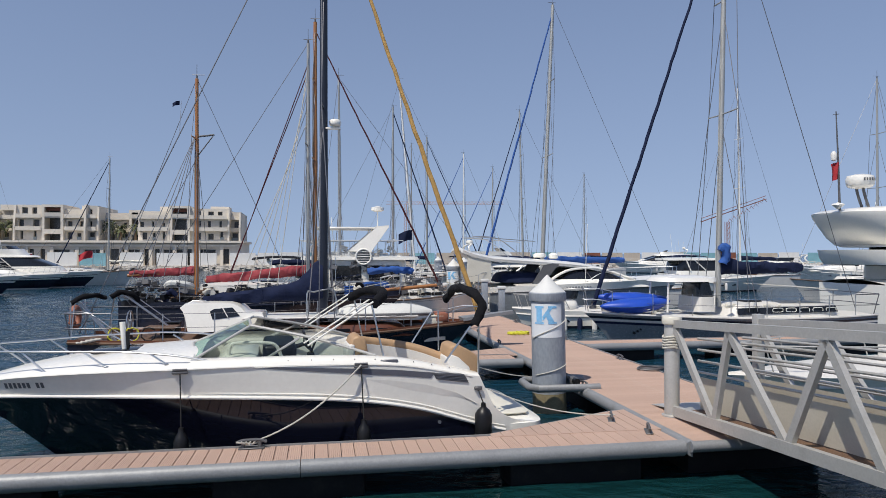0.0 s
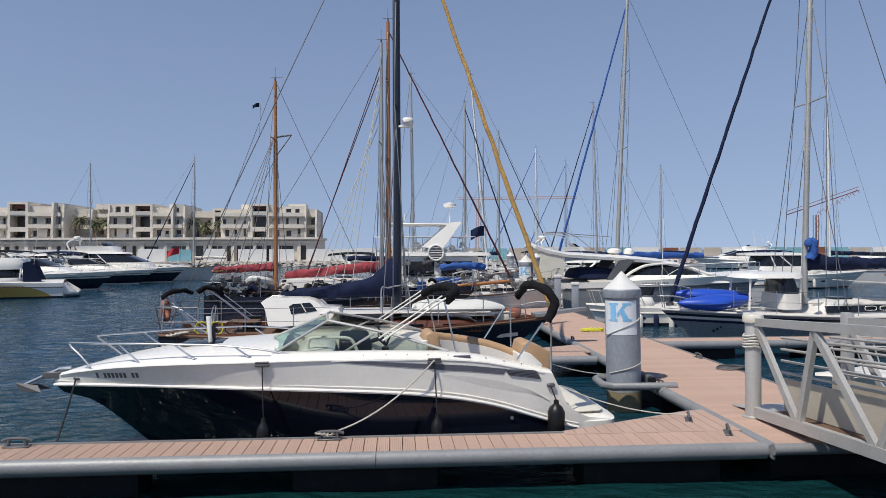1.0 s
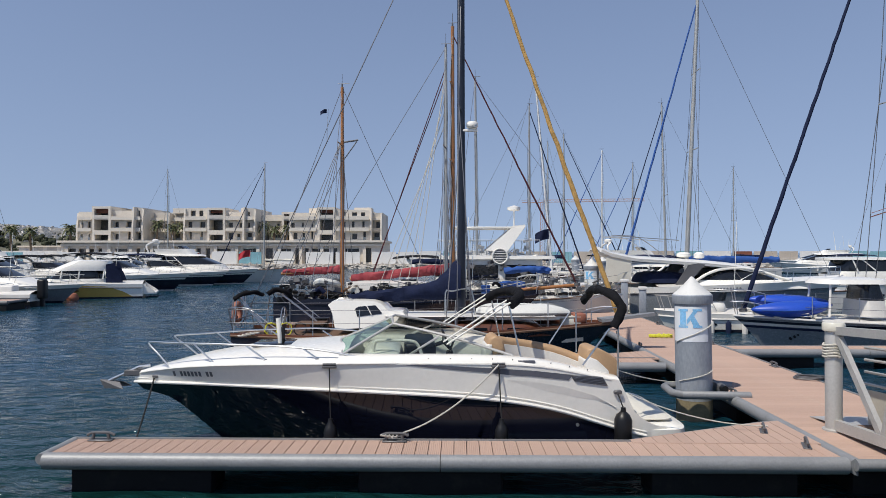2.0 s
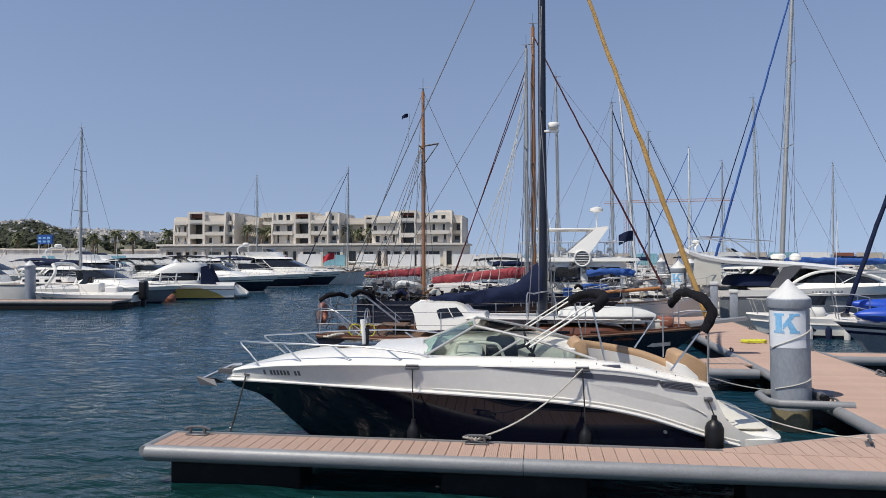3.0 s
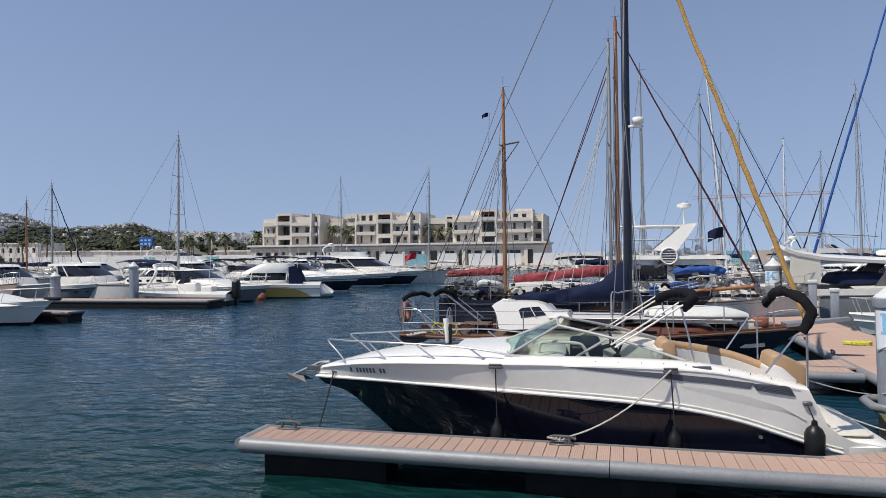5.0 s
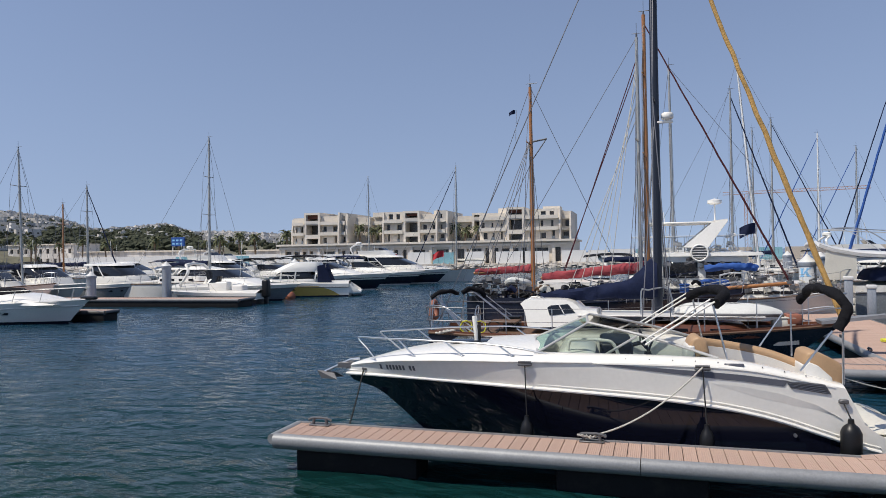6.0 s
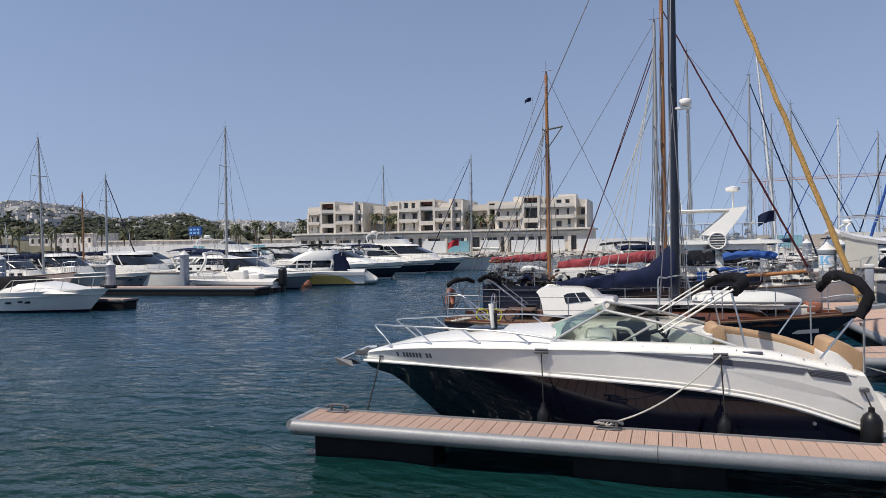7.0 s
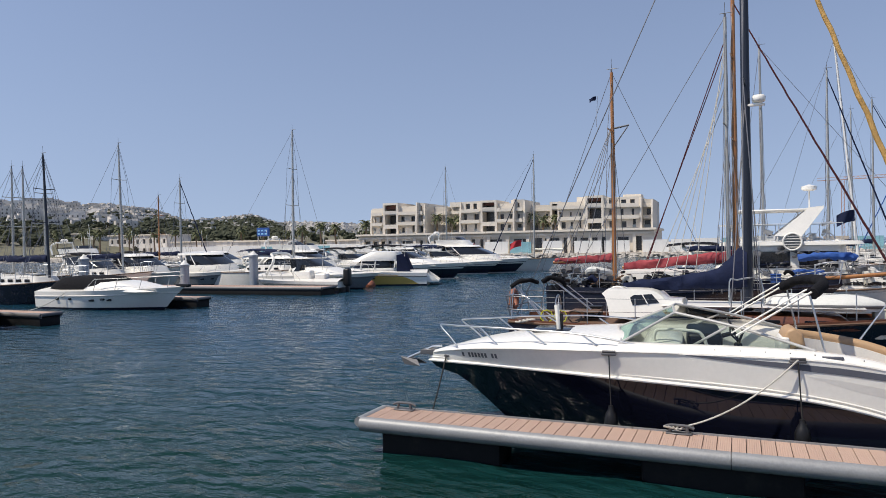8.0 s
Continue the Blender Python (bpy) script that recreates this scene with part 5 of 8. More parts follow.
    # bow rail
    for sd in (-1, 1):
        top, legs = [], []
        for i in range(9):
            e = P(0.42 + 0.57 * i / 8, 1, sd)
            top.append(Vector((e.x, e.y * 0.93, e.z + (0.08 if i == 0 else 0.50))))
            if i % 2 == 1:
                legs.append([Vector((e.x + 0.12, e.y * 0.93, e.z + 0.5)), Vector((e.x - 0.05, e.y * 0.95, e.z))])
        b = B()
        tube(b, top, 0.014, 6)
        br = part("bow_rail", b, M_ALU, t)
        for ln in legs:
            b = B()
            tube(b, ln, 0.013, 5)
            part("rail_leg", b, M_ALU, br)
    if stripe:
        for sd in (-1, 1):
            b = B()

            def st(a, c, sd=sd):
                p = P(0.05 + 0.8 * a, 0.72 + 0.04 * c * (1 - a), sd)
                return Vector((p.x, p.y + sd * 0.008, p.z))
            grid(b, st, 14, 1)
            part("stripe", b, stripe, t)
    e = P(0.18, 1, 1)
    b = B()
    tube(b, [(L * 0.2, e.y * 0.5, z + 0.6), (L * 0.17, e.y * 0.5, z + 3.0)], 0.012, 5)
    part("antenna", b, M_GEL, t)
    for k, f in enumerate((0.16, 0.34, 0.52) if fenders else ()):
        for sd in (-1, 1):
            e = P(f, 0.75, sd)
            b = B()
            lathe(b, [(0.02, -0.3), (0.09, -0.24), (0.10, 0.1), (0.07, 0.2), (0.0, 0.26)], 8, (e.x, e.y + sd * 0.11, e.z - 0.2))
            part("fender", b, M_GEL2 if (k + int(L * 10)) % 3 else M_NAVYCLOTH, t)
    for sd in (-1, 1):
        for f in (0.50, 0.62):
            b = B()
            e = P(f, 0.66, sd)
            rbox(b, e.x - 0.16, e.x + 0.16, e.y - 0.02, e.y + 0.02, e.z - 0.05, e.z + 0.05, 0.018)
            part("porthole", b, M_SMOKE, t)
    return t


def rigging(t, x, y, z, h, r, material, fore=None, aft=None, beam=1.2, spreaders=(0.45, 0.72), lean=0.0, rake=0.0, furl=None, radar=False, taper=0.6, furl_r=0.06, wires=True, wire=0.007, sag_=0.0):
    """A mast with spreaders, shrouds and stays as parts of the boat t. fore/aft: where the stays meet the deck."""
    foot, top = Vector((x, y, z)), Vector((x + rake, y + lean, z + h))
    b = B()
    tube(b, [foot.lerp(top, k / 6) for k in range(7)], r, 12, r * taper)
    m = part("mast", b, material, t)
    for f in spreaders:
        b = B()
        p = foot.lerp(top, f)
        w = beam * (0.55 if f < 0.6 else 0.42)
        tube(b, [p + Vector((-0.05, -w, 0.04)), p, p + Vector((-0.05, w, 0.04))], 0.022, 6)
        part("spreader", b, material, m)
    b = B()
    tube(b, [top, top + Vector((0, 0, 0.45))], 0.008, 5)
    tube(b, [top + Vector((-0.15, 0, 0.12)), top + Vector((0.25, 0, 0.12))], 0.010, 5)
    lathe(b, [(0.03, 0.02), (0.03, 0.10)], 8, top)
    part("masthead_gear", b, M_LEAD, m)
    if wires:
        lines = []
        for sd in (-1, 1):
            for f, dx in ((1.0, -0.1), (spreaders[-1], 0.25), (spreaders[0], -0.35)):
                p = foot.lerp(top, f - 0.02)
                ln = [p]
                for g in reversed(spreaders):
                    if g < f - 0.05:
                        q = foot.lerp(top, g)
                        ln.append(q + Vector((-0.05, sd * beam * (0.55 if g < 0.6 else 0.42), 0.04)))
                ln.append(Vector((x + dx, y + sd * beam, z - 0.05)))
                lines.append(ln)
        if aft:
            lines.append([top, Vector(aft)])
        if fore and not furl:
            lines.append([top, Vector(fore)])
        stays(m, lines, wire)
        # halyards close along the mast
        stays(m, [[foot + Vector((0.12, 0.05, 0.6)), top + Vector((0.03, 0.02, -0.1))], [foot + Vector((-0.10, -0.06, 0.6)), top + Vector((-0.03, -0.02, -0.3))]], 0.005, "halyard", M_ROPE)
    if fore and furl:
        b = B()
        a, c = Vector(fore), foot.lerp(top, 0.97)
        n = 60
        tube(b, [a.lerp(c, k / n) - Vector((sag_, 0, 0)) * 4 * (k / n) * (1 - k / n) for k in range(n + 1)], furl_r, 8, furl_r * 0.55)
        for v in b.verts:
            q = noise.noise_vector(v.co * Vector((3, 3, 5)).length * 0.35)
            v.co += q * furl_r * 0.35
        f = part("furled_sail", b, furl, m, "sail furled in its cover round the forestay")
        b = B()
        lathe(b, [(0.10, -0.05), (0.10, 0.03), (0.05, 0.04), (0.05, 0.14), (0.09, 0.15)], 12, Vector(fore))
        part("furler_drum", b, M_LEAD, m)
    return m


def boom(t, x0, x1, y, z0, z1, material, r0=0.10, r1=0.16, spar=None, hump=0.0):
    """A boom from x0 (free end) to x1 (mast) with a lumpy cover over the stowed sail."""
    b = B()
    tube(b, [(x0 - 0.06, y, z0 - 0.03), (x1, y, z1 - 0.04)], 0.05, 10)
    bo = part("boom", b, spar or M_MASTALU, t)
    b = B()
    n = 44

    def fn(a, c):
        th = c * math.tau
        r = r0 + (r1 - r0) * a
        x = x0 + (x1 - x0) * a
        hz = r * 1.15 + min(hump * max(0.0, (a - 0.72) / 0.28) ** 1.6, hump * 0.66)
        z = z0 + (z1 - z0) * a
        cz = math.sin(th)
        p = Vector((x, y + r * 0.72 * math.cos(th), z + (hz * cz if cz > 0 else r * cz)))
        q = noise.noise(Vector((x * 2.3, th, 3.1))) * 0.05 + noise.noise(Vector((x * 7, th * 2, 1.1))) * 0.03
        return p + Vector((0, math.cos(th), math.sin(th))) * q
    vs = grid(b, fn, n, 14, closed=True)
    b.faces.new(vs[0])
    b.faces.new(vs[-1][::-1])
    part("sail_cover", b, material, bo, "canvas cover over the stowed sail")
    for k in range(5):
        b = B()
        x = x0 + (x1 - x0) * (k + 0.5) / 5.2
        r = (r0 + (r1 - r0) * (k + 0.5) / 5.2) + 0.02
        zc = z0 + (z1 - z0) * (k + 0.5) / 5.2
        tube(b, [(x, y + r * 0.72 * math.cos(i * math.tau / 14), zc + r * (1.15 if i < 7 else 1.0) * math.sin(i * math.tau / 14)) for i in range(15)], 0.005, 5)
        part("tie", b, material, bo)
    return bo


def yacht(name, m, L, hb, label, hullm, deckm, sheer0=0.85, sheer1=1.25, cabin=(0.30, 0.68), cab_h=0.38, cabm=None, stripe=None, group="moored boats", rails=True, cat="sailboat", toe=None, overhang=0.14, bulwark=0.0):
    """A sailing yacht's hull, deck, cabin and guard rails; x forward from the stern."""
    t = thing(name, m, label, cat, group)
    sh = lambda s: sheer0 + (sheer1 - sheer0) * s ** 1.7 + 0.06 * (1 - s) ** 3
    P = hull_shape(L, hb, sh, keel=-0.4, rake=overhang, transom=0.62, full=1.9, flare=0.22)
    one, zero = (lambda s: 1.0), (lambda s: 0.0)
    part("hull", hull_band(P, zero, one, 28, 8, transom=True), hullm, t)
    if stripe:
        b = hull_band(P, lambda s: 0.90, lambda s: 0.945, 28, 1, off=0.006)
        part("sheer_stripe", b, stripe, t)
    cr = lambda s: 0.06
    part("deck", deck_sheet(P, 0, 1, cr, 20, 6, lift=-0.02), deckm, t)
    b = B()
    for sd in (-1, 1):
        tube(b, edge_line(P, 0, 1, sd, 26, 1.0, 0.01, 0.015), 0.03, 6)
    part("toe_rail", b, toe or M_TEAK, t)
    if bulwark:
        for sd in (-1, 1):
            b = B()
            grid(b, lambda a, c: P(a, 1, sd) + Vector((0, sd * 0.012, bulwark * c)), 28, 1)
            solid(b, 0.03)
            part("bulwark", b, toe or M_MAHOG, t, "varnished wooden bulwark")
    if cabin:
        z = sh(0.5)
        b = B()
        shell(b, (L * cabin[0], L * cabin[1], hb * 0.60, z - 0.03), (L * cabin[0] + 0.05, L * cabin[1] - 0.35, hb * 0.50, z + cab_h), cap=True, power=0.35)
        c = part("cabin", b, cabm or M_GEL2, t)
        n = 4
        for sd in (-1, 1):
            for k in range(n):
                x = L * (cabin[0] + (cabin[1] - cabin[0]) * (0.16 + 0.62 * k / (n - 1)))
                b = B()
                yy = sd * (hb * 0.56 + 0.012)
                rbox(b, x - 0.19, x + 0.19, yy - 0.012, yy + 0.012, z + cab_h * 0.35, z + cab_h * 0.72, 0.01, 1)
                part("window", b, M_SMOKE, c)
        b = B()
        rbox(b, L * (cabin[0] + 0.6 * (cabin[1] - cabin[0])), L * (cabin[0] + 0.6 * (cabin[1] - cabin[0])) + 0.5, -0.25, 0.25, z + cab_h + 0.03, z + cab_h + 0.10, 0.02)
        part("hatch", b, M_SMOKE, c)
    if rails:
        posts, wires_ = [], []
        for sd in (-1, 1):
            top = []
            for i in range(8):
                s = 0.10 + 0.82 * i / 7
                e = P(s, 1, sd)
                a = Vector((e.x, e.y * 0.95, e.z))
                posts.append([a, a + Vector((0, 0, 0.62))])
                top.append(a + Vector((0, 0, 0.61)))
            wires_ += [top, [q - Vector((0, 0, 0.28)) for q in top]]
        rail_tubes("stanchion", posts, 0.0125, t)
        rail_tubes("lifeline", wires_, 0.005, t, M_WIRE)
        for s0, sgn in ((0.92, 1), (0.10, -1)):
            lines = []
            e = P(s0, 1, 1)
            xe = P(1.0, 1, 1).x + 0.02 if sgn > 0 else -0.05
            ze = e.z + (0.08 if sgn > 0 else 0)
            we = 0.10 if sgn > 0 else e.y * 0.9
            for hh in (0.62, 0.32):
                lines.append(curve([(e.x, e.y * 0.95, e.z + hh), ((e.x + xe) / 2, (e.y + we) / 2, ze + hh), (xe, we * 0.9, ze + hh), (xe + 0.03 * sgn, 0, ze + hh), (xe, -we * 0.9, ze + hh), ((e.x + xe) / 2, -(e.y + we) / 2, ze + hh), (e.x, -e.y * 0.95, e.z + hh)], 4))
            for sd in (-1, 1):
                lines.append([(xe, sd * we * 0.9, ze + 0.62), (xe - 0.1 * sgn, sd * we * 0.8, ze)])
            rail_tubes("pulpit" if sgn > 0 else "pushpit", lines, 0.0125, t, M_STEEL if sgn > 0 else M_WIRE)
    return t, P, sh


# ---------------------------------------------------------------- sailing yachts behind the motorboat
def lifebuoy(t, c, r=0.29, axis=0):
    b = B()
    tube(b, [(c[0] + (0 if axis == 0 else r * math.cos(k * math.tau / 20)), c[1] + (r * math.cos(k * math.tau / 20) if axis == 0 else 0), c[2] + r * math.sin(k * math.tau / 20)) for k in range(21)], 0.062, 10, cap=False)
    q = part("lifebuoy", b, M_LIFE, t, "faded orange ring lifebuoy on the rail")
    for k in range(4):
        a = k * math.tau / 4 + 0.5
        b = B()
        p = Vector((c[0] + (0 if axis == 0 else r * math.cos(a)), c[1] + (r * math.cos(a) if axis == 0 else 0), c[2] + r * math.sin(a)))
        rbox(b, p.x - 0.066, p.x + 0.066, p.y - 0.066, p.y + 0.066, p.z - 0.025, p.z + 0.025, 0.01, 1)
        part("band", b, M_LIFE, q)


def bundle(t, pts, r, name="folded_canvas", material=None):
    b = B()
    tube(b, curve(pts, 6), r, 10)
    for v in b.verts:
        v.co += noise.noise_vector(v.co * 7) * r * 0.5
    part(name, b, material or M_CLOTHBLK, t)


def dinghy(t, x0, x1, w, z0, h):
    """An upturned inflatable tender lashed on deck."""
    b = B()

    def fn(a, c):
        s = a
        th = math.pi * c
        k = math.sin(min(1, (0.06 + s) / 0.25) * math.pi / 2) * (1 - max(0, (s - 0.55) / 0.45) ** 2.2 * 0.75)
        return Vector((x0 + (x1 - x0) * s, w * k * math.cos(th), z0 + h * (k ** 0.5) * math.sin(th) ** 0.7))
    vs = grid(b, fn, 24, 14)
    b.faces.new(vs[0])
    q = part("upturned_tender", b, M_RUBW, t, "white upturned tender lashed on the foredeck")
    b = B()
    for sd in (-1, 1):
        tube(b, [fn(i / 12, 0.04 if sd > 0 else 0.96) + Vector((0, 0, 0.03)) for i in range(13)], 0.035, 6)
    part("rubbing_strake", b, M_LEAD, q)


def flag(t, x, y, z, w, h, pole=1.2, cloth=None, label="red flag drooping from its staff"):
    b = B()
    tube(b, [(x, y, z - pole), (x + 0.05, y, z + h)], 0.014, 6)
    f = part("flagstaff", b, M_STEEL, t)
    b = B()
    grid(b, lambda a, c: Vector((x - w * a, y + 0.12 * math.sin(a * 7 + c * 2) * w, z + h * c - 0.35 * w * a * a)), 12, 6)
    solid(b, 0.004)
    part("flag", b, cloth or M_FLAG, f, label)


SM = pose(-7.75, 14.75, 0, 0, 0, 10.0)
navy_y, NP, nsh = yacht("sailing_yacht", SM, 8.75, 1.35, "old navy sailing yacht with teak deck and blue sail cover", M_NAVY2, M_TEAK, 0.74, 1.02, cabin=(0.37, 0.82), cab_h=0.22, cabm=M_MAHOG, overhang=0.2, bulwark=0.08)
rigging(navy_y, 5.11, 0.0, 1.0, 10.9, 0.105, M_MASTNAVY, fore=(8.75, 0, 1.15), aft=(-0.05, 0, 0.9), beam=1.25, furl=M_ORANGE, furl_r=0.062, taper=0.75, wire=0.009, sag_=0.03)
boom(navy_y, 2.50, 5.10, 0.0, 1.58, 1.80, M_NAVYCLOTH, 0.09, 0.22, M_MASTALU, 0.64)
# white doghouse over the companionway
dh = side_profile("doghouse", [(2.10, 1.47), (2.18, 1.535), (2.32, 1.56), (2.75, 1.565), (3.12, 1.555), (3.28, 1.51), (3.38, 1.44), (3.47, 1.34), (3.80, 1.325), (3.86, 1.24), (3.86, 1.02), (2.30, 0.94), (2.27, 1.02), (2.25, 1.12), (2.22, 1.26), (2.16, 1.40)], 0.66, M_GEL, navy_y, "white moulded doghouse with dark windows", round_=0.0, taper=0.26)
for sd in (-1, 1):
    b = B()
    vs = [b.verts.new((x, sd * (0.672 - 0.27 * (z - 0.94)), z)) for x, z in ((2.78, 1.22), (2.72, 1.39), (2.80, 1.44), (3.18, 1.47), (3.34, 1.29))]
    b.faces.new(vs)
    solid(b, 0.012)
    part("window", b, M_SMOKE, dh, "dark side window", smooth=False)
    b = B()
    tube(b, [(2.98, sd * 0.545, 1.46), (3.10, sd * 0.60, 1.26)], 0.012, 6)
    part("window_bar", b, M_GEL, dh)
b = B()
tube(b, [(2.25, -0.42, 1.54), (2.35, -0.42, 1.62), (2.6, -0.42, 1.62), (2.7, -0.42, 1.55)], 0.010, 6)
part("grab_rail", b, M_STEEL, dh)
b = B()
rbox(b, 3.30, 4.05, -0.55, 0.55, 1.10, 1.24, 0.04, 2)
part("sliding_hatch", b, M_GEL, navy_y)
b = B()
rbox(b, 3.4, 7.2, -0.70, 0.70, 1.215, 1.245, 0.012, 1)
part("coachroof_top", b, M_GEL2, navy_y, "white painted coachroof top")
dinghy(navy_y, 5.45, 7.60, 0.62, 1.16, 0.32)
b = B()
rbox(b, 7.66, 7.95, -0.25, 0.25, 1.05, 1.26, 0.04, 2)
part("deck_box", b, M_LIFE, navy_y, "faded red deck box")
lifebuoy(navy_y, (-0.14, 0.05, 1.26), 0.21, 0)
bundle(navy_y, [(0.05, -0.75, 1.62), (0.25, -0.70, 1.74), (0.45, -0.60, 1.76), (0.60, -0.40, 1.70)], 0.055)
bundle(navy_y, [(0.65, -0.2, 1.70), (0.85, -0.1, 1.80), (1.05, 0.0, 1.72), (1.12, 0.1, 1.60)], 0.058)
rail_tubes("bimini_frame", [[(0.12, y, 1.66), (0.95, y * 1.2, 0.75)] for y in (-0.7, -0.62, -0.55)] + [[(0.9, y, 1.72), (1.9, y, 0.95)] for y in (-0.1, 0.0, 0.5)] + [[(0.1, -0.72, 1.62), (0.05, -0.8, 0.8)], [(0.5, 0.6, 1.7), (0.3, 0.8, 0.8)]], 0.013, navy_y)
rail_tubes("pushpit_stay", [[(-0.05, y, 0.8), (-0.05, y, 1.75)] for y in (-0.5, 0.4)] + [curve([(-0.1, -0.6, 1.4), (0.4, -0.9, 1.42), (0.9, -1.0, 1.1), (1.3, -1.05, 0.85)], 4)], 0.014, navy_y)
b = B()
ring = [(1.05, -0.30 + 0.26 * math.cos(k * math.tau / 20), 1.15 + 0.26 * math.sin(k * math.tau / 20)) for k in range(21)]
tube(b, ring, 0.014, 6)
for k in range(0, 20, 4):
    tube(b, [ring[k], (1.05, -0.30, 1.15)], 0.008, 5)
tube(b, [(1.05, -0.3, 0.75), (1.05, -0.3, 1.2)], 0.05, 8)
part("steering_wheel", b, M_STEEL, navy_y)
b = B()
rbox(b, 1.35, 2.0, -0.5, 0.1, 1.02, 1.06, 0.01, 1)
part("cockpit_table", b, M_TEAK, navy_y)
for k in range(3):
    b = B()
    tube(b, [(0.95 + 0.32 * k + 0.14 * math.cos(i * 0.7), -1.0 + 0.03 * math.sin(i * 2.1), 0.98 + 0.14 * math.sin(i * 0.7)) for i in range(26)], 0.014, 5)
    part("rope_coil", b, M_ROPEYEL if k < 2 else M_ROPEBLK, navy_y, "coiled rope hung on the guard rail")
b = B()
for k in range(4):
    tube(b, [(0.3 + 0.09 * k + 0.1 * math.cos(i), -0.95 + 0.1 * math.sin(i), 0.83 + 0.02 * k) for i in range(8)], 0.018, 5)
part("coiled_rope", b, M_ROPE, navy_y)
rail_tubes("mast_gate", [curve([(4.75, sd * 0.45, 1.0), (4.75, sd * 0.45, 1.74), (4.9, sd * 0.45, 1.78), (5.35, sd * 0.45, 1.78), (5.4, sd * 0.45, 1.0)], 3) for sd in (-1, 1)], 0.016, navy_y)
b = B()
vs = [b.verts.new(q) for q in ((8.3, -0.28, 1.06), (9.55, -0.10, 1.20), (9.55, 0.10, 1.20), (8.3, 0.28, 1.06))]
b.faces.new(vs)
solid(b, 0.07)
part("bow_platform", b, M_RAIL, navy_y, "grey bow platform with anchor roller")
for sd in (-1, 1):
    for k in range(7):
        b = B()
        p0_, p1_ = NP(0.90 + 0.0075 * k, 0.74, sd), NP(0.90 + 0.0075 * k + 0.005, 0.80, sd)
        vs = [b.verts.new(Vector((x, y + sd * 0.012, z))) for x, y, z in ((p0_.x, p0_.y, p0_.z), (p1_.x, p1_.y, p0_.z), (p1_.x, p1_.y, p1_.z), (p0_.x, p0_.y, p1_.z))]
        b.faces.new(vs)
        part("name_bar", b, M_CREAM, navy_y, "small pale lettering bar", smooth=False)
b = B()
lathe(b, [(0.09, 0), (0.12, 0.02), (0.135, 0.05), (0.135, 0.12), (0.11, 0.15), (0.0, 0.17)], 18, (5.37, -0.05, 5.52))
rbox(b, 5.11, 5.49, -0.08, 0.0, 5.45, 5.50, 0.01, 1)
part("radar_dome", b, M_GEL, navy_y, "white radar dome on a mast bracket")

# wooden ketch with red sail covers
KM = pose(-9.9, 21.6, 0, 0, 0, 7.0)
ketch, KP, ksh = yacht("wooden_ketch", KM, 8.6, 1.4, "wooden ketch with varnished masts and red sail covers", M_NAVY2, M_TEAK, 0.95, 1.25, cabin=(0.26, 0.62), cab_h=0.62, cabm=M_GEL2, bulwark=0.18, toe=M_NAVY2)
rigging(ketch, 2.08, 0, 1.0, 7.2, 0.075, M_MASTWOOD, fore=(4.9, 0, 2.0), aft=(-0.6, 0, 1.2), beam=1.1, spreaders=(0.73,), taper=0.7)
rigging(ketch, 5.79, 0, 1.1, 9.05, 0.085, M_MASTWOOD, fore=(9.85, 0, 1.62), beam=1.25, spreaders=(0.5, 0.78), taper=0.7, furl=M_MAROON, furl_r=0.035)
rigging(ketch, 5.58, -0.2, 1.1, 8.3, 0.06, M_MASTALU, aft=(0.5, 0, 1.2), beam=1.2, spreaders=(0.6,), taper=0.8)
boom(ketch, 0.05, 2.02, 0.0, 1.97, 2.08, M_RED, 0.09, 0.13, M_MASTWOOD)
boom(ketch, 2.40, 5.72, 0.0, 1.80, 2.10, M_RED, 0.11, 0.17, M_MASTWOOD)
stays(ketch, [[(5.55, -0.1, 8.7), (3.2, -0.3, 2.0)], [(5.5, 0.1, 8.4), (2.9, 0.6, 1.7)]], 0.012, "topping_lift", M_MAROON)
stays(ketch, [[(5.6, -0.1, 7.0 + 0.5 * k), (3.4 + 0.32 * k, -1.2, 1.3)] for k in range(5)], 0.009, "halyard", M_ROPE)
stays(ketch, [[(2.05, -0.05, 6.4), (0.2 + 0.35 * k, -1.1, 1.3)] for k in range(4)] + [[(2.05, 0.0, 5.6), (0.3, 0, 2.1)]], 0.008, "halyard", M_WIRE)
b = B()
tube(b, [(2.1, 0, 6.35), (2.62, 0, 6.42)], 0.03, 6)
tube(b, [(2.12, 0, 5.75), (2.58, 0, 6.38)], 0.02, 6)
part("mast_bracket", b, M_LEAD, ketch)
flag(ketch, 1.55, 0, 7.35, 0.22, 0.13, 0.9, M_NAVYCLOTH, "small dark pennant")
b = B()
tube(b, [(7.6, 0, 1.38), (9.9, 0, 1.60)], 0.07, 10, 0.05)
part("bowsprit", b, M_MASTWOOD, ketch, "varnished wooden bowsprit")
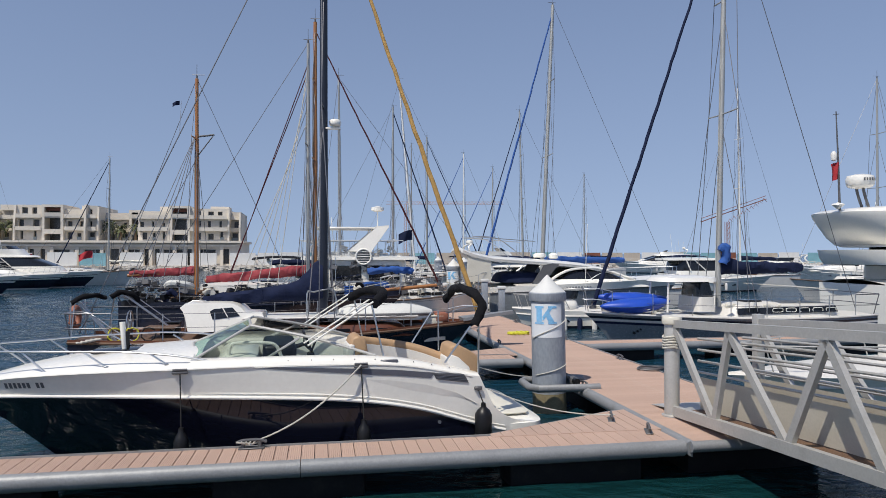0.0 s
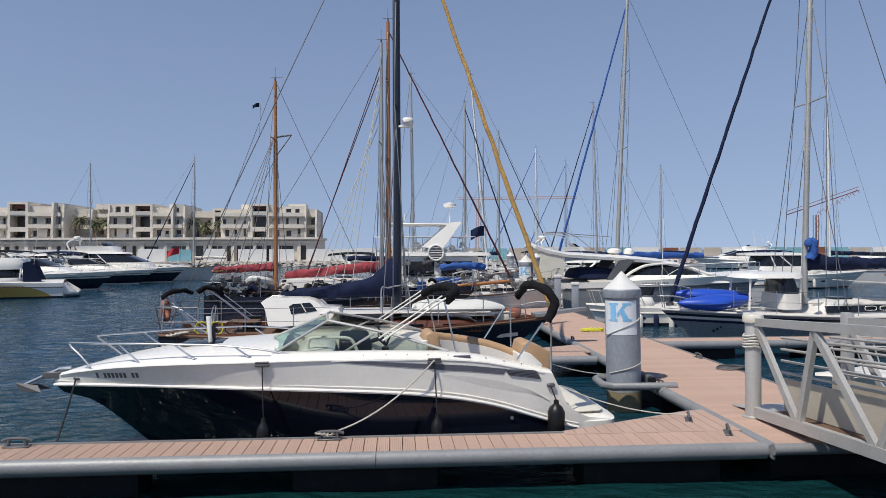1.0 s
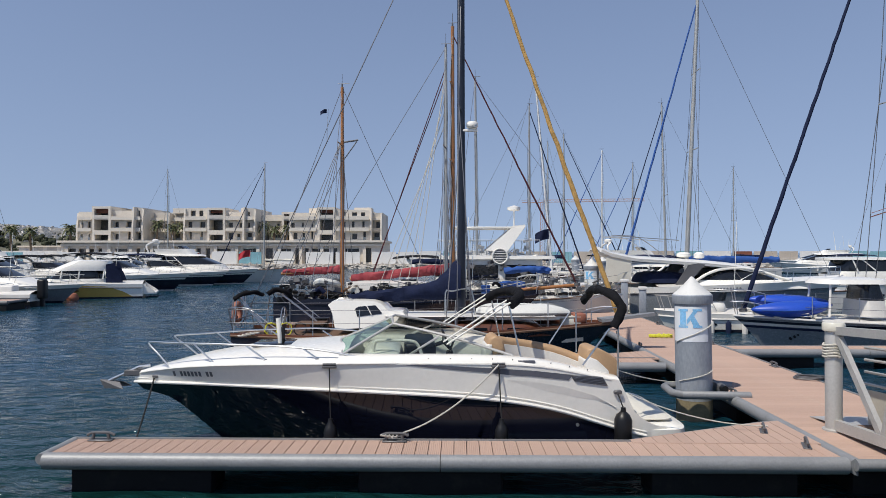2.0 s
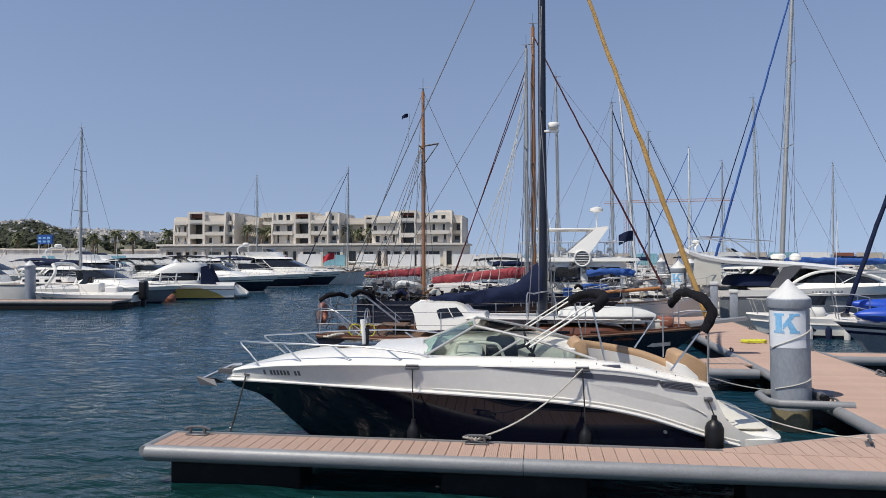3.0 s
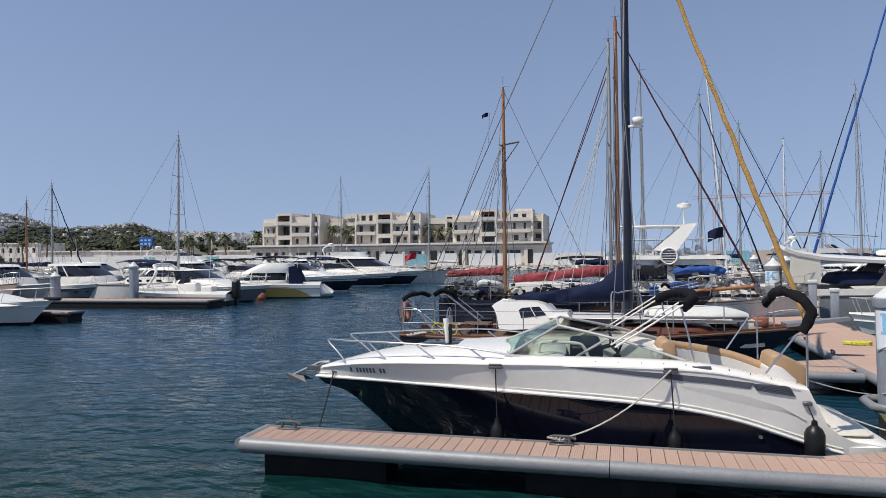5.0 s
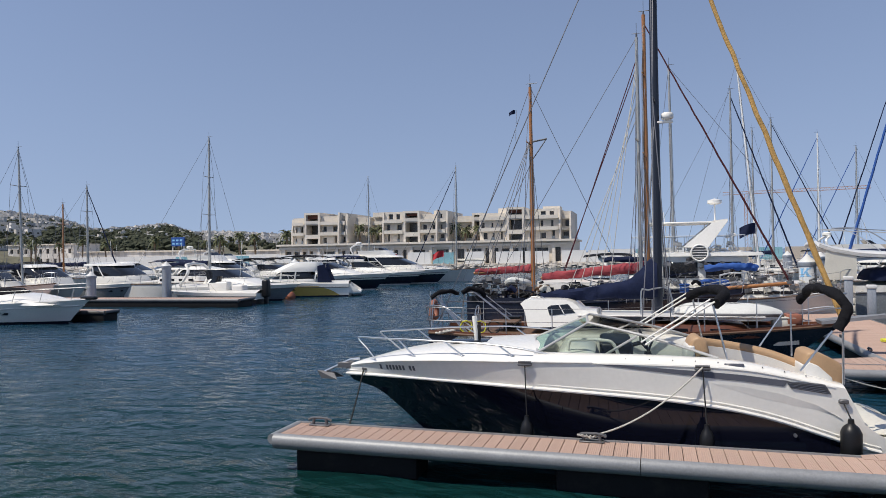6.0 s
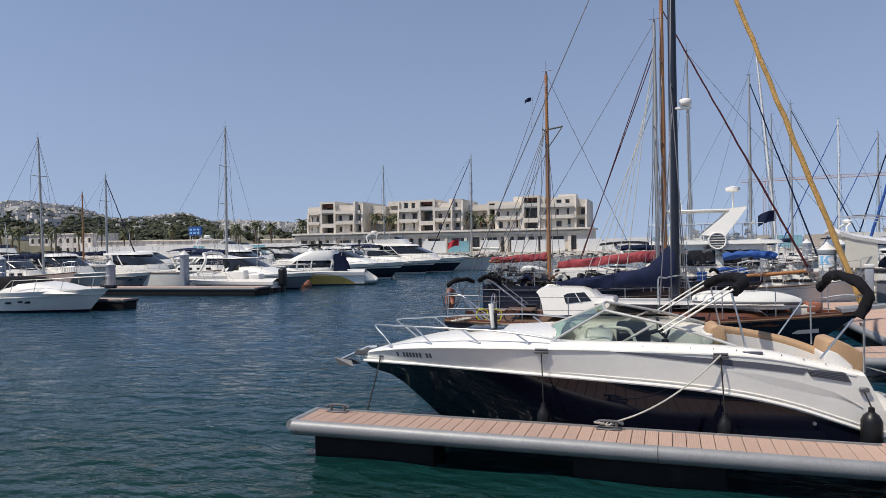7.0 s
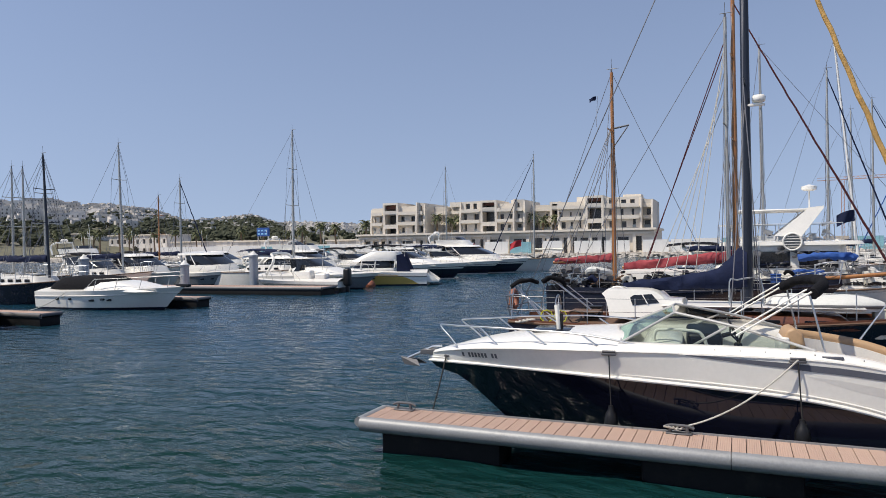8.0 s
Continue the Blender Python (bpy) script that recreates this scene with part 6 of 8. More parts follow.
def clutter(t, x0, x1, y0, y1, z0, z1, count, material, seed, label, lines=0):
    """Heaped small gear: boxes, rolls and loose line ends."""
    rg = random.Random(seed)
    b = B()
    for k in range(count):
        x, y, z = rg.uniform(x0, x1), rg.uniform(y0, y1), z0 + (z1 - z0) * rg.random() ** 1.6
        w = rg.uniform(0.05, 0.16)
        m = pose(x, y, z, rg.uniform(-20, 20), rg.uniform(-20, 20), rg.uniform(0, 180))
        if k % 3 == 0:
            tube(b, [m @ Vector((-w * 1.4, 0, 0)), m @ Vector((w * 1.4, 0, 0.02))], w * 0.4, 7)
        else:
            box(b, -w, w, -w * 0.6, w * 0.6, -w * 0.5, w * 0.5, m)
    for k in range(lines):
        a = Vector((rg.uniform(x0, x1), rg.uniform(y0, y1), z0))
        c = a + Vector((rg.uniform(-0.6, 0.6), rg.uniform(-0.3, 0.3), rg.uniform(0.05, 0.55 * (z1 - z0))))
        tube(b, sag(a, c, rg.uniform(0.0, 0.12), 5), rg.uniform(0.008, 0.02), 5)
    tagged(part("deck_clutter", b, material, t), label, kind="stuff")


clutter(ketch, 0.3, 2.4, -1.1, 0.9, 1.05, 1.75, 46, M_LEAD, 5, "dark heaped gear in the cockpit", 26)
clutter(ketch, 0.3, 5.4, -1.2, -0.6, 1.15, 1.65, 50, M_BLACK, 6, "black gear and lashings along the rail", 30)
clutter(ketch, 1.2, 5.2, -1.15, 0.3, 1.15, 1.60, 26, M_TEAK, 7, "weathered wooden gear on deck", 8)
b = B()
tube(b, curve([(1.3, -0.5, 1.6), (1.5, -0.7, 1.72), (1.9, -0.6, 1.66), (2.0, -0.3, 1.6)], 5), 0.11, 8)
part("sail_bag", b, M_RUBW, ketch)

# grey yacht on the other side of the walkway, kayaks on the foredeck
RM = pose(12.3, 20.6, 0, 0, 0, 190.0)
grey_y, RP, rsh = yacht("sailing_yacht", RM, 8.5, 1.45, "grey-hulled sailing yacht with white deck and coachroof", M_GREYHULL, M_GEL2, 0.80, 0.98, cabin=(0.12, 0.55), cab_h=0.32, cabm=M_GEL2, stripe=M_NAVY2, toe=M_GEL2)
part("white_band", hull_band(RP, lambda s: 0.845, lambda s: 0.893, 28, 1, off=0.007), M_GEL2, grey_y, "white band below the sheer stripe")
part("blue_band", hull_band(RP, lambda s: 0.79, lambda s: 0.835, 28, 1, off=0.007), M_NAVYCLOTH, grey_y, "blue band along the hull")
rigging(grey_y, 4.45, 0, 1.1, 12.3, 0.085, M_MASTALU, fore=(8.25, 0, 1.15), aft=(-0.05, 0, 1.0), beam=1.35, furl=M_NAVYCLOTH, furl_r=0.06, taper=0.8, rake=-0.30, wire=0.008)
boom(grey_y, 1.75, 4.40, 0.0, 2.20, 2.20, M_NAVYCLOTH, 0.12, 0.20, M_MASTALU, 0.20)
bundle(grey_y, [(4.35, 0.12, 2.35), (4.25, 0.15, 2.6), (4.3, 0.12, 2.85), (4.4, 0.10, 2.7)], 0.12, "blue_sail_bag", M_BLUE)
b = B()
for x0, x1 in ((4.90, 4.86), (6.30, 6.25)):
    for sd in (-1, 1):
        tube(b, [(x0, sd * 0.55, 1.0), (x1, sd * 0.52, 1.9)], 0.03, 6)
part("shelter_post", b, M_GEL, grey_y)
b = B()
shell(b, (4.75, 6.45, 0.72, 1.84), (4.75, 6.35, 0.68, 1.95), cap=True, nk=2)
part("shelter_roof", b, M_GEL, grey_y, "white canopy roof amidships")
b = B()
shell(b, (4.80, 5.45, 0.62, 1.0), (4.85, 5.40, 0.60, 1.42), nk=3)
part("shelter_side", b, M_GEL2, grey_y, "white shelter side")
b = B()
shell(b, (4.85, 5.36, 0.57, 1.42), (4.98, 5.30, 0.52, 1.84), nk=3)
part("shelter_screen", b, M_SMOKE, grey_y, "dark curved shelter window")
for x, y, z, ln, tl_ in ((7.15, 0.35, 1.18, 2.1, -4), (6.9, -0.35, 1.30, 2.2, 3)):
    b = B()

    def ky(a, c):
        s = a * 2 - 1
        k = (1 - abs(s) ** 2.2)
        th = c * math.tau
        return Vector((x + s * ln / 2, y + 0.36 * k * math.cos(th), z + 0.05 * s * tl_ * 0.3 + (0.17 + 0.05 * k) * k ** 0.6 * math.sin(th) + 0.06 * s * s))
    grid(b, ky, 22, 14, closed=True)
    bmesh.ops.remove_doubles(b, verts=b.verts, dist=0.002)
    kk = part("kayak", b, M_KAYAK, grey_y, "bright blue plastic kayak lying on deck")
    b = B()
    tube(b, [ky(i / 14 * 0.8 + 0.1, 0.0) + Vector((0, 0.01, 0)) for i in range(15)], 0.012, 5)
    part("rim", b, M_BLUE, kk)
b = B()
vs = [b.verts.new(q) for q in ((1.2, -0.8, 1.62), (3.1, -0.8, 1.74), (3.1, 0.8, 1.74), (1.2, 0.8, 1.60))]
b.faces.new(vs)
solid(b, 0.02)
part("cockpit_awning", b, M_CREAM, grey_y, "cream cockpit awning")
for k in range(8):
    b = B()
    tube(b, [(4.7 + 0.3 * k, RP(0.6, 1, 1).y + 0.02, 0.62), (4.72 + 0.3 * k, RP(0.6, 1, 1).y + 0.02, 0.70)], 0.03, 6)
    if k % 4:
        b.free()
        continue
    part("fender", b, M_BLACK, grey_y)

for sd in (-1, 1):
    b = B()
    grid(b, lambda a, c: Vector((1.25 + 3.1 * a, sd * (0.86 - 0.10 * c), 0.98 + 0.17 * c - 0.05 * a)), 8, 1)
    solid(b, 0.012)
    bandp = part("cabin_window_band", b, M_SMOKE, grey_y, "long dark coachroof window band")
    for k in range(5):
        b = B()
        x0 = 1.45 + 0.42 * k
        ring = [Vector((x0 + 0.16 * math.copysign(abs(math.cos(i * math.tau / 16)) ** 0.5, math.cos(i * math.tau / 16)), sd * 0.835, 1.04 + 0.055 * math.copysign(abs(math.sin(i * math.tau / 16)) ** 0.5, math.sin(i * math.tau / 16)))) for i in range(17)]
        tube(b, ring, 0.010, 5)
        part("port_frame", b, M_GEL, bandp)
random.seed(77)
b = B()
for k in range(46):
    x, y = 2.9 + 5.0 * random.random(), random.uniform(-1.0, 1.0) * (0.9 if k % 2 else 0.6)
    if 4.7 < x < 6.4 and abs(y) < 0.75:
        continue
    w, hh = 0.04 + 0.10 * random.random(), 0.03 + 0.07 * random.random()
    zb_ = 0.98 if x > 4.9 else 1.12
    rbox(b, x, x + w * 1.6, y, y + w, zb_, zb_ + hh, 0.015, 1)
tagged(part("deck_gear", b, M_CREAM, grey_y), "small pale deck gear and fittings", kind="stuff")
b = B()
for k in range(12):
    x, y = 5.0 + 3.0 * random.random(), random.uniform(-0.9, 0.9)
    tube(b, [(x + 0.12 * math.cos(i) * (1 + 0.1 * i), y + 0.12 * math.sin(i), 1.02 + 0.01 * i) for i in range(9)], 0.012, 5)
tagged(part("rope_coils", b, M_ROPE, grey_y), "loose ropes on deck", kind="stuff")
# boats farther along the walkway
def sport_yacht(m):
    """A long hardtop motor yacht: grey hull, white topsides, one dark sweep of side glass and a roof that rises aft."""
    t = thing("motor_yacht", m, "white hardtop motor yacht with dark side glass and grey hull", "motorboat", "moored boats")
    L = 8.6
    sh = lambda s: 1.36 + 0.32 * s ** 1.3
    P = hull_shape(L, 1.5, sh, keel=-0.4, rake=0.16, transom=0.92, full=2.4)
    wl = lambda s: (1.12 + 0.16 * s + 0.4) / (sh(s) + 0.4)
    part("hull", hull_band(P, lambda s: 0.0, wl, 26, 6, transom=True), M_GREYHULL, t, "grey lower hull")
    part("topside", hull_band(P, wl, lambda s: 1.0, 26, 3, transom=True), M_GEL, t)
    part("deck", deck_sheet(P, 0.12, 1.0, lambda s: 0.10, 18, 8), M_GEL, t)
    for sd in (-1, 1):
        b = B()
        tube(b, [P(i / 24, wl(i / 24), sd) + Vector((0, sd * 0.01, 0)) for i in range(25)], 0.025, 6)
        part("rub_rail", b, M_LEAD, t)
    b = B()
    shell(b, (1.4, 7.0, 1.22, 1.30), (2.4, 6.1, 1.08, 1.62), nk=4, bulge=0.05)
    part("cabin", b, M_GEL, t)
    b = B()
    shell(b, (2.75, 5.95, 1.06, 1.56), (3.2, 4.7, 0.86, 2.02), nk=5, bulge=0.07, power=0.55)
    part("side_glass", b, M_SMOKE, t, "dark tinted sweep of side glass")
    for sd in (-1, 1):
        b = B()
        tube(b, curve([(2.45, sd * 1.12, 1.55), (2.85, sd * 1.06, 1.80), (3.4, sd * 0.99, 2.0), (4.2, sd * 0.95, 2.06), (4.9, sd * 0.93, 1.96), (5.6, sd * 0.98, 1.72), (6.1, sd * 1.0, 1.58)], 5), 0.055, 8)
        part("glass_surround", b, M_GEL, t)
        b = B()
        tube(b, [(3.9, sd * 0.99, 2.03), (4.25, sd * 1.1, 1.58)], 0.016, 6)
        part("glass_bar", b, M_LEAD, t)
        b = B()
        vs = [b.verts.new((x, sd * 1.12, z)) for x, z in ((1.75, 1.45), (2.15, 1.45), (2.85, 2.20), (2.30, 2.28))]
        b.faces.new(vs)
        solid(b, 0.06)
        part("roof_pillar", b, M_LEAD, t, "grey raked roof pillar")
    ztop = lambda x: float(np.interp(x, [-1.0, -0.6, 0.2, 1.5, 3.0, 4.0, 4.7, 5.2], [2.88, 2.72, 2.55, 2.46, 2.36, 2.26, 2.12, 1.95]))
    b = B()

    def roof(a, c):
        x = -1.0 + 6.2 * a
        k = 2 * c - 1
        w = 1.22 * (1 - 0.30 * a ** 2.5)
        return Vector((x, w * k, ztop(x) - 0.12 * abs(k) ** 3))
    grid(b, roof, 30, 12)
    solid(b, 0.11)
    part("hardtop", b, M_GEL, t, "white hardtop roof rising towards the stern")
    b = B()
    lathe(b, [(0.18, 2.45), (0.26, 2.49), (0.26, 2.60), (0.15, 2.66), (0, 2.66)], 16, (2.4, 0, 0))
    part("radar_dome", b, M_GEL, t)
    b = B()
    lathe(b, [(0.10, 2.40), (0.20, 2.44), (0.20, 2.58), (0.1, 2.66), (0, 2.67)], 14, (3.1, 0.3, 0))
    part("satellite_dome", b, M_GEL, t)
    for sd in (-1, 1):
        b = B()
        tube(b, curve([(1.4, sd * 1.0, 2.48), (0.4, sd * 1.0, 3.20), (-0.6, sd * 1.0, 3.28)], 4), 0.016, 6)
        tube(b, [(1.9, sd * 1.0, 3.10), (-0.6, sd * 1.0, 3.28)], 0.016, 6)
        part("bimini_frame", b, M_STEEL, t)
    b = B()
    vs = [b.verts.new(q) for q in ((-0.9, -1.15, 1.55), (0.1, -1.15, 1.55), (0.1, -1.15, 2.45), (-0.8, -1.15, 2.60))]
    b.faces.new(vs)
    solid(b, 0.02)
    part("cockpit_awning", b, M_CREAM, t, "cream canvas cockpit screen")
    b = B()
    shell(b, (0.5, 2.4, 0.95, 1.50), (0.7, 2.2, 0.8, 1.86), cap=True, bulge=0.05)
    part("tender_cover", b, M_NAVYCLOTH, t, "dark blue canvas cover")
    b = B()
    rbox(b, -0.75, 0.02, -1.3, 1.3, 0.32, 0.44, 0.05, 2)
    part("swim_platform", b, M_GEL, t)
    for k in range(3):
        b = B()
        rbox(b, -0.30 + 0.16 * k, 0.10 + 0.16 * k, -1.2, -0.4, 0.50 + 0.24 * k, 0.70 + 0.24 * k, 0.04, 2)
        part("stern_step", b, M_GEL, t)
    for sd in (-1, 1):
        top = []
        for i in range(7):
            e = P(0.45 + 0.52 * i / 6, 1, sd)
            top.append(Vector((e.x, e.y * 0.94, e.z + (0.06 if i == 0 else 0.42))))
            if i:
                b = B()
                tube(b, [top[-1], Vector((e.x - 0.08, e.y * 0.95, e.z))], 0.012, 5)
                part("rail_leg", b, M_STEEL, t)
        b = B()
        tube(b, curve(top, 3), 0.014, 6)
        part("bow_rail", b, M_STEEL, t)
        for k in range(9):
            e = P(0.36 + 0.014 * k, 0.5 * (1 + wl(0.4)), sd)
            b = B()
            rbox(b, e.x - 0.035, e.x + 0.035, e.y + sd * 0.004 - 0.006, e.y + sd * 0.004 + 0.006, e.z - 0.035, e.z + 0.035, 0.003, 1)
            part("name_bar", b, M_RAIL, t)
    return t


sport_yacht(pose(1.55, 27.5, 0, 0, 0, 10))
by, _, _ = yacht("sailing_yacht", pose(11.5, 34.4, 0, 0, 0, 190), 10.0, 1.5, "white sailing yacht with a blue furled foresail", M_GEL2, M_GEL2)
rigging(by, 6.84, 0, 1.3, 13.4, 0.10, M_MASTALU, fore=(9.9, 0, 1.4), aft=(0, 0, 1.1), beam=1.4, furl=M_BLUE, furl_r=0.06, taper=0.8, rake=-0.58)
boom(by, 2.6, 6.74, 0, 2.3, 2.3, M_BLUE, 0.12, 0.18)
nb = cruiser("motorboat", pose(11.9, 12.85, 0, 0, 0, 190), 7.2, 1.25, "white motorboat moored beside the gangway", M_GEL, "open", sheer0=0.66, sheer1=0.58)
lifebuoy(nb, (2.6, -0.6, 1.20), 0.22, 1)
vb = cruiser("motor_yacht", pose(15.3, 25.75, 0, 0, 0, 10), 11.0, 1.9, "large white flybridge motor yacht with radar", M_GEL, "flybridge", sheer0=1.5, sheer1=1.9)


fb = side_profile("flybridge", [(-0.98, 4.12), (-0.7, 4.22), (-0.1, 4.30), (4.4, 4.36), (4.4, 2.86), (0.6, 2.88), (0.15, 2.95), (-0.30, 3.22), (-0.72, 3.70), (-0.94, 3.98)], 1.78, M_GEL, vb, "white flybridge moulding curving up to the stern")
# no recess is cut: a proud duller-white panel carries its shade as colour
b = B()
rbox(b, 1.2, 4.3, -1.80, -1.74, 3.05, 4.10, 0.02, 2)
part("flybridge_recess", b, M_GEL2, fb, "duller white panel painted as a shaded recess in the flybridge side")
side_profile("deck_overhang", [(-0.72, 2.74), (4.3, 2.80), (4.3, 2.22), (-0.45, 2.20), (-0.62, 2.40)], 1.76, M_GEL, vb, "pale grey deck overhang")
for k in range(10):
    b = B()
    box(b, 1.0 + 0.19 * k + (0.12 if k > 6 else 0), 1.0 + 0.19 * k + 0.12 + (0.12 if k > 6 else 0), -1.775, -1.762, 2.42, 2.54)
    part("name_bar", b, M_LEAD, vb, "dark plain bar", smooth=False)
for q0, q1 in (((0.05, 3.05), (0.05, 3.98)), ((1.1, 3.05), (1.1, 3.98)), ((2.2, 3.05), (2.2, 3.98)), ((0.05, 3.98), (4.0, 4.0)), ((0.05, 3.5), (4.0, 3.52))):
    b = B()
    tube(b, [(q0[0], -1.86, q0[1]), (q1[0], -1.86, q1[1])], 0.02, 6)
    part("side_rail", b, M_LEAD, vb)
b = B()
lathe(b, [(0.16, 5.02), (0.40, 5.08), (0.46, 5.16), (0.49, 5.36), (0.44, 5.50), (0.2, 5.56), (0, 5.57)], 24, (0.12, -0.3, 0))
rd = part("radar_dome", b, M_GEL, vb, "white radar dome")
for k in range(6):
    b = B()
    a0 = radians(-118 + 11 * k)
    grid(b, lambda a, c: Vector((0.12 + 0.497 * math.cos(a0 + 0.12 * a), -0.3 + 0.497 * math.sin(a0 + 0.12 * a), 5.30 + 0.10 * c)), 2, 1)
    part("name_bar", b, M_LEAD, rd, smooth=False)
b = B()
for dy in (-0.16, 0.16):
    tube(b, curve([(0.35, -0.3 + dy, 4.30), (0.18, -0.3 + dy, 4.75), (0.10, -0.3 + dy, 5.06)], 4), 0.05, 8)
part("radar_bracket", b, M_LEAD, vb)
b = B()
tube(b, [(-0.78, -0.35, 4.22), (-0.84, -0.35, 6.1), (-0.92, -0.35, 7.85)], 0.045, 8, 0.02)
tube(b, [(-1.05, -0.35, 7.72), (-0.78, -0.35, 7.76)], 0.012, 5)
part("antenna_mast", b, M_LEAD, vb, "slim grey antenna mast")
b = B()
lathe(b, [(0.0, 4.24), (0.06, 4.26), (0.22, 4.40), (0.20, 4.44), (0.05, 4.48), (0, 4.50)], 14, (-0.98, -0.5, 0))
part("deck_light", b, M_GEL, vb)
b = B()
lathe(b, [(0.03, 6.02), (0.10, 6.06), (0.11, 6.28), (0.06, 6.36), (0.03, 6.38)], 12, (-1.02, -0.35, 0))
part("all_round_light", b, M_GEL2, vb)
b = B()
grid(b, lambda a, c: Vector((-0.80 - 0.38 * a * (0.75 + 0.25 * c), -0.36 + 0.05 * math.sin(a * 9 + c * 3), 6.0 - 0.62 * (1 - c) - 0.10 * a)), 12, 8)
solid(b, 0.006)
part("flag", b, M_FLAG, vb, "red flag hanging from the mast")
tw = cruiser("trawler_yacht", pose(-6.0, 29.0, 0, 0, 0, 10), 7.5, 1.5, "white trawler yacht with a raked radar wing", M_GEL, "trawler", sheer0=1.1, sheer1=1.35)
b = B()
for sd in (-1, 1):
    vs = [b.verts.new(q) for q in ((1.95, sd * 1.25, 2.72), (2.85, sd * 1.25, 2.66), (3.62, sd * 1.05, 3.72), (3.05, sd * 1.05, 3.66))]
    b.faces.new(vs)
vs = [b.verts.new(q) for q in ((3.05, -1.1, 3.66), (3.62, -1.1, 3.72), (3.62, 1.1, 3.72), (3.05, 1.1, 3.66))]
b.faces.new(vs)
solid(b, 0.09)
part("radar_wing", b, M_GEL, tw, "white raked radar wing")
b = B()
tube(b, [(2.55, -1.33 - 0.02 * k, 2.5) for k in range(2)], 0.30, 20)
idc = part("intake_disc", b, M_LEAD, tw, "dark round louvred intake")
b = B()
tube(b, [(2.55 + 0.31 * math.cos(k * math.tau / 24), -1.37, 2.5 + 0.31 * math.sin(k * math.tau / 24)) for k in range(25)], 0.035, 8, cap=False)
part("ring", b, M_GEL, idc, "white ring")
for k in range(5):
    b = B()
    hw = math.sqrt(0.29 ** 2 - (0.10 * (k - 2)) ** 2)
    tube(b, [(2.55 - hw, -1.365, 2.5 + 0.10 * (k - 2)), (2.55 + hw, -1.365, 2.5 + 0.10 * (k - 2))], 0.018, 6)
    part("louvre", b, M_GEL2, idc)
b = B()
lathe(b, [(0.16, 4.45), (0.28, 4.5), (0.28, 4.62), (0, 4.7)], 14, (3.25, 0.2, 0))
tube(b, [(3.25, 0.2, 3.6), (3.25, 0.2, 4.5)], 0.03, 6)
part("radar_dome", b, M_GEL, tw)
b = B()
for y in (-0.9, 0.9):
    for x in (0.9, 2.9):
        tube(b, [(x, y, 2.5), (x, y, 3.65)], 0.025, 6)
rbox(b, 0.6, 3.2, -1.1, 1.1, 3.65, 3.73, 0.03, 1)
part("sun_roof", b, M_GEL, tw)
flag(tw, 4.9, 1.2, 3.25, 0.62, 0.45, 1.2, M_NAVYCLOTH, "dark blue ensign hanging from its staff")
bt, _, _ = yacht("sailing_yacht", pose(-3.4, 25.6, 0, 0, 0, 10), 5.2, 1.1, "small sailing boat under a blue tarpaulin", M_GEL2, M_GEL2, cab_h=0.3)
clutter(bt, 1.5, 4.9, -0.9, 0.9, 1.1, 1.7, 44, M_LEAD, 17, "heaped grey deck gear", 36)
clutter(bt, 1.5, 4.9, -0.9, 0.9, 1.1, 1.6, 20, M_CREAM, 18, "heaped pale deck gear", 10)
clutter(tw, 0.2, 4.6, -1.6, -0.9, 1.25, 2.3, 40, M_LEAD, 15, "grey fittings along the side deck", 34)
clutter(tw, 0.4, 4.4, -1.0, 1.0, 2.45, 3.3, 26, M_GEL2, 16, "pale gear on the boat deck", 22)
for k in range(5):
    b = B()
    x = 0.3 + 0.28 * k
    tube(b, [(x, -1.56, 1.2), (x, -1.5, 2.5)], 0.016, 6)
    part("ladder_tube", b, M_STEEL, tw)
bundle(bt, [(0.6, 0, 1.95), (1.2, 0, 2.02), (1.8, 0, 2.02), (2.3, 0, 1.95)], 0.12, "tarpaulin", M_BLUE)
bundle(bt, [(0.4, -0.6, 1.45), (0.8, -0.7, 1.5), (1.3, -0.6, 1.45)], 0.12, "tarpaulin", M_BLUE)
sb = cruiser("motorboat", pose(5.6, 24.9, 0, 0, 0, 190), 3.2, 0.8, "small white motorboat behind the pile", M_GEL, "express", sheer0=0.6, sheer1=0.7, scale_top=0.7, arch=False)

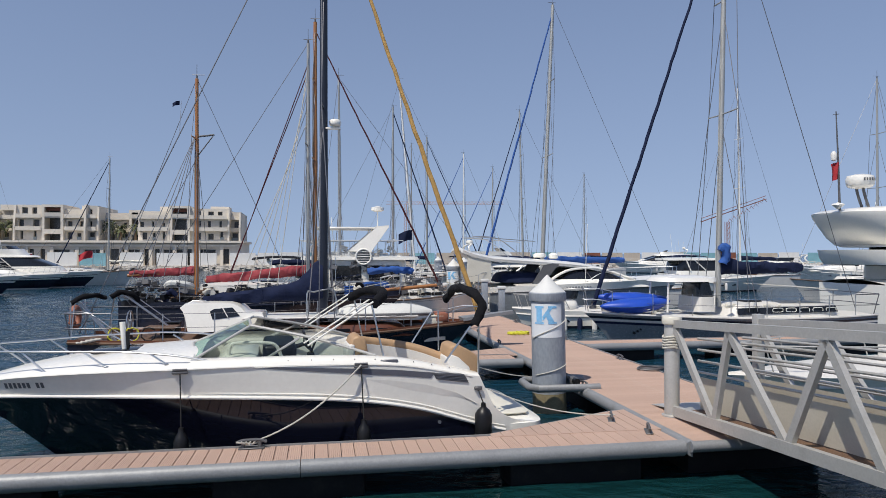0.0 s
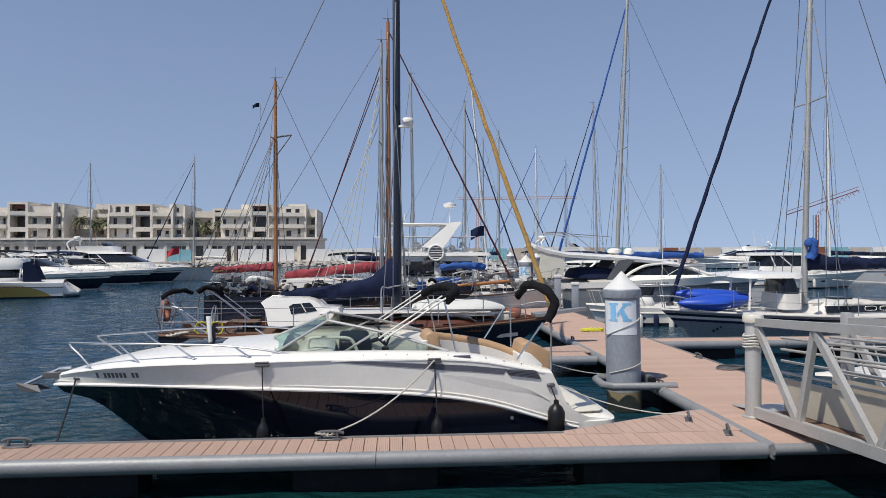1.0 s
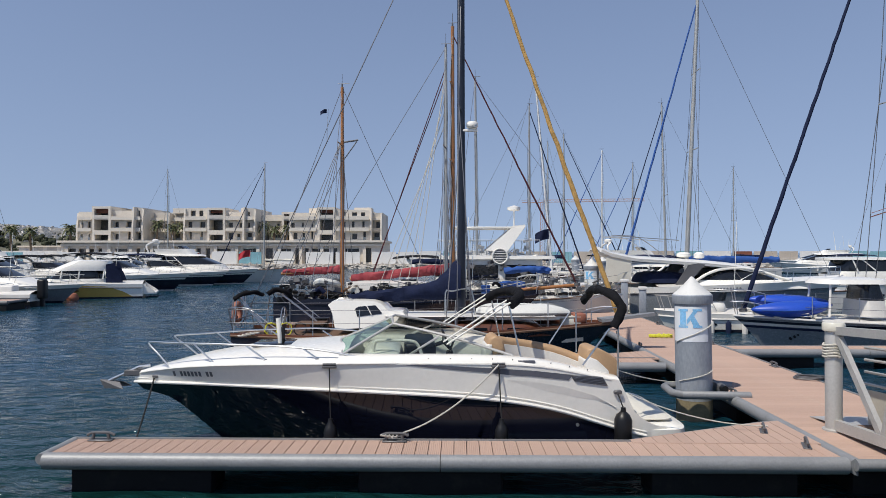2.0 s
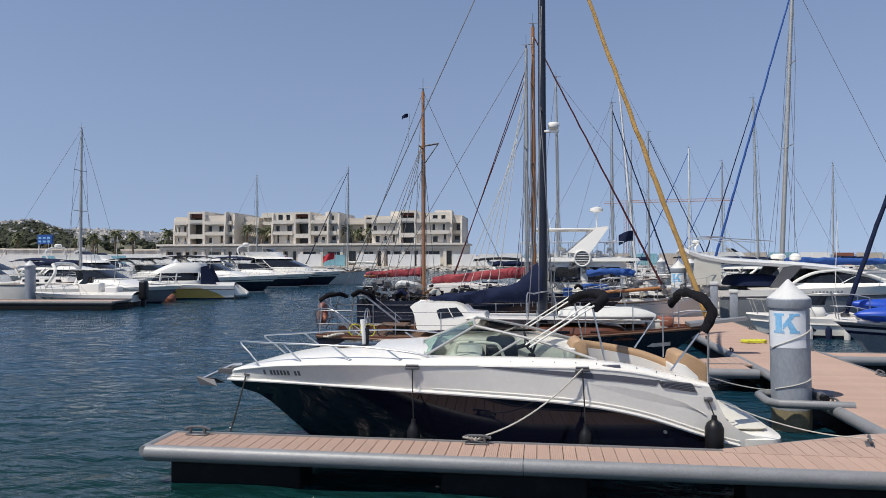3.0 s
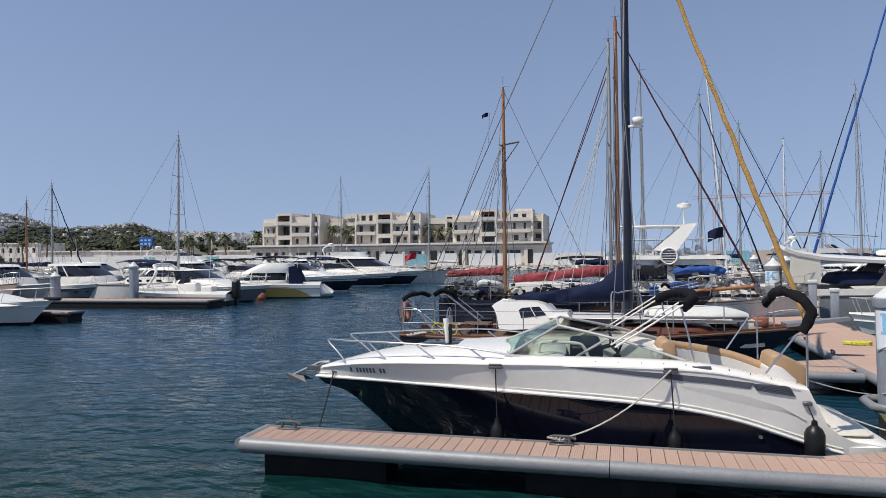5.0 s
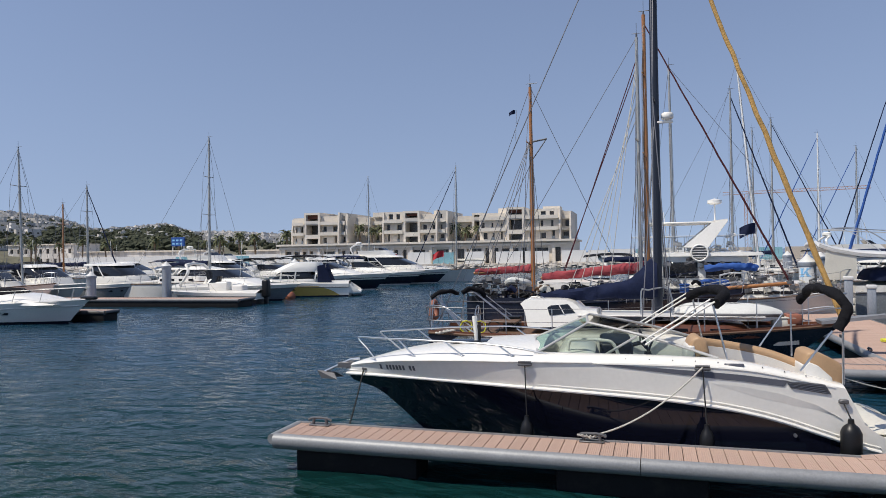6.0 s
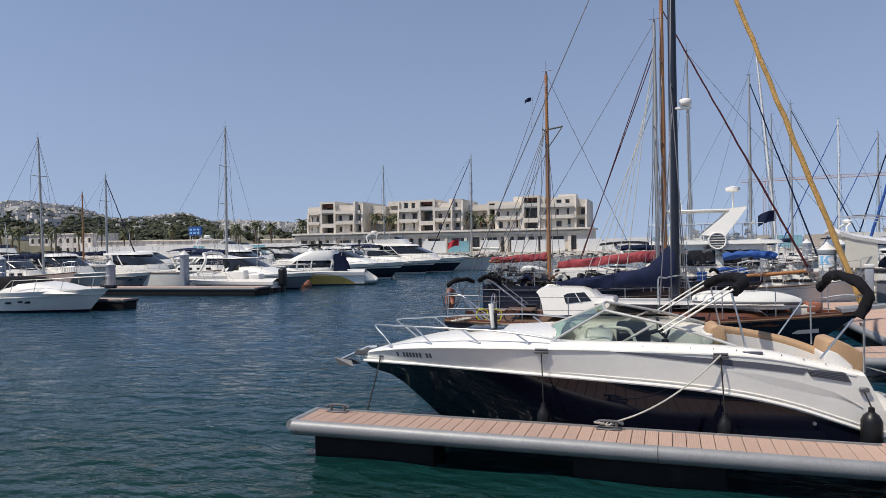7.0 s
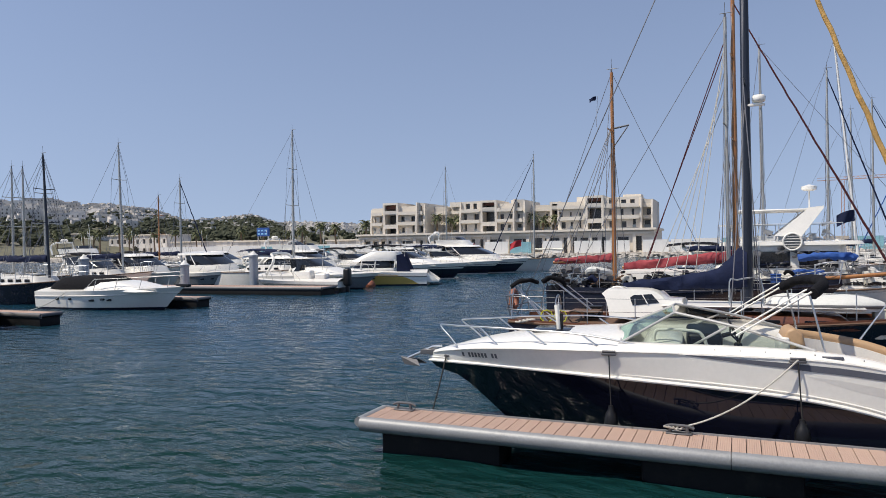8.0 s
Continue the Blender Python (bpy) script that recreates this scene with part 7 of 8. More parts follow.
# yachts of which mostly the masts show
# (stern x, y, heading, length, mast x, mast height, rake, material, furl, furl radius, hull)
for sx, sy, hd, ln, mx_, mh, rk, mt, fu, lb in (
        (-6.5, 45.6, 10, 10, 4.7, 13.0, -1.1, M_MASTWHITE, None, "white sailing yacht with a white mast"),
        (-6.2, 32.8, 10, 8.5, 1.3, 9.8, -0.1, M_MASTALU, None, "sailing yacht with a grey mast beyond the ketch"),
        (12.0, 54.0, 190, 10, 5.9, 12.3, 0.3, M_MASTALU, M_NAVYCLOTH, "sailing yacht farther down the walkway"),
        (7.0, 70.0, 190, 10, 5.0, 11.4, 0.0, M_MASTWHITE, M_BLUE, "sailing yacht with blue furled foresail"),
        (-6.0, 62.0, 10, 10, 4.6, 12.0, 0.0, M_MASTALU, M_NAVYCLOTH, "sailing yacht with dark furled foresail"),
        (-8.5, 41.5, 10, 9, 5.5, 10.4, 0.0, M_MASTALU, M_NAVYCLOTH, "sailing yacht with a dark furled sail"),
        (-9.0, 66.0, 10, 9, 6.0, 12.0, 0.0, M_MASTALU, None, "sailing yacht far down the walkway"),
        (10.5, 78.0, 190, 10, 5.0, 11.0, 0.0, M_MASTALU, M_BLUE, "sailing yacht with blue furled sail"),
        (22.0, 84.0, 190, 10, 5.0, 11.0, 0.0, M_MASTALU, None, "sailing yacht near the breakwater"),
        (28.5, 56.0, 190, 10, 4.7, 14.6, 0.2, M_MASTWHITE, None, "sailing yacht with white mast beyond the walkway"),
        (27.5, 38.5, 190, 9, 3.6, 11.0, 0.0, M_MASTALU, None, "sailing yacht beyond the large motor yacht"),
        (-35.0, 57.4, 10, 9.0, 6.6, 9.5, 0.1, M_MASTALU, M_NAVYCLOTH, "white sailing yacht across the basin"),
        (-40.8, 32.2, 10, 9.5, 6.5, 9.2, 0.1, M_MASTALU, None, "white sailing yacht with a tall grey mast"),
        (-46.8, 23.9, 10, 8.5, 6.0, 8.0, -0.2, M_MASTALU, None, "sailing yacht in the far row"),
        (-55.0, 33.8, 10, 9.5, 6.3, 7.0, 0.0, M_MASTALU, M_NAVYCLOTH, "sailing yacht near the far shore"),
        (-55.5, 32.4, 10, 8.5, 6.0, 5.6, 0.0, M_MASTWOOD, None, "small sailing boat near the far shore"),
        (-41.0, 16.9, 10, 8.0, 5.3, 6.2, -0.3, M_MASTNAVY, None, "sailing yacht with a dark mast"),
        (-46.5, 18.0, 10, 8.0, 5.8, 6.0, 0.0, M_MASTALU, None, "sailing yacht in the far corner"),
        (-49.5, 18.8, 10, 8.0, 5.8, 6.3, 0.0, M_MASTALU, None, "sailing yacht in the far corner"),
        (-46.3, 19.0, 10, 8.0, 5.9, 6.4, 0.0, M_MASTALU, None, "sailing yacht in the far corner"),
        (-52.0, 69.8, 10, 9.0, 5.8, 10.8, 0.0, M_MASTALU, None, "sailing yacht under the quay"),
):
    y_, yp, _ = yacht("sailing_yacht", pose(sx, sy, 0, 0, 0, hd), ln, 1.45, lb, M_GEL2 if mt != M_MASTNAVY else M_NAVY2, M_GEL2, group="distant sailing yachts")
    fx = (ln - 0.1, 0, 1.35)
    if sx == -35.0:
        fx = (2.6, 0, 1.9)
        flag(y_, 0.6, 0, 1.75, 1.5, 0.9, 0.6)
        flag(y_, 5.6, -0.9, 2.3, 1.1, 0.6, 1.0)
    rigging(y_, mx_, 0, 1.3, mh, 0.085 if ln > 9 else 0.07, mt, fore=fx, aft=(0, 0, 1.1), beam=1.35, rake=rk, furl=fu, furl_r=0.05, taper=0.7)
    if sx != -35.0:
        boom(y_, mx_ - 3.2, mx_ - 0.1, 0, 2.2, 2.25, M_NAVYCLOTH if fu != M_BLUE else M_BLUE, 0.10, 0.17)
    else:
        boom(y_, mx_ + 0.1, mx_ + 2.8, 0, 2.0, 1.95, M_CREAM, 0.08, 0.10)

# ---------------------------------------------------------------- boats across the basin
lb_ = cruiser("motor_cruiser", pose(-33.4, 17.0, 0, 0, 0, 11), 7.75, 1.35, "white motor cruiser with a dark canvas cockpit cover", M_GEL, "covered", sheer0=0.80, sheer1=1.0, fenders=False)
for x in (1.55, 2.35, 4.3):
    b = B()
    rbox(b, x - 0.10, x + 0.10, -1.34, -1.22, 0.44, 0.54, 0.04, 2)
    part("porthole", b, M_SMOKE, lb_, "small dark oval porthole")
b = B()
rbox(b, 7.3, 8.0, -0.12, 0.12, 0.98, 1.12, 0.05, 2)
part("anchor", b, M_BLACK, lb_)
stays(lb_, [sag((2.1, -1.36, 0.75), (0.4, -1.9, -0.02), 0.12)], 0.014, "mooring_line", M_ROPE)
cruiser("motor_cruiser", pose(-34.0, 30.6, 0, 0, 0, 10), 8.3, 1.5, "pale grey motor cruiser with a curved radar arch", M_GREYHULL, "express", sheer0=0.85, sheer1=1.0)
cruiser("motor_yacht", pose(-25.9, 37.2, 0, 0, 0, 210), 7.6, 1.4, "white convertible motor yacht with a yellow hull", M_YELLOW, "convertible", sheer0=0.82, sheer1=1.2, fenders=False)
cruiser("motor_cruiser", pose(-35.3, 42.0, 0, 0, 0, 10), 8.9, 1.5, "white and navy motor cruiser", M_NAVY2, "express", sheer0=1.05, sheer1=1.25, canopy=M_CLOTHBLK)
cruiser("motor_yacht", pose(-37.0, 50.0, 0, 0, 0, 10), 9.0, 1.5, "navy hulled motor yacht", M_NAVY2, "express", sheer0=0.95, sheer1=1.15, canopy=M_NAVYCLOTH)
cruiser("motor_yacht", pose(-36.0, 52.5, 0, 0, 0, 10), 9.4, 1.6, "navy and white motor yacht with a tall white cabin", M_NAVY2, "flybridge", sheer0=1.05, sheer1=1.3)
for k_, (x, y, L_, st, hm_, lb) in enumerate((
        (-33.0, 9.4, 8.0, "express", M_GEL, "white motor cruiser with a tall radar arch"),
        (-48.0, 25.0, 8.5, "express", M_GEL, "white motor cruiser in the second row"),
        (-46.5, 27.6, 6.5, "hardtop", M_GEL, "small white cabin boat with a wooden deck"),
        (-44.0, 31.6, 6.5, "hardtop", M_GREYHULL, "white cabin boat with a grey hull"),
        (-42.5, 36.0, 9.5, "sport", M_GREYHULL, "white sport yacht with dark windows"),
        (-45.5, 41.5, 9.0, "flybridge", M_GEL, "white flybridge yacht in the second row"),
        (-44.5, 46.5, 9.0, "express", M_GEL, "white motor cruiser in the second row"),
        (-47.0, 52.0, 9.0, "express", M_GEL, "white motor cruiser in the second row"),
        (-46.0, 57.5, 8.5, "hardtop", M_GEL, "white hardtop cruiser in the second row"),
        (-10.5, 37.5, 8.5, "express", M_GEL, "white motor cruiser beyond the trawler yacht"),
        (-10.0, 51.0, 9.0, "flybridge", M_GEL, "white flybridge yacht down the walkway"),
        (-10.5, 57.5, 9.0, "hardtop", M_GEL, "white hardtop cruiser down the walkway"),
        (2.2, 44.0, 9.0, "sport", M_GEL, "white sport yacht beside the walkway"),
        (1.5, 50.5, 9.0, "flybridge", M_GEL, "white flybridge yacht beside the walkway"),
        (0.5, 62.0, 10.0, "express", M_NAVY2, "dark hulled cruiser beside the walkway"),
        (14.5, 47.0, 9.0, "hardtop", M_GEL, "white hardtop cruiser near the breakwater"),
        (20.0, 62.0, 10.0, "express", M_GEL, "white cruiser near the breakwater"),
        (-58.0, 30.0, 9.0, "flybridge", M_GEL, "white flybridge yacht near the shore"),
        (-61.0, 37.0, 9.0, "express", M_GEL, "white cruiser near the shore"),
        (-60.0, 44.0, 9.0, "hardtop", M_NAVY2, "dark hulled cruiser near the shore"),
        (-61.0, 52.0, 9.0, "express", M_GEL, "white cruiser near the shore"),
        (-62.0, 60.0, 9.0, "flybridge", M_GEL, "white flybridge yacht near the shore"),
        (-62.0, 20.0, 9.0, "hardtop", M_NAVY2, "dark hulled cruiser in the far corner"),
        (-60.0, 14.0, 9.0, "express", M_GEL, "white cruiser in the far corner"),
)):
    cruiser("motor_cruiser", pose(x, y, 0, 0, 0, 10), L_, 1.5, lb, hm_, st, group="boats across the basin", sheer0=0.85, sheer1=1.1, fenders=k_ > 8, canopy=(M_CLOTHBLK if k_ % 4 else M_NAVYCLOTH) if st in ("express", "sport") and k_ > 0 else None)
pl = pontoon("finger_pontoon", pose(-26.1, 28.4, 0, 0, 0, 193), 16.0, 1.6, "distant finger pontoon with a dark side", "pontoons", railm=M_LEAD)
boards(pl, 16.0, 1.6, 0.9)
b = B()
rbox(b, 0.05, 15.9, 0.05, 1.55, -0.2, DECK - 0.115, 0.04, 2)
part("skirt", b, M_FLOAT, pl, "dark continuous float skirt")
pl2 = pontoon("finger_pontoon", pose(-26.3, 20.2, 0, 0, 0, 190), 12.0, 0.9, "short finger pontoon beside the white cruiser", "pontoons", railm=M_LEAD)
boards(pl2, 12.0, 0.9, 0.9)
b = B()
rbox(b, 0.05, 11.9, 0.05, 0.85, -0.2, DECK - 0.115, 0.04, 2)
part("skirt", b, M_FLOAT, pl2, "dark continuous float skirt")
pl3 = pontoon("finger_pontoon", pose(-25.4, 13.0, 0, 0, 0, 190), 9.0, 0.9, "short finger pontoon beside a white cruiser", "pontoons", railm=M_LEAD)
boards(pl3, 9.0, 0.9, 0.9)
b = B()
rbox(b, 0.05, 8.9, 0.05, 0.85, -0.2, DECK - 0.115, 0.04, 2)
part("skirt", b, M_FLOAT, pl3, "dark continuous float skirt")
cruiser("motorboat", pose(-26.5, 29.5, 0, 0, 0, 193), 5.8, 0.75, "low white motorboat with a black outboard engine", M_BLACK, "open", sheer0=0.62, sheer1=0.72, fenders=False)
for x, y, h in ((-37.2, 20.4, 2.1), (-32.5, 28.2, 2.1), (-36.0, 25.9, 1.6), (-33.5, 41.0, 2.1), (1.2, 38.5, 2.1), (-0.3, 47.0, 2.1)):
    pile((x, y), h, 0.26, "grey steel mooring pile with cone cap", sign=False)
b = B()
lathe(b, [(0.0, -0.25), (0.2, -0.2), (0.32, 0.05), (0.32, 0.2), (0.2, 0.38), (0.06, 0.42), (0.05, 0.5), (0, 0.5)], 16)
q = part("mooring_buoy", b, M_LIFE)
q.location = (-27.9, 33.6, 0)
tagged(q, "faded orange mooring buoy floating on the water", "buoy")
for (x, y), h in (((2.15, 25.2), 0.9), ((1.55, 25.6), 1.15)):
    b = B()
    rbox(b, -0.12, 0.12, -0.12, 0.12, 0, h, 0.02, 2)
    q = thing("service_pedestal", pose(x, y, DECK), "grey service pedestal on the walkway", "service pedestal", "service pedestals")
    part("column", b, M_PILE, q)
    b = B()
    rbox(b, -0.15, 0.15, -0.15, 0.15, h, h + 0.12, 0.03, 2)
    part("cap", b, M_CONE, q)
b = B()
for k in range(3):
    tube(b, [(1.9 + 0.10 * k + (0.16 + 0.03 * k) * math.cos(i * 0.9), 18.6 + (0.14) * math.sin(i * 0.9), DECK + 0.03 + 0.004 * i) for i in range(16)], 0.02, 6)
tagged(part("coiled_rope", b, M_ROPEYEL), "coil of yellow rope on the walkway", "rope")

# gear lying about on the decks of the old yachts
def crate(m, sx, sy, sz, material, label):
    c = thing("deck_box", m, label, "box", "deck gear")
    b = B()
    rbox(b, -sx, sx, -sy, sy, 0, sz, 0.02, 2)
    part("body", b, material, c)
    b = B()
    rbox(b, -sx - 0.015, sx + 0.015, -sy - 0.015, sy + 0.015, sz + 0.002, sz + 0.045, 0.015, 2)
    part("lid", b, material, c)


def deck_top(M, P, u, v):
    e = P(u, 1.0, 1)
    return M @ pose(e.x, e.y * v, e.z + 0.02)


for M_, P_, u, v, s3, mt, lb in (
        (KM, KP, 0.08, -0.55, (0.24, 0.18, 0.30), M_BLACK, "black deck locker on the ketch"),
        (KM, KP, 0.17, -0.2, (0.30, 0.16, 0.34), M_NAVYCLOTH, "navy canvas covered box on the ketch"),
        (KM, KP, 0.70, -0.4, (0.28, 0.2, 0.28), M_CLOTHBLK, "dark canvas covered box on the ketch"),
        (KM, KP, 0.80, -0.3, (0.14, 0.14, 0.36), M_BLUE, "blue jerrycan sized box on the ketch"),
        (SM, NP, 0.10, -0.35, (0.22, 0.16, 0.20), M_TEAK, "wooden cockpit locker on the navy yacht"),
        (SM, NP, 0.20, 0.25, (0.20, 0.14, 0.26), M_BLACK, "black locker on the navy yacht"),
        (SM, NP, 0.87, -0.15, (0.22, 0.16, 0.18), M_CREAM, "cream deck box on the navy yacht"),
):
    crate(deck_top(M_, P_, u, v), *s3, mt, lb)
# lashings and lines led along the rails of the ketch
random.seed(77)
for k in range(12):
    u0, u1 = random.uniform(0.04, 0.5), random.uniform(0.4, 0.95)
    a, c = KP(u0, 1.0, -1), KP(u1, 1.0, -1)
    stays(ketch, [sag((a.x, a.y + 0.05, a.z + random.uniform(0.2, 0.75)), (c.x, c.y + 0.05, c.z + random.uniform(0.1, 0.8)), random.uniform(0.03, 0.2))], 0.008, "rail_line", random.choice((M_ROPE, M_WIRE, M_NAVYCLOTH)))
for k in range(7):
    a = KP(0.06 + 0.13 * k, 1.0, -1)
    bundle(ketch, [(a.x - 0.12, a.y + 0.06, a.z + 0.42), (a.x, a.y + 0.02, a.z + 0.50), (a.x + 0.12, a.y + 0.06, a.z + 0.38)], 0.05 + 0.02 * (k % 3), "lashed_canvas", (M_CLOTHBLK, M_NAVYCLOTH, M_ROPE)[k % 3])

# dark mooring rope lying in loops at the foot of the gangway
b = B()
cx, cy = 3.96, 12.96
tube(b, curve([(cx + (0.30 + 0.05 * math.sin(k * 1.7)) * math.cos(k * 0.8) * (1 - 0.012 * k), cy + (0.17 + 0.04 * math.cos(k * 2.3)) * math.sin(k * 0.8), DECK + 0.028 + 0.002 * k) for k in range(24)], 4), 0.011, 6)
tagged(part("coiled_rope", b, M_LEAD), "dark mooring rope lying in loops on the walkway", "rope")
# dark emblem and plain bars on the bow of the grey yacht
for k, (u, v, r) in enumerate(((0.90, 0.62, 0.045), (0.885, 0.66, 0.04), (0.872, 0.70, 0.03))):
    e = RP(u, v, 1)
    b = B()
    tube(b, [(e.x, e.y - 0.01, e.z), (e.x, e.y + 0.012, e.z)], r, 12)
    part("emblem_dot", b, M_BLACK, grey_y, "round black hull emblem")
for k in range(6):
    e0 = RP(0.84 - 0.012 * k, 0.62, 1)
    e1 = RP(0.832 - 0.012 * k, 0.67, 1)
    b = B()
    vs = [b.verts.new(q) for q in ((e0.x, e0.y + 0.012, e0.z), (e1.x, e1.y + 0.012, e0.z), (e1.x, e1.y + 0.014, e1.z), (e0.x, e0.y + 0.014, e1.z))]
    b.faces.new(vs)
    part("name_bar", b, M_RAIL, grey_y, "small pale lettering bar", smooth=False)


# ---------------------------------------------------------------- waterfront building
def pierced(b, x0, x1, z0, z1, y, th, holes):
    """A wall in the x-z plane, th thick behind y, with rectangular openings through it."""
    xs = sorted({x0, x1, *[q for h in holes for q in h[:2]]})
    zs = sorted({z0, z1, *[q for h in holes for q in h[2:]]})
    xs, zs = [q for q in xs if x0 <= q <= x1], [q for q in zs if z0 <= q <= z1]
    for i in range(len(xs) - 1):
        for j in range(len(zs) - 1):
            cx, cz = (xs[i] + xs[i + 1]) / 2, (zs[j] + zs[j + 1]) / 2
            if not any(h[0] < cx < h[1] and h[2] < cz < h[3] for h in holes):
                box(b, xs[i], xs[i + 1], y, y + th, zs[j], zs[j + 1])


bd = thing("apartment_building", pose(-86.4, 102.2, 0.4, 0, 0, 11.4), "cream four-storey waterfront building with stepped blocks", "building")
TOP = 4.0


def block(name, x0, x1, y, z0, z1, holes, material, depth=10.0, label=""):
    b = B()
    pierced(b, x0, x1, z0, z1, y, 0.45, holes)
    box(b, x0, x0 + 0.3, y + 0.45, y + depth, z0, z1)
    box(b, x1 - 0.3, x1, y + 0.45, y + depth, z0, z1)
    box(b, x0 + 0.3, x1 - 0.3, y + 0.45, y + depth, z1 - 0.35, z1 - 0.1)
    w = part(name, b, material, bd, label, smooth=False)
    for h in holes:
        b = B()
        box(b, h[0] - 0.02, h[1] + 0.02, y + 0.47, y + 0.52, h[2] - 0.02, h[3] + 0.02)
        p = part("window", b, M_OPEN, w, smooth=False)
        if h[1] - h[0] > 1.3 and h[3] - h[2] < 2.6:
            b = B()
            xm = h[0] + (h[1] - h[0]) * random.choice((0.34, 0.5, 0.66))
            box(b, xm - 0.05, xm + 0.05, y + 0.36, y + 0.46, h[2], h[3])
            box(b, h[0], h[1], y + 0.36, y + 0.46, h[3] - 0.1, h[3])
            part("window_frame", b, M_GEL2, w, smooth=False)
        if z0 > 2 and h[3] - h[2] < 1.5 and random.random() < 0.55:
            b = B()
            box(b, h[0] - 0.05, h[1] + 0.05, y - 0.06, y - 0.01, h[2] - 0.1, h[2] + 0.38)
            part("balustrade", b, M_GLASSRAIL, w, "pale glass balustrade", smooth=False)
    return w


# ground floor arcade
holes, x = [], 0.7
random.seed(3)
pat = [(1.3, 0.5), (2.6, 0.7), (0.7, 0.9), (0.7, 0.6), (2.9, 0.7), (0.7, 0.7), (3.0, 0.8)]
i = 0
while x < 52.5:
    w, g = pat[i % 7]
    holes.append((x, min(x + w, 53.5), 0.6 if w > 1 else 0.3, 3.0))
    x += w + g
    i += 1
block("podium", -0.4, 54.4, 0.0, -0.5, TOP, holes, M_WALL, 16, "cream ground-floor arcade with dark openings")
for x in np.arange(0.3, 54, 3.62):
    b = B()
    box(b, x, x + 0.55, -0.35, -0.004, -0.5, TOP - 0.65)
    part("pilaster", b, M_WALL, bd, smooth=False)
b = B()
box(b, -0.8, 54.8, -0.8, 16, TOP, TOP + 0.35)
part("terrace_slab", b, M_WALL, bd, smooth=False)
b = B()
box(b, -0.4, 54.4, -0.45, -0.01, TOP - 0.62, TOP - 0.30)
part("cornice", b, M_WALL, bd, smooth=False)
Z1, Z2, Z3 = TOP + 0.35, TOP + 2.15, TOP + 4.1


def wing(x0, x1, top, n, y=1.2, material=None):
    hs = []
    w = (x1 - x0) / n
    for k in range(n):
        for z in (Z1 + 0.2, Z2 + 0.15, Z3 + 0.1):
            if z + 1.2 < top - 0.2:
                a, c = random.choice(((0.25, 0.72), (0.18, 0.55), (0.42, 0.85), (0.38, 0.62), (0.3, 0.5)))
                hs.append((x0 + w * (k + a), x0 + w * (k + c), z, z + random.choice((0.95, 1.1, 1.3))))
    q = block("wing_wall", x0, x1, y, TOP + 0.35, top, hs, material or M_WALL, 12)
    for z in (Z2 - 0.25, Z3 - 0.25):
        if z < top - 1:
            b = B()
            box(b, x0 + 0.1, x1 - 0.1, y - 0.85, y - 0.004, z, z + 0.16)
            box(b, x0 + 0.1, x1 - 0.1, y - 0.85, y - 0.78, z + 0.16, z + 0.62)
            part("balcony", b, M_WALL, q, smooth=False)


def fin(x, y0, y1, top, lean=0.5):
    """A party wall standing proud of the facade, its front edge leaning back towards the roof."""
    b = B()
    vs = [[b.verts.new((xx, yy, zz)) for yy, zz in ((y0, TOP + 0.35), (y0, TOP + 2.6), (y0 + lean, top), (y1, top), (y1, TOP + 0.35))] for xx in (x - 0.14, x + 0.14)]
    b.faces.new(vs[0])
    b.faces.new(vs[1][::-1])
    for k in range(5):
        b.faces.new((vs[0][k], vs[0][(k + 1) % 5], vs[1][(k + 1) % 5], vs[1][k]))
    part("party_wall", b, M_WALL, bd, smooth=False)


def tower(x0, x1, top, y=-0.1):
    """A frame of cream walls round deep recessed balconies with brown cladding under the roof."""
    b = B()
    box(b, x0, x0 + 0.4, y, y + 8, TOP + 0.35, top)
    box(b, x1 - 0.4, x1, y, y + 8, TOP + 0.35, top)
    box(b, x0 + 0.4, x1 - 0.4, y, y + 8, top - 0.4, top - 0.02)
    box(b, x0 + 0.4, x1 - 0.4, y, y + 0.12, Z1 + 1.0, Z1 + 1.75)
    box(b, x0 + 0.4, x1 - 0.4, y + 0.12, y + 2.4, Z1 + 1.0, Z1 + 1.18)
    t = part("balcony_tower", b, M_WALL, bd, "cream frame round recessed balconies", smooth=False)
    b = B()
    box(b, x0 + 0.4, x1 - 0.4, y + 2.4, y + 2.55, TOP + 0.35, top - 0.4)
    part("recess_back", b, M_OPEN, t, smooth=False)
    b = B()
    box(b, x0 + 0.42, x1 - 0.42, y + 0.7, y + 0.85, Z3 + 0.95, top - 0.42)
    part("cladding", b, M_BROWN, t, "rust brown cladding panel", smooth=False)
    b = B()
    box(b, x0 + 0.4, x1 - 0.4, y + 0.12, y + 2.4, Z3 - 0.2, Z3 - 0.02)
    box(b, x0 + 0.4, x1 - 0.4, y + 0.02, y + 0.08, Z3 - 0.02, Z3 + 0.6)
    part("balcony", b, M_WALLG, t, smooth=False)


for x, y0, tp in ((2.05, 0.2, 9.1), (11.9, -0.6, 10.1), (13.1, 0.4, 9.8), (16.6, 2.8, 9.2), (20.5, -0.2, 9.8), (30.7, -0.6, 10.0), (32.3, 0.5, 9.7), (43.0, 0.0, 9.3), (52.3, -0.2, 9.5), (54.0, 0.6, 9.0)):
    fin(x, y0, 9.0, tp)
wing(2.2, 4.8, 9.3, 2, 0.6)
tower(4.8, 8.0, 10.2)
wing(8.0, 11.8, 9.5, 2, 0.6)
wing(11.8, 13.0, 10.0, 1, 1.0, M_WALLG)
wing(13.0, 20.6, 9.4, 4, 5.0, M_WALLG)
wing(20.6, 24.4, 9.9, 2, 0.6)
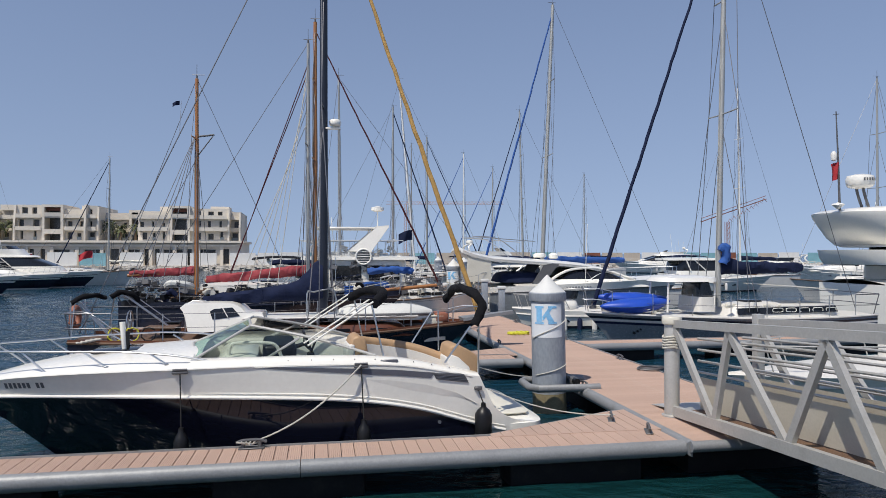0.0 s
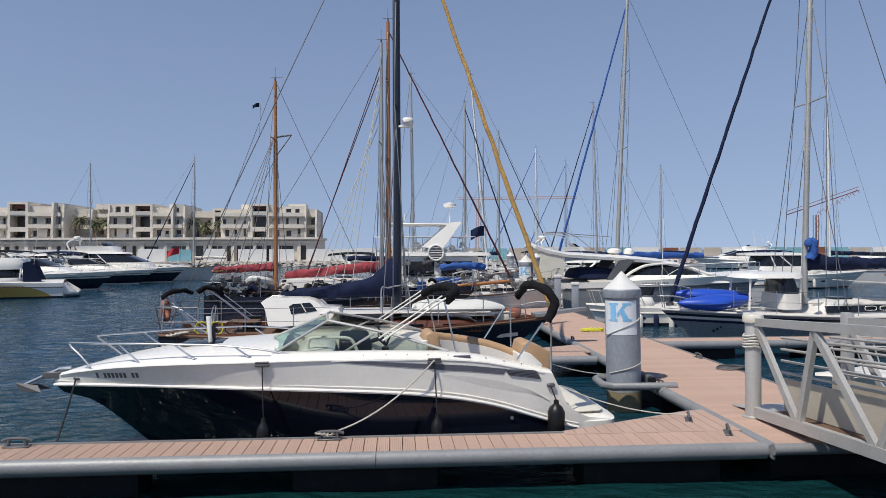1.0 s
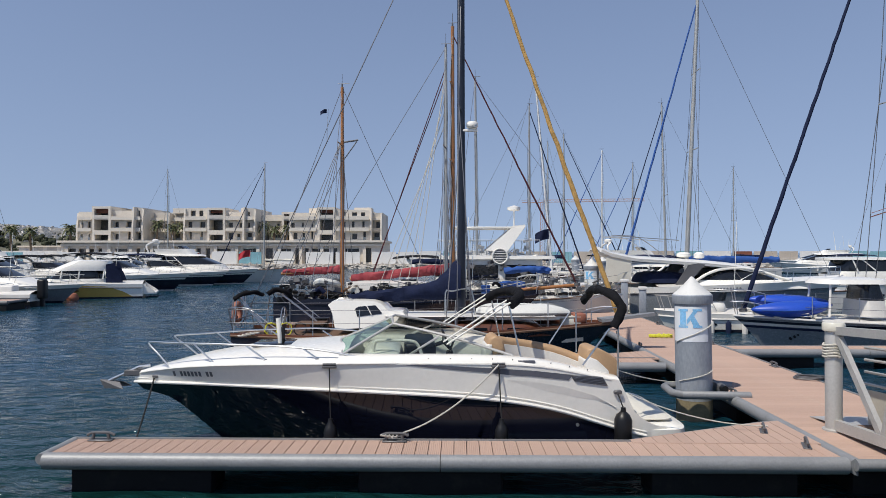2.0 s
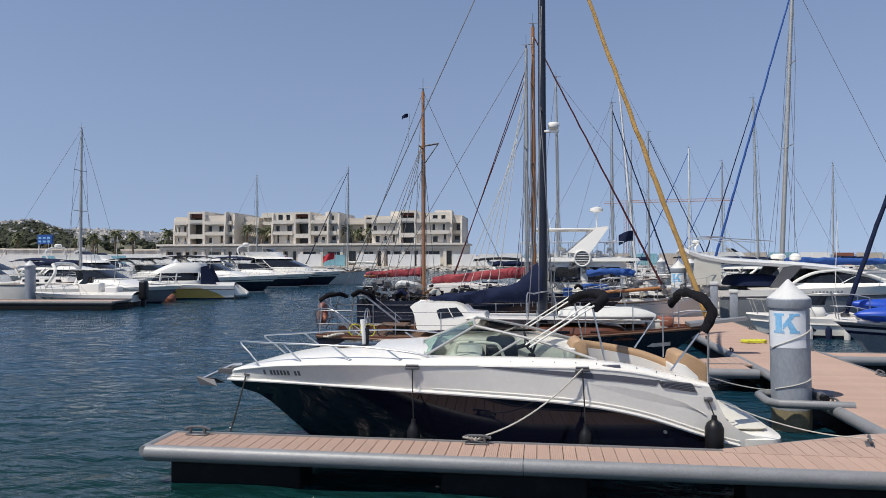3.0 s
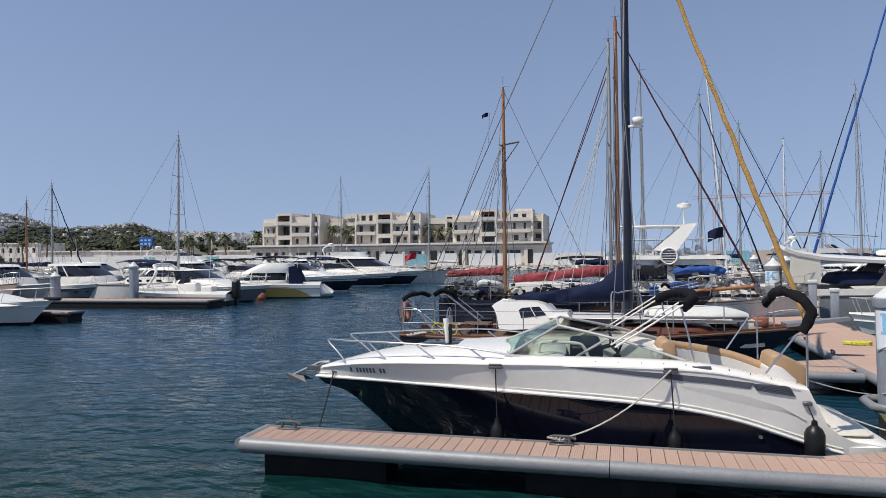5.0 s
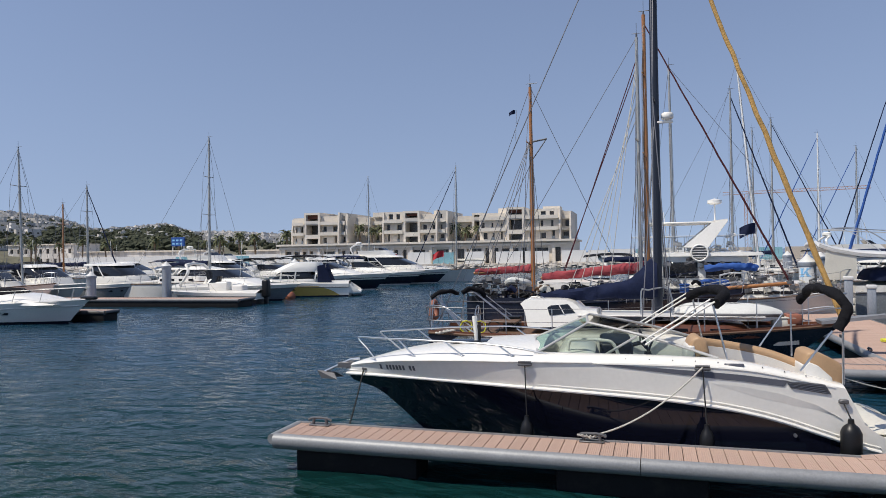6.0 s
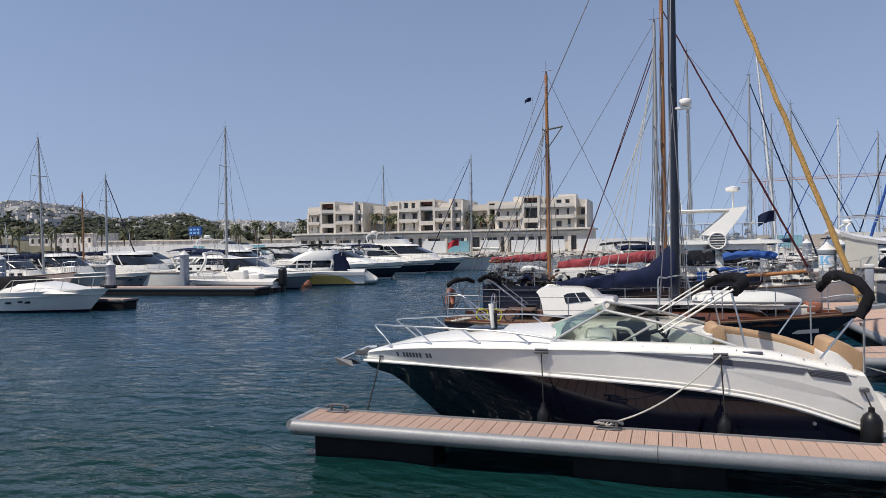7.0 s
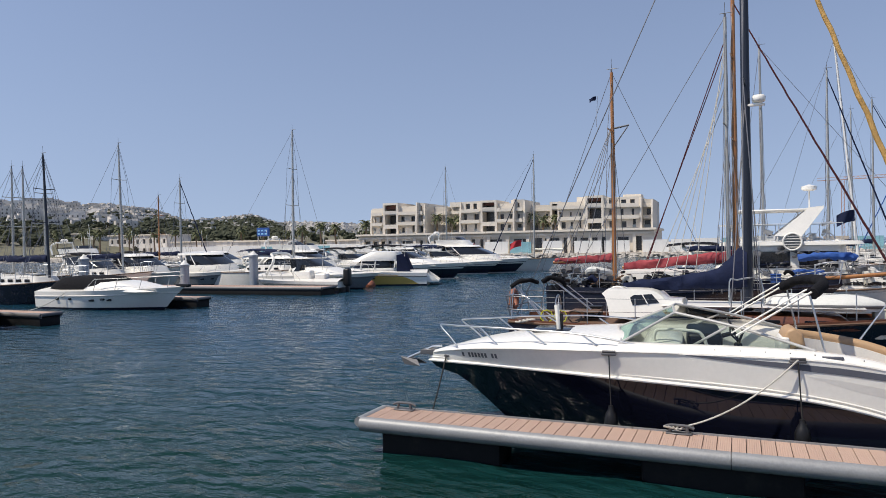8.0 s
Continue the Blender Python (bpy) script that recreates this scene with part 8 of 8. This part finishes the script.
tower(24.4, 27.5, 9.95)
wing(27.5, 30.6, 9.3, 2, 0.6)
wing(30.6, 32.2, 9.9, 1, 1.0, M_WALLG)
wing(32.2, 36.4, 9.0, 2, 5.0, M_WALLG)
tower(36.4, 38.3, 9.4, 3.0)
wing(38.3, 43.2, 9.1, 3, 0.6)
tower(43.2, 46.3, 10.0)
wing(46.3, 52.2, 9.6, 3, 0.4)
wing(52.2, 54.1, 9.2, 1, 2.5, M_WALLG)
for x, w, h in ((6, 2, 0.6), (10, 1.2, 0.4), (17, 3, 0.5), (29, 2, 0.5), (41, 2.5, 0.5), (49, 3, 0.6)):
    b = B()
    box(b, x, x + w, 4, 8, 9.2, 9.6 + h)
    part("roof_housing", b, M_WALL, bd, smooth=False)

# ---------------------------------------------------------------- shore, breakwater, hoardings
SH = pose(-86.4, 96.5, 0, 0, 0, 13.2)      # shore line: x along it
bm = B()
box(bm, -330, 66, 0.5, 700, -4, 0.75, SH)
tagged(part("shore_ground", bm, M_STONE), "pale stone shore behind the harbour", "ground", kind="structure")
bm = B()
box(bm, 66, 330, 0.5, 14, -4, 0.75, SH)
tagged(part("breakwater", bm, M_STONE), "long pale breakwater between harbour and sea", "breakwater", kind="structure")
random.seed(11)
rk = B()
for k in range(4200):
    x = -150 + 480 * random.random()
    f = random.random()
    s = 0.22 + 0.36 * random.random()
    c = SH @ Vector((x, -1.6 + 2.6 * f, 0.75 * f - 0.05))
    vs = [rk.verts.new(c + Vector(q) * s * (0.75 + 0.5 * random.random())) for q in ((1, 0.2, 0), (-0.2, 1, 0), (-1, -0.2, 0), (0.2, -1, 0), (0.2, 0.1, 0.6), (0.1, 0, -0.7))]
    for a, b_ in ((0, 1), (1, 2), (2, 3), (3, 0)):
        rk.faces.new((vs[a], vs[b_], vs[4]))
        rk.faces.new((vs[b_], vs[a], vs[5]))
tagged(part("riprap", rk, M_ROCK, smooth=False), "loose grey-beige rocks along the shore", "rocks", kind="stuff")
random.seed(8)
x = -20.0
while x < 300:
    w = 3.2 + 1.8 * random.random()
    r = random.random()
    m_ = (M_HOARD if r < 0.78 else M_HOARDB) if x < 60 else (M_HOARDB if r < 0.34 else M_STONE if r < 0.66 else M_HOARD if r < 0.9 else M_BROWN)
    h = 2.0 + 0.15 * random.random()
    b = B()
    box(b, 0, w - 0.08, 0, 0.1, 0, h)
    for k in range(1, int(w)):
        box(b, k - 0.03, k + 0.03, -0.03, -0.001, 0.02, h - 0.02)
    ho = part("hoarding_panel", b, m_, smooth=False)
    ho.matrix_world = SH @ pose(x, 3.2 if x < 66 else 6.5, 0.75)
    tagged(ho, "pale blue printed hoarding panel" if m_ == M_HOARDB else "brown hoarding panel along the breakwater" if m_ == M_BROWN else "beige hoarding panel along the breakwater" if m_ == M_STONE else "white hoarding panel along the waterfront", "hoarding", "hoardings")
    x += w + (0.3 if random.random() < 0.75 else 2.0)


def palm(x, y, h, s=1.0):
    """A palm: ringed trunk and arching fronds of many leaflets."""
    t = thing("palm_tree", pose(x, y, 0.75, 0, 0, random.random() * 360), "palm tree with a thin trunk and drooping fronds", "palm tree", "palm trees")
    b = B()
    tube(b, [(0.1 * math.sin(k), 0, h * k / 6) for k in range(7)], 0.24, 7, 0.17)
    part("trunk", b, M_BARK, t)
    b = B()
    for k in range(22):
        a = k * 2.4
        up = 0.9 - 1.5 * (k / 22)
        ln = (1.6 + 0.5 * random.random()) * s
        prev = None
        for j in range(7):
            f = j / 6
            r = ln * f * (1 - 0.25 * f)
            z = h + ln * (up * f - 0.75 * f * f)
            w = 0.30 * s * math.sin(math.pi * min(0.12 + f, 1)) + 0.01
            c = Vector((r * math.cos(a), r * math.sin(a), z))
            sd = Vector((-math.sin(a), math.cos(a), -0.5)) * w
            sd2 = Vector((math.sin(a), -math.cos(a), -0.5)) * w
            row = [b.verts.new(c + sd), b.verts.new(c), b.verts.new(c + sd2)]
            if prev and j % 2:
                b.faces.new((prev[0], row[0], row[1], prev[1]))
                b.faces.new((prev[1], row[1], row[2], prev[2]))
            elif prev:
                b.faces.new((prev[0], row[1], prev[1]))
                b.faces.new((prev[1], row[1], prev[2]))
            prev = row
    part("crown", b, M_PALM, t)
    return t


random.seed(21)
for lx, ly, h in ((15.0, -0.2, 6.0), (17.5, -0.1, 5.4), (19.3, 0.2, 5.6), (33.5, 0.0, 5.6), (35.3, -0.1, 5.0), (37.6, -0.2, 5.2)):
    p = bd.matrix_world @ Vector((lx, ly + 2.5, 0))
    palm(p.x, p.y, h + 1.2, 0.95)
pm0 = palm(-118, 118, 6.5, 1.3)
for k in range(26):
    u = -14 - 5.2 * k + 3 * random.random()
    p = SH @ Vector((u, 28 + 14 * random.random(), 0.75))
    sc = 0.85 + 0.35 * random.random()
    q = copy_thing(pm0, pose(p.x, p.y, 0.75, 0, 0, random.random() * 360) @ Matrix.Scale(sc, 4))
    q.scale = (sc, sc, sc)

# low white buildings, fence and blue sign left of the apartment building
for u, v, w, d_, h, n in ((-50, 34, 16, 8, 3.4, 7), (-26, 40, 9, 8, 3.2, 4), (-75, 40, 20, 9, 3.6, 9), (-104, 46, 22, 10, 6.0, 9), (-140, 50, 26, 12, 7.0, 10)):
    t = thing("low_house", SH @ pose(u, v, 0.75), "low white harbour building with small dark windows", "house", "harbour buildings")
    hs = [(w * (k + 0.3) / n, w * (k + 0.7) / n, z, z + 1.3) for k in range(n) for z in ((0.9,) if h < 4 else (0.9, 3.6))]
    b = B()
    pierced(b, 0, w, 0, h, 0, 0.4, hs)
    box(b, 0, 0.3, 0.4, d_, 0, h)
    box(b, w - 0.3, w, 0.4, d_, 0, h)
    part("wall", b, M_HOUSE, t, smooth=False)
    b = B()
    box(b, -0.3, w + 0.3, -0.3, d_, h, h + 0.3)
    part("roof", b, M_WALL, t, smooth=False)
    for q in hs:
        b = B()
        box(b, q[0] - 0.02, q[1] + 0.02, 0.42, 0.46, q[2] - 0.02, q[3] + 0.02)
        part("window", b, M_OPEN, t, smooth=False)
x = -62.0
while x < -6:
    b = B()
    grid(b, lambda a, c: Vector((2.4 * a, 0.05 * (round(a * 24) % 2), 2.3 * c)), 24, 1)
    solid(b, 0.01)
    ho = part("fence_panel", b, M_HOARD, smooth=False)
    ho.matrix_world = SH @ pose(x, 20, 0.75)
    tagged(ho, "white corrugated site fence panel", "fence", "site fence")
    x += 2.45
t = thing("sign_board", SH @ pose(-38, 30, 0.75), "blue sign box on white frame posts", "sign")
b = B()
rbox(b, -1.7, 1.7, -0.3, 0.3, 4.6, 6.7, 0.05, 1)
part("panel", b, M_BLUE, t)
b = B()
for k in range(3):
    for r in range(2):
        box(b, -1.4 + 1.0 * k, -0.75 + 1.0 * k, -0.312, -0.303, 5.0 + 0.8 * r, 5.4 + 0.8 * r)
part("sign_bars", b, M_SIGNB, t, smooth=False)
b = B()
for q in (-1.5, 1.5):
    tube(b, [(q, 0, 0), (q, 0, 4.6)], 0.12, 6)
part("post", b, M_GEL2, t)

# ---------------------------------------------------------------- hillside town
RIDGE = [(-80, 3.9), (-66, 3.6), (-64, 3.7), (-61.6, 3.4), (-59, 3.6), (-56, 3.0), (-53.8, 2.4), (-51.7, 2.5), (-49, 2.75), (-47, 2.1), (-43.7, 2.1), (-40, 1.9), (-37, 1.6), (-33, 0.9), (-28, 0.1)]


def ground_z(az, d):
    el = float(np.interp(az, [q[0] for q in RIDGE], [q[1] for q in RIDGE]))
    top = 620 * math.tan(radians(el)) - 3
    f = min(max((d - 210) / 410, 0), 1)
    return 0.75 + top * f ** 0.8 + 2.0 * noise.noise(Vector((az * 0.4, d * 0.01, 0)))


def polar(az, d):
    return Vector((d * math.sin(radians(az)), d * math.cos(radians(az)), 0))


bm = B()


def hill(a, c):
    az, d = -80 + 53 * a, 205 + 520 * c
    p = polar(az, d)
    p.z = ground_z(az, min(d, 640)) - (6 if c == 0 else 0) - max(0, d - 640) * 0.2
    return p


grid(bm, hill, 70, 26)
tagged(part("hillside", bm, M_HILL), "dry green hillside behind the harbour", "hill", kind="structure")
random.seed(31)
for mat_, count, nm in ((M_HOUSE, 2300, "hillside_houses"), (M_WALLG, 700, "hillside_houses")):
    b = B()
    wnd = B()
    for k in range(count):
        az = -79 + 48 * random.random()
        d = 300 + 320 * random.random() ** 0.7
        if -57 < az < -46 and d < 560 and random.random() < 0.8:
            continue
        p = polar(az, d)
        p.z = ground_z(az, d)
        w, dp, h = 1.8 + 3.4 * random.random(), 2 + 2.4 * random.random(), 1.6 + 2.4 * random.random()
        if az < -60 and random.random() < 0.12:
            w, h = w * 2.6, h * 1.7
        m_ = Matrix.Translation(p) @ Matrix.Rotation(radians(-az + random.uniform(-30, 30)), 4, "Z")
        box(b, -w / 2, w / 2, -dp / 2, dp / 2, -4, h, m_)
        if random.random() < 0.5:
            box(b, -w / 4, w / 4, -dp / 3, dp / 3, h, h + 0.9, m_)
        n = max(1, int(w / 1.6))
        for q in range(n):
            for fl in range(int(h / 1.5)):
                x = -w / 2 + w * (q + 0.5) / n
                box(wnd, x - 0.28, x + 0.28, -dp / 2 - 0.06, -dp / 2 - 0.01, 0.4 + 1.5 * fl, 1.05 + 1.5 * fl, m_)
    tagged(part(nm, b, mat_, smooth=False), "whitewashed houses crowded on the hillside", "houses", kind="stuff")
    tagged(part("hillside_windows", wnd, M_OPEN, smooth=False), "small dark windows of the hillside houses", "windows", kind="stuff")
b = B()
ico = [Vector(q).normalized() for q in ((0, 1, 1.6), (0, -1, 1.6), (0, 1, -1.6), (0, -1, -1.6), (1, 1.6, 0), (-1, 1.6, 0), (1, -1.6, 0), (-1, -1.6, 0), (1.6, 0, 1), (1.6, 0, -1), (-1.6, 0, 1), (-1.6, 0, -1))]
icf = ((0, 1, 8), (0, 10, 1), (0, 8, 4), (0, 4, 5), (0, 5, 10), (1, 6, 8), (1, 7, 6), (1, 10, 7), (2, 9, 3), (2, 3, 11), (2, 4, 9), (2, 5, 4), (2, 11, 5), (3, 9, 6), (3, 6, 7), (3, 7, 11), (4, 8, 9), (6, 9, 8), (5, 11, 10), (7, 10, 11))


def clump(b, c, s):
    vs = [b.verts.new(c + Vector((v.x * s, v.y * s, v.z * s * 0.8)) * (0.6 + 0.8 * random.random())) for v in ico]
    for f in icf:
        b.faces.new([vs[i] for i in f])


random.seed(41)
for k in range(4600):
    az = random.choice((random.uniform(-57.5, -46.5), random.uniform(-57, -47), random.uniform(-80, -58), random.uniform(-80, -32)))
    d = 235 + 385 * random.random()
    p = polar(az, d)
    p.z = ground_z(az, d)
    s = 0.8 + 1.2 * random.random()
    for j in range(6):
        clump(b, p + Vector((random.uniform(-1, 1) * s, random.uniform(-1, 1) * s, random.uniform(0.4, 1.5) * s)), s * random.uniform(0.35, 0.7))
tagged(part("hillside_trees", b, M_FOL, smooth=False), "dark green trees scattered over the hillside", "trees", kind="stuff")
b = B()
for k in range(420):
    p = SH @ Vector((-8 - 170 * random.random(), 46 + 40 * random.random(), 0.75))
    s = 0.7 + 0.9 * random.random()
    for j in range(7):
        clump(b, p + Vector((random.uniform(-1, 1) * s, random.uniform(-1, 1) * s, random.uniform(0.5, 2.0) * s)), s * random.uniform(0.3, 0.6))
tagged(part("shore_trees", b, M_FOL, smooth=False), "low trees behind the harbour road", "trees", kind="stuff")

# tower crane and far ships
def crane(x, y, h, jib, turn, material, label, tilt=0.0):
    t = thing("tower_crane", pose(x, y, 0, 0, 0, turn), label, "crane")
    b = B()
    for dx in (-0.7, 0.7):
        for dy in (-0.7, 0.7):
            tube(b, [(dx, dy, 0), (dx, dy, h)], 0.14, 4)
    for k in range(int(h / 2)):
        tube(b, [(-0.7, -0.7, 2 * k), (0.7, -0.7, 2 * k + 2)], 0.09, 4)
    part("mast", b, material, t)
    b = B()
    for dy, dz in ((-0.6, 0), (0.6, 0), (0, 1.4)):
        tube(b, [(-12, dy, h + dz), (jib, dy, h + dz + tilt * jib)], 0.14, 4)
    for k in range(int(jib / 2)):
        tube(b, [(2 * k, -0.6, h + tilt * 2 * k), (2 * k + 1, 0, h + 1.4 + tilt * 2 * k)], 0.09, 4)
        tube(b, [(2 * k + 2, -0.6, h + tilt * 2 * k), (2 * k + 1, 0, h + 1.4 + tilt * 2 * k)], 0.09, 4)
    part("jib", b, material, t)


crane(-23, 420, 33, 60, 1, M_CRANE, "rust orange tower crane beyond the breakwater")
crane(120, 290, 16, 18, 10, M_LIFE, "orange harbour crane with a raised jib", 0.55)
for x, y, L_, st in ((42, 118, 12, "flybridge"), (52, 96, 11, "express"), (34, 92, 11, "hardtop"), (62, 88, 12, "flybridge"), (46, 70, 10, "express"), (40, 62, 9, "express")):
    cruiser("motor_yacht", pose(x, y, 0, 0, 0, 170), L_, 1.7, "white motor yacht moored near the breakwater", M_GEL, st, group="boats near the breakwater")
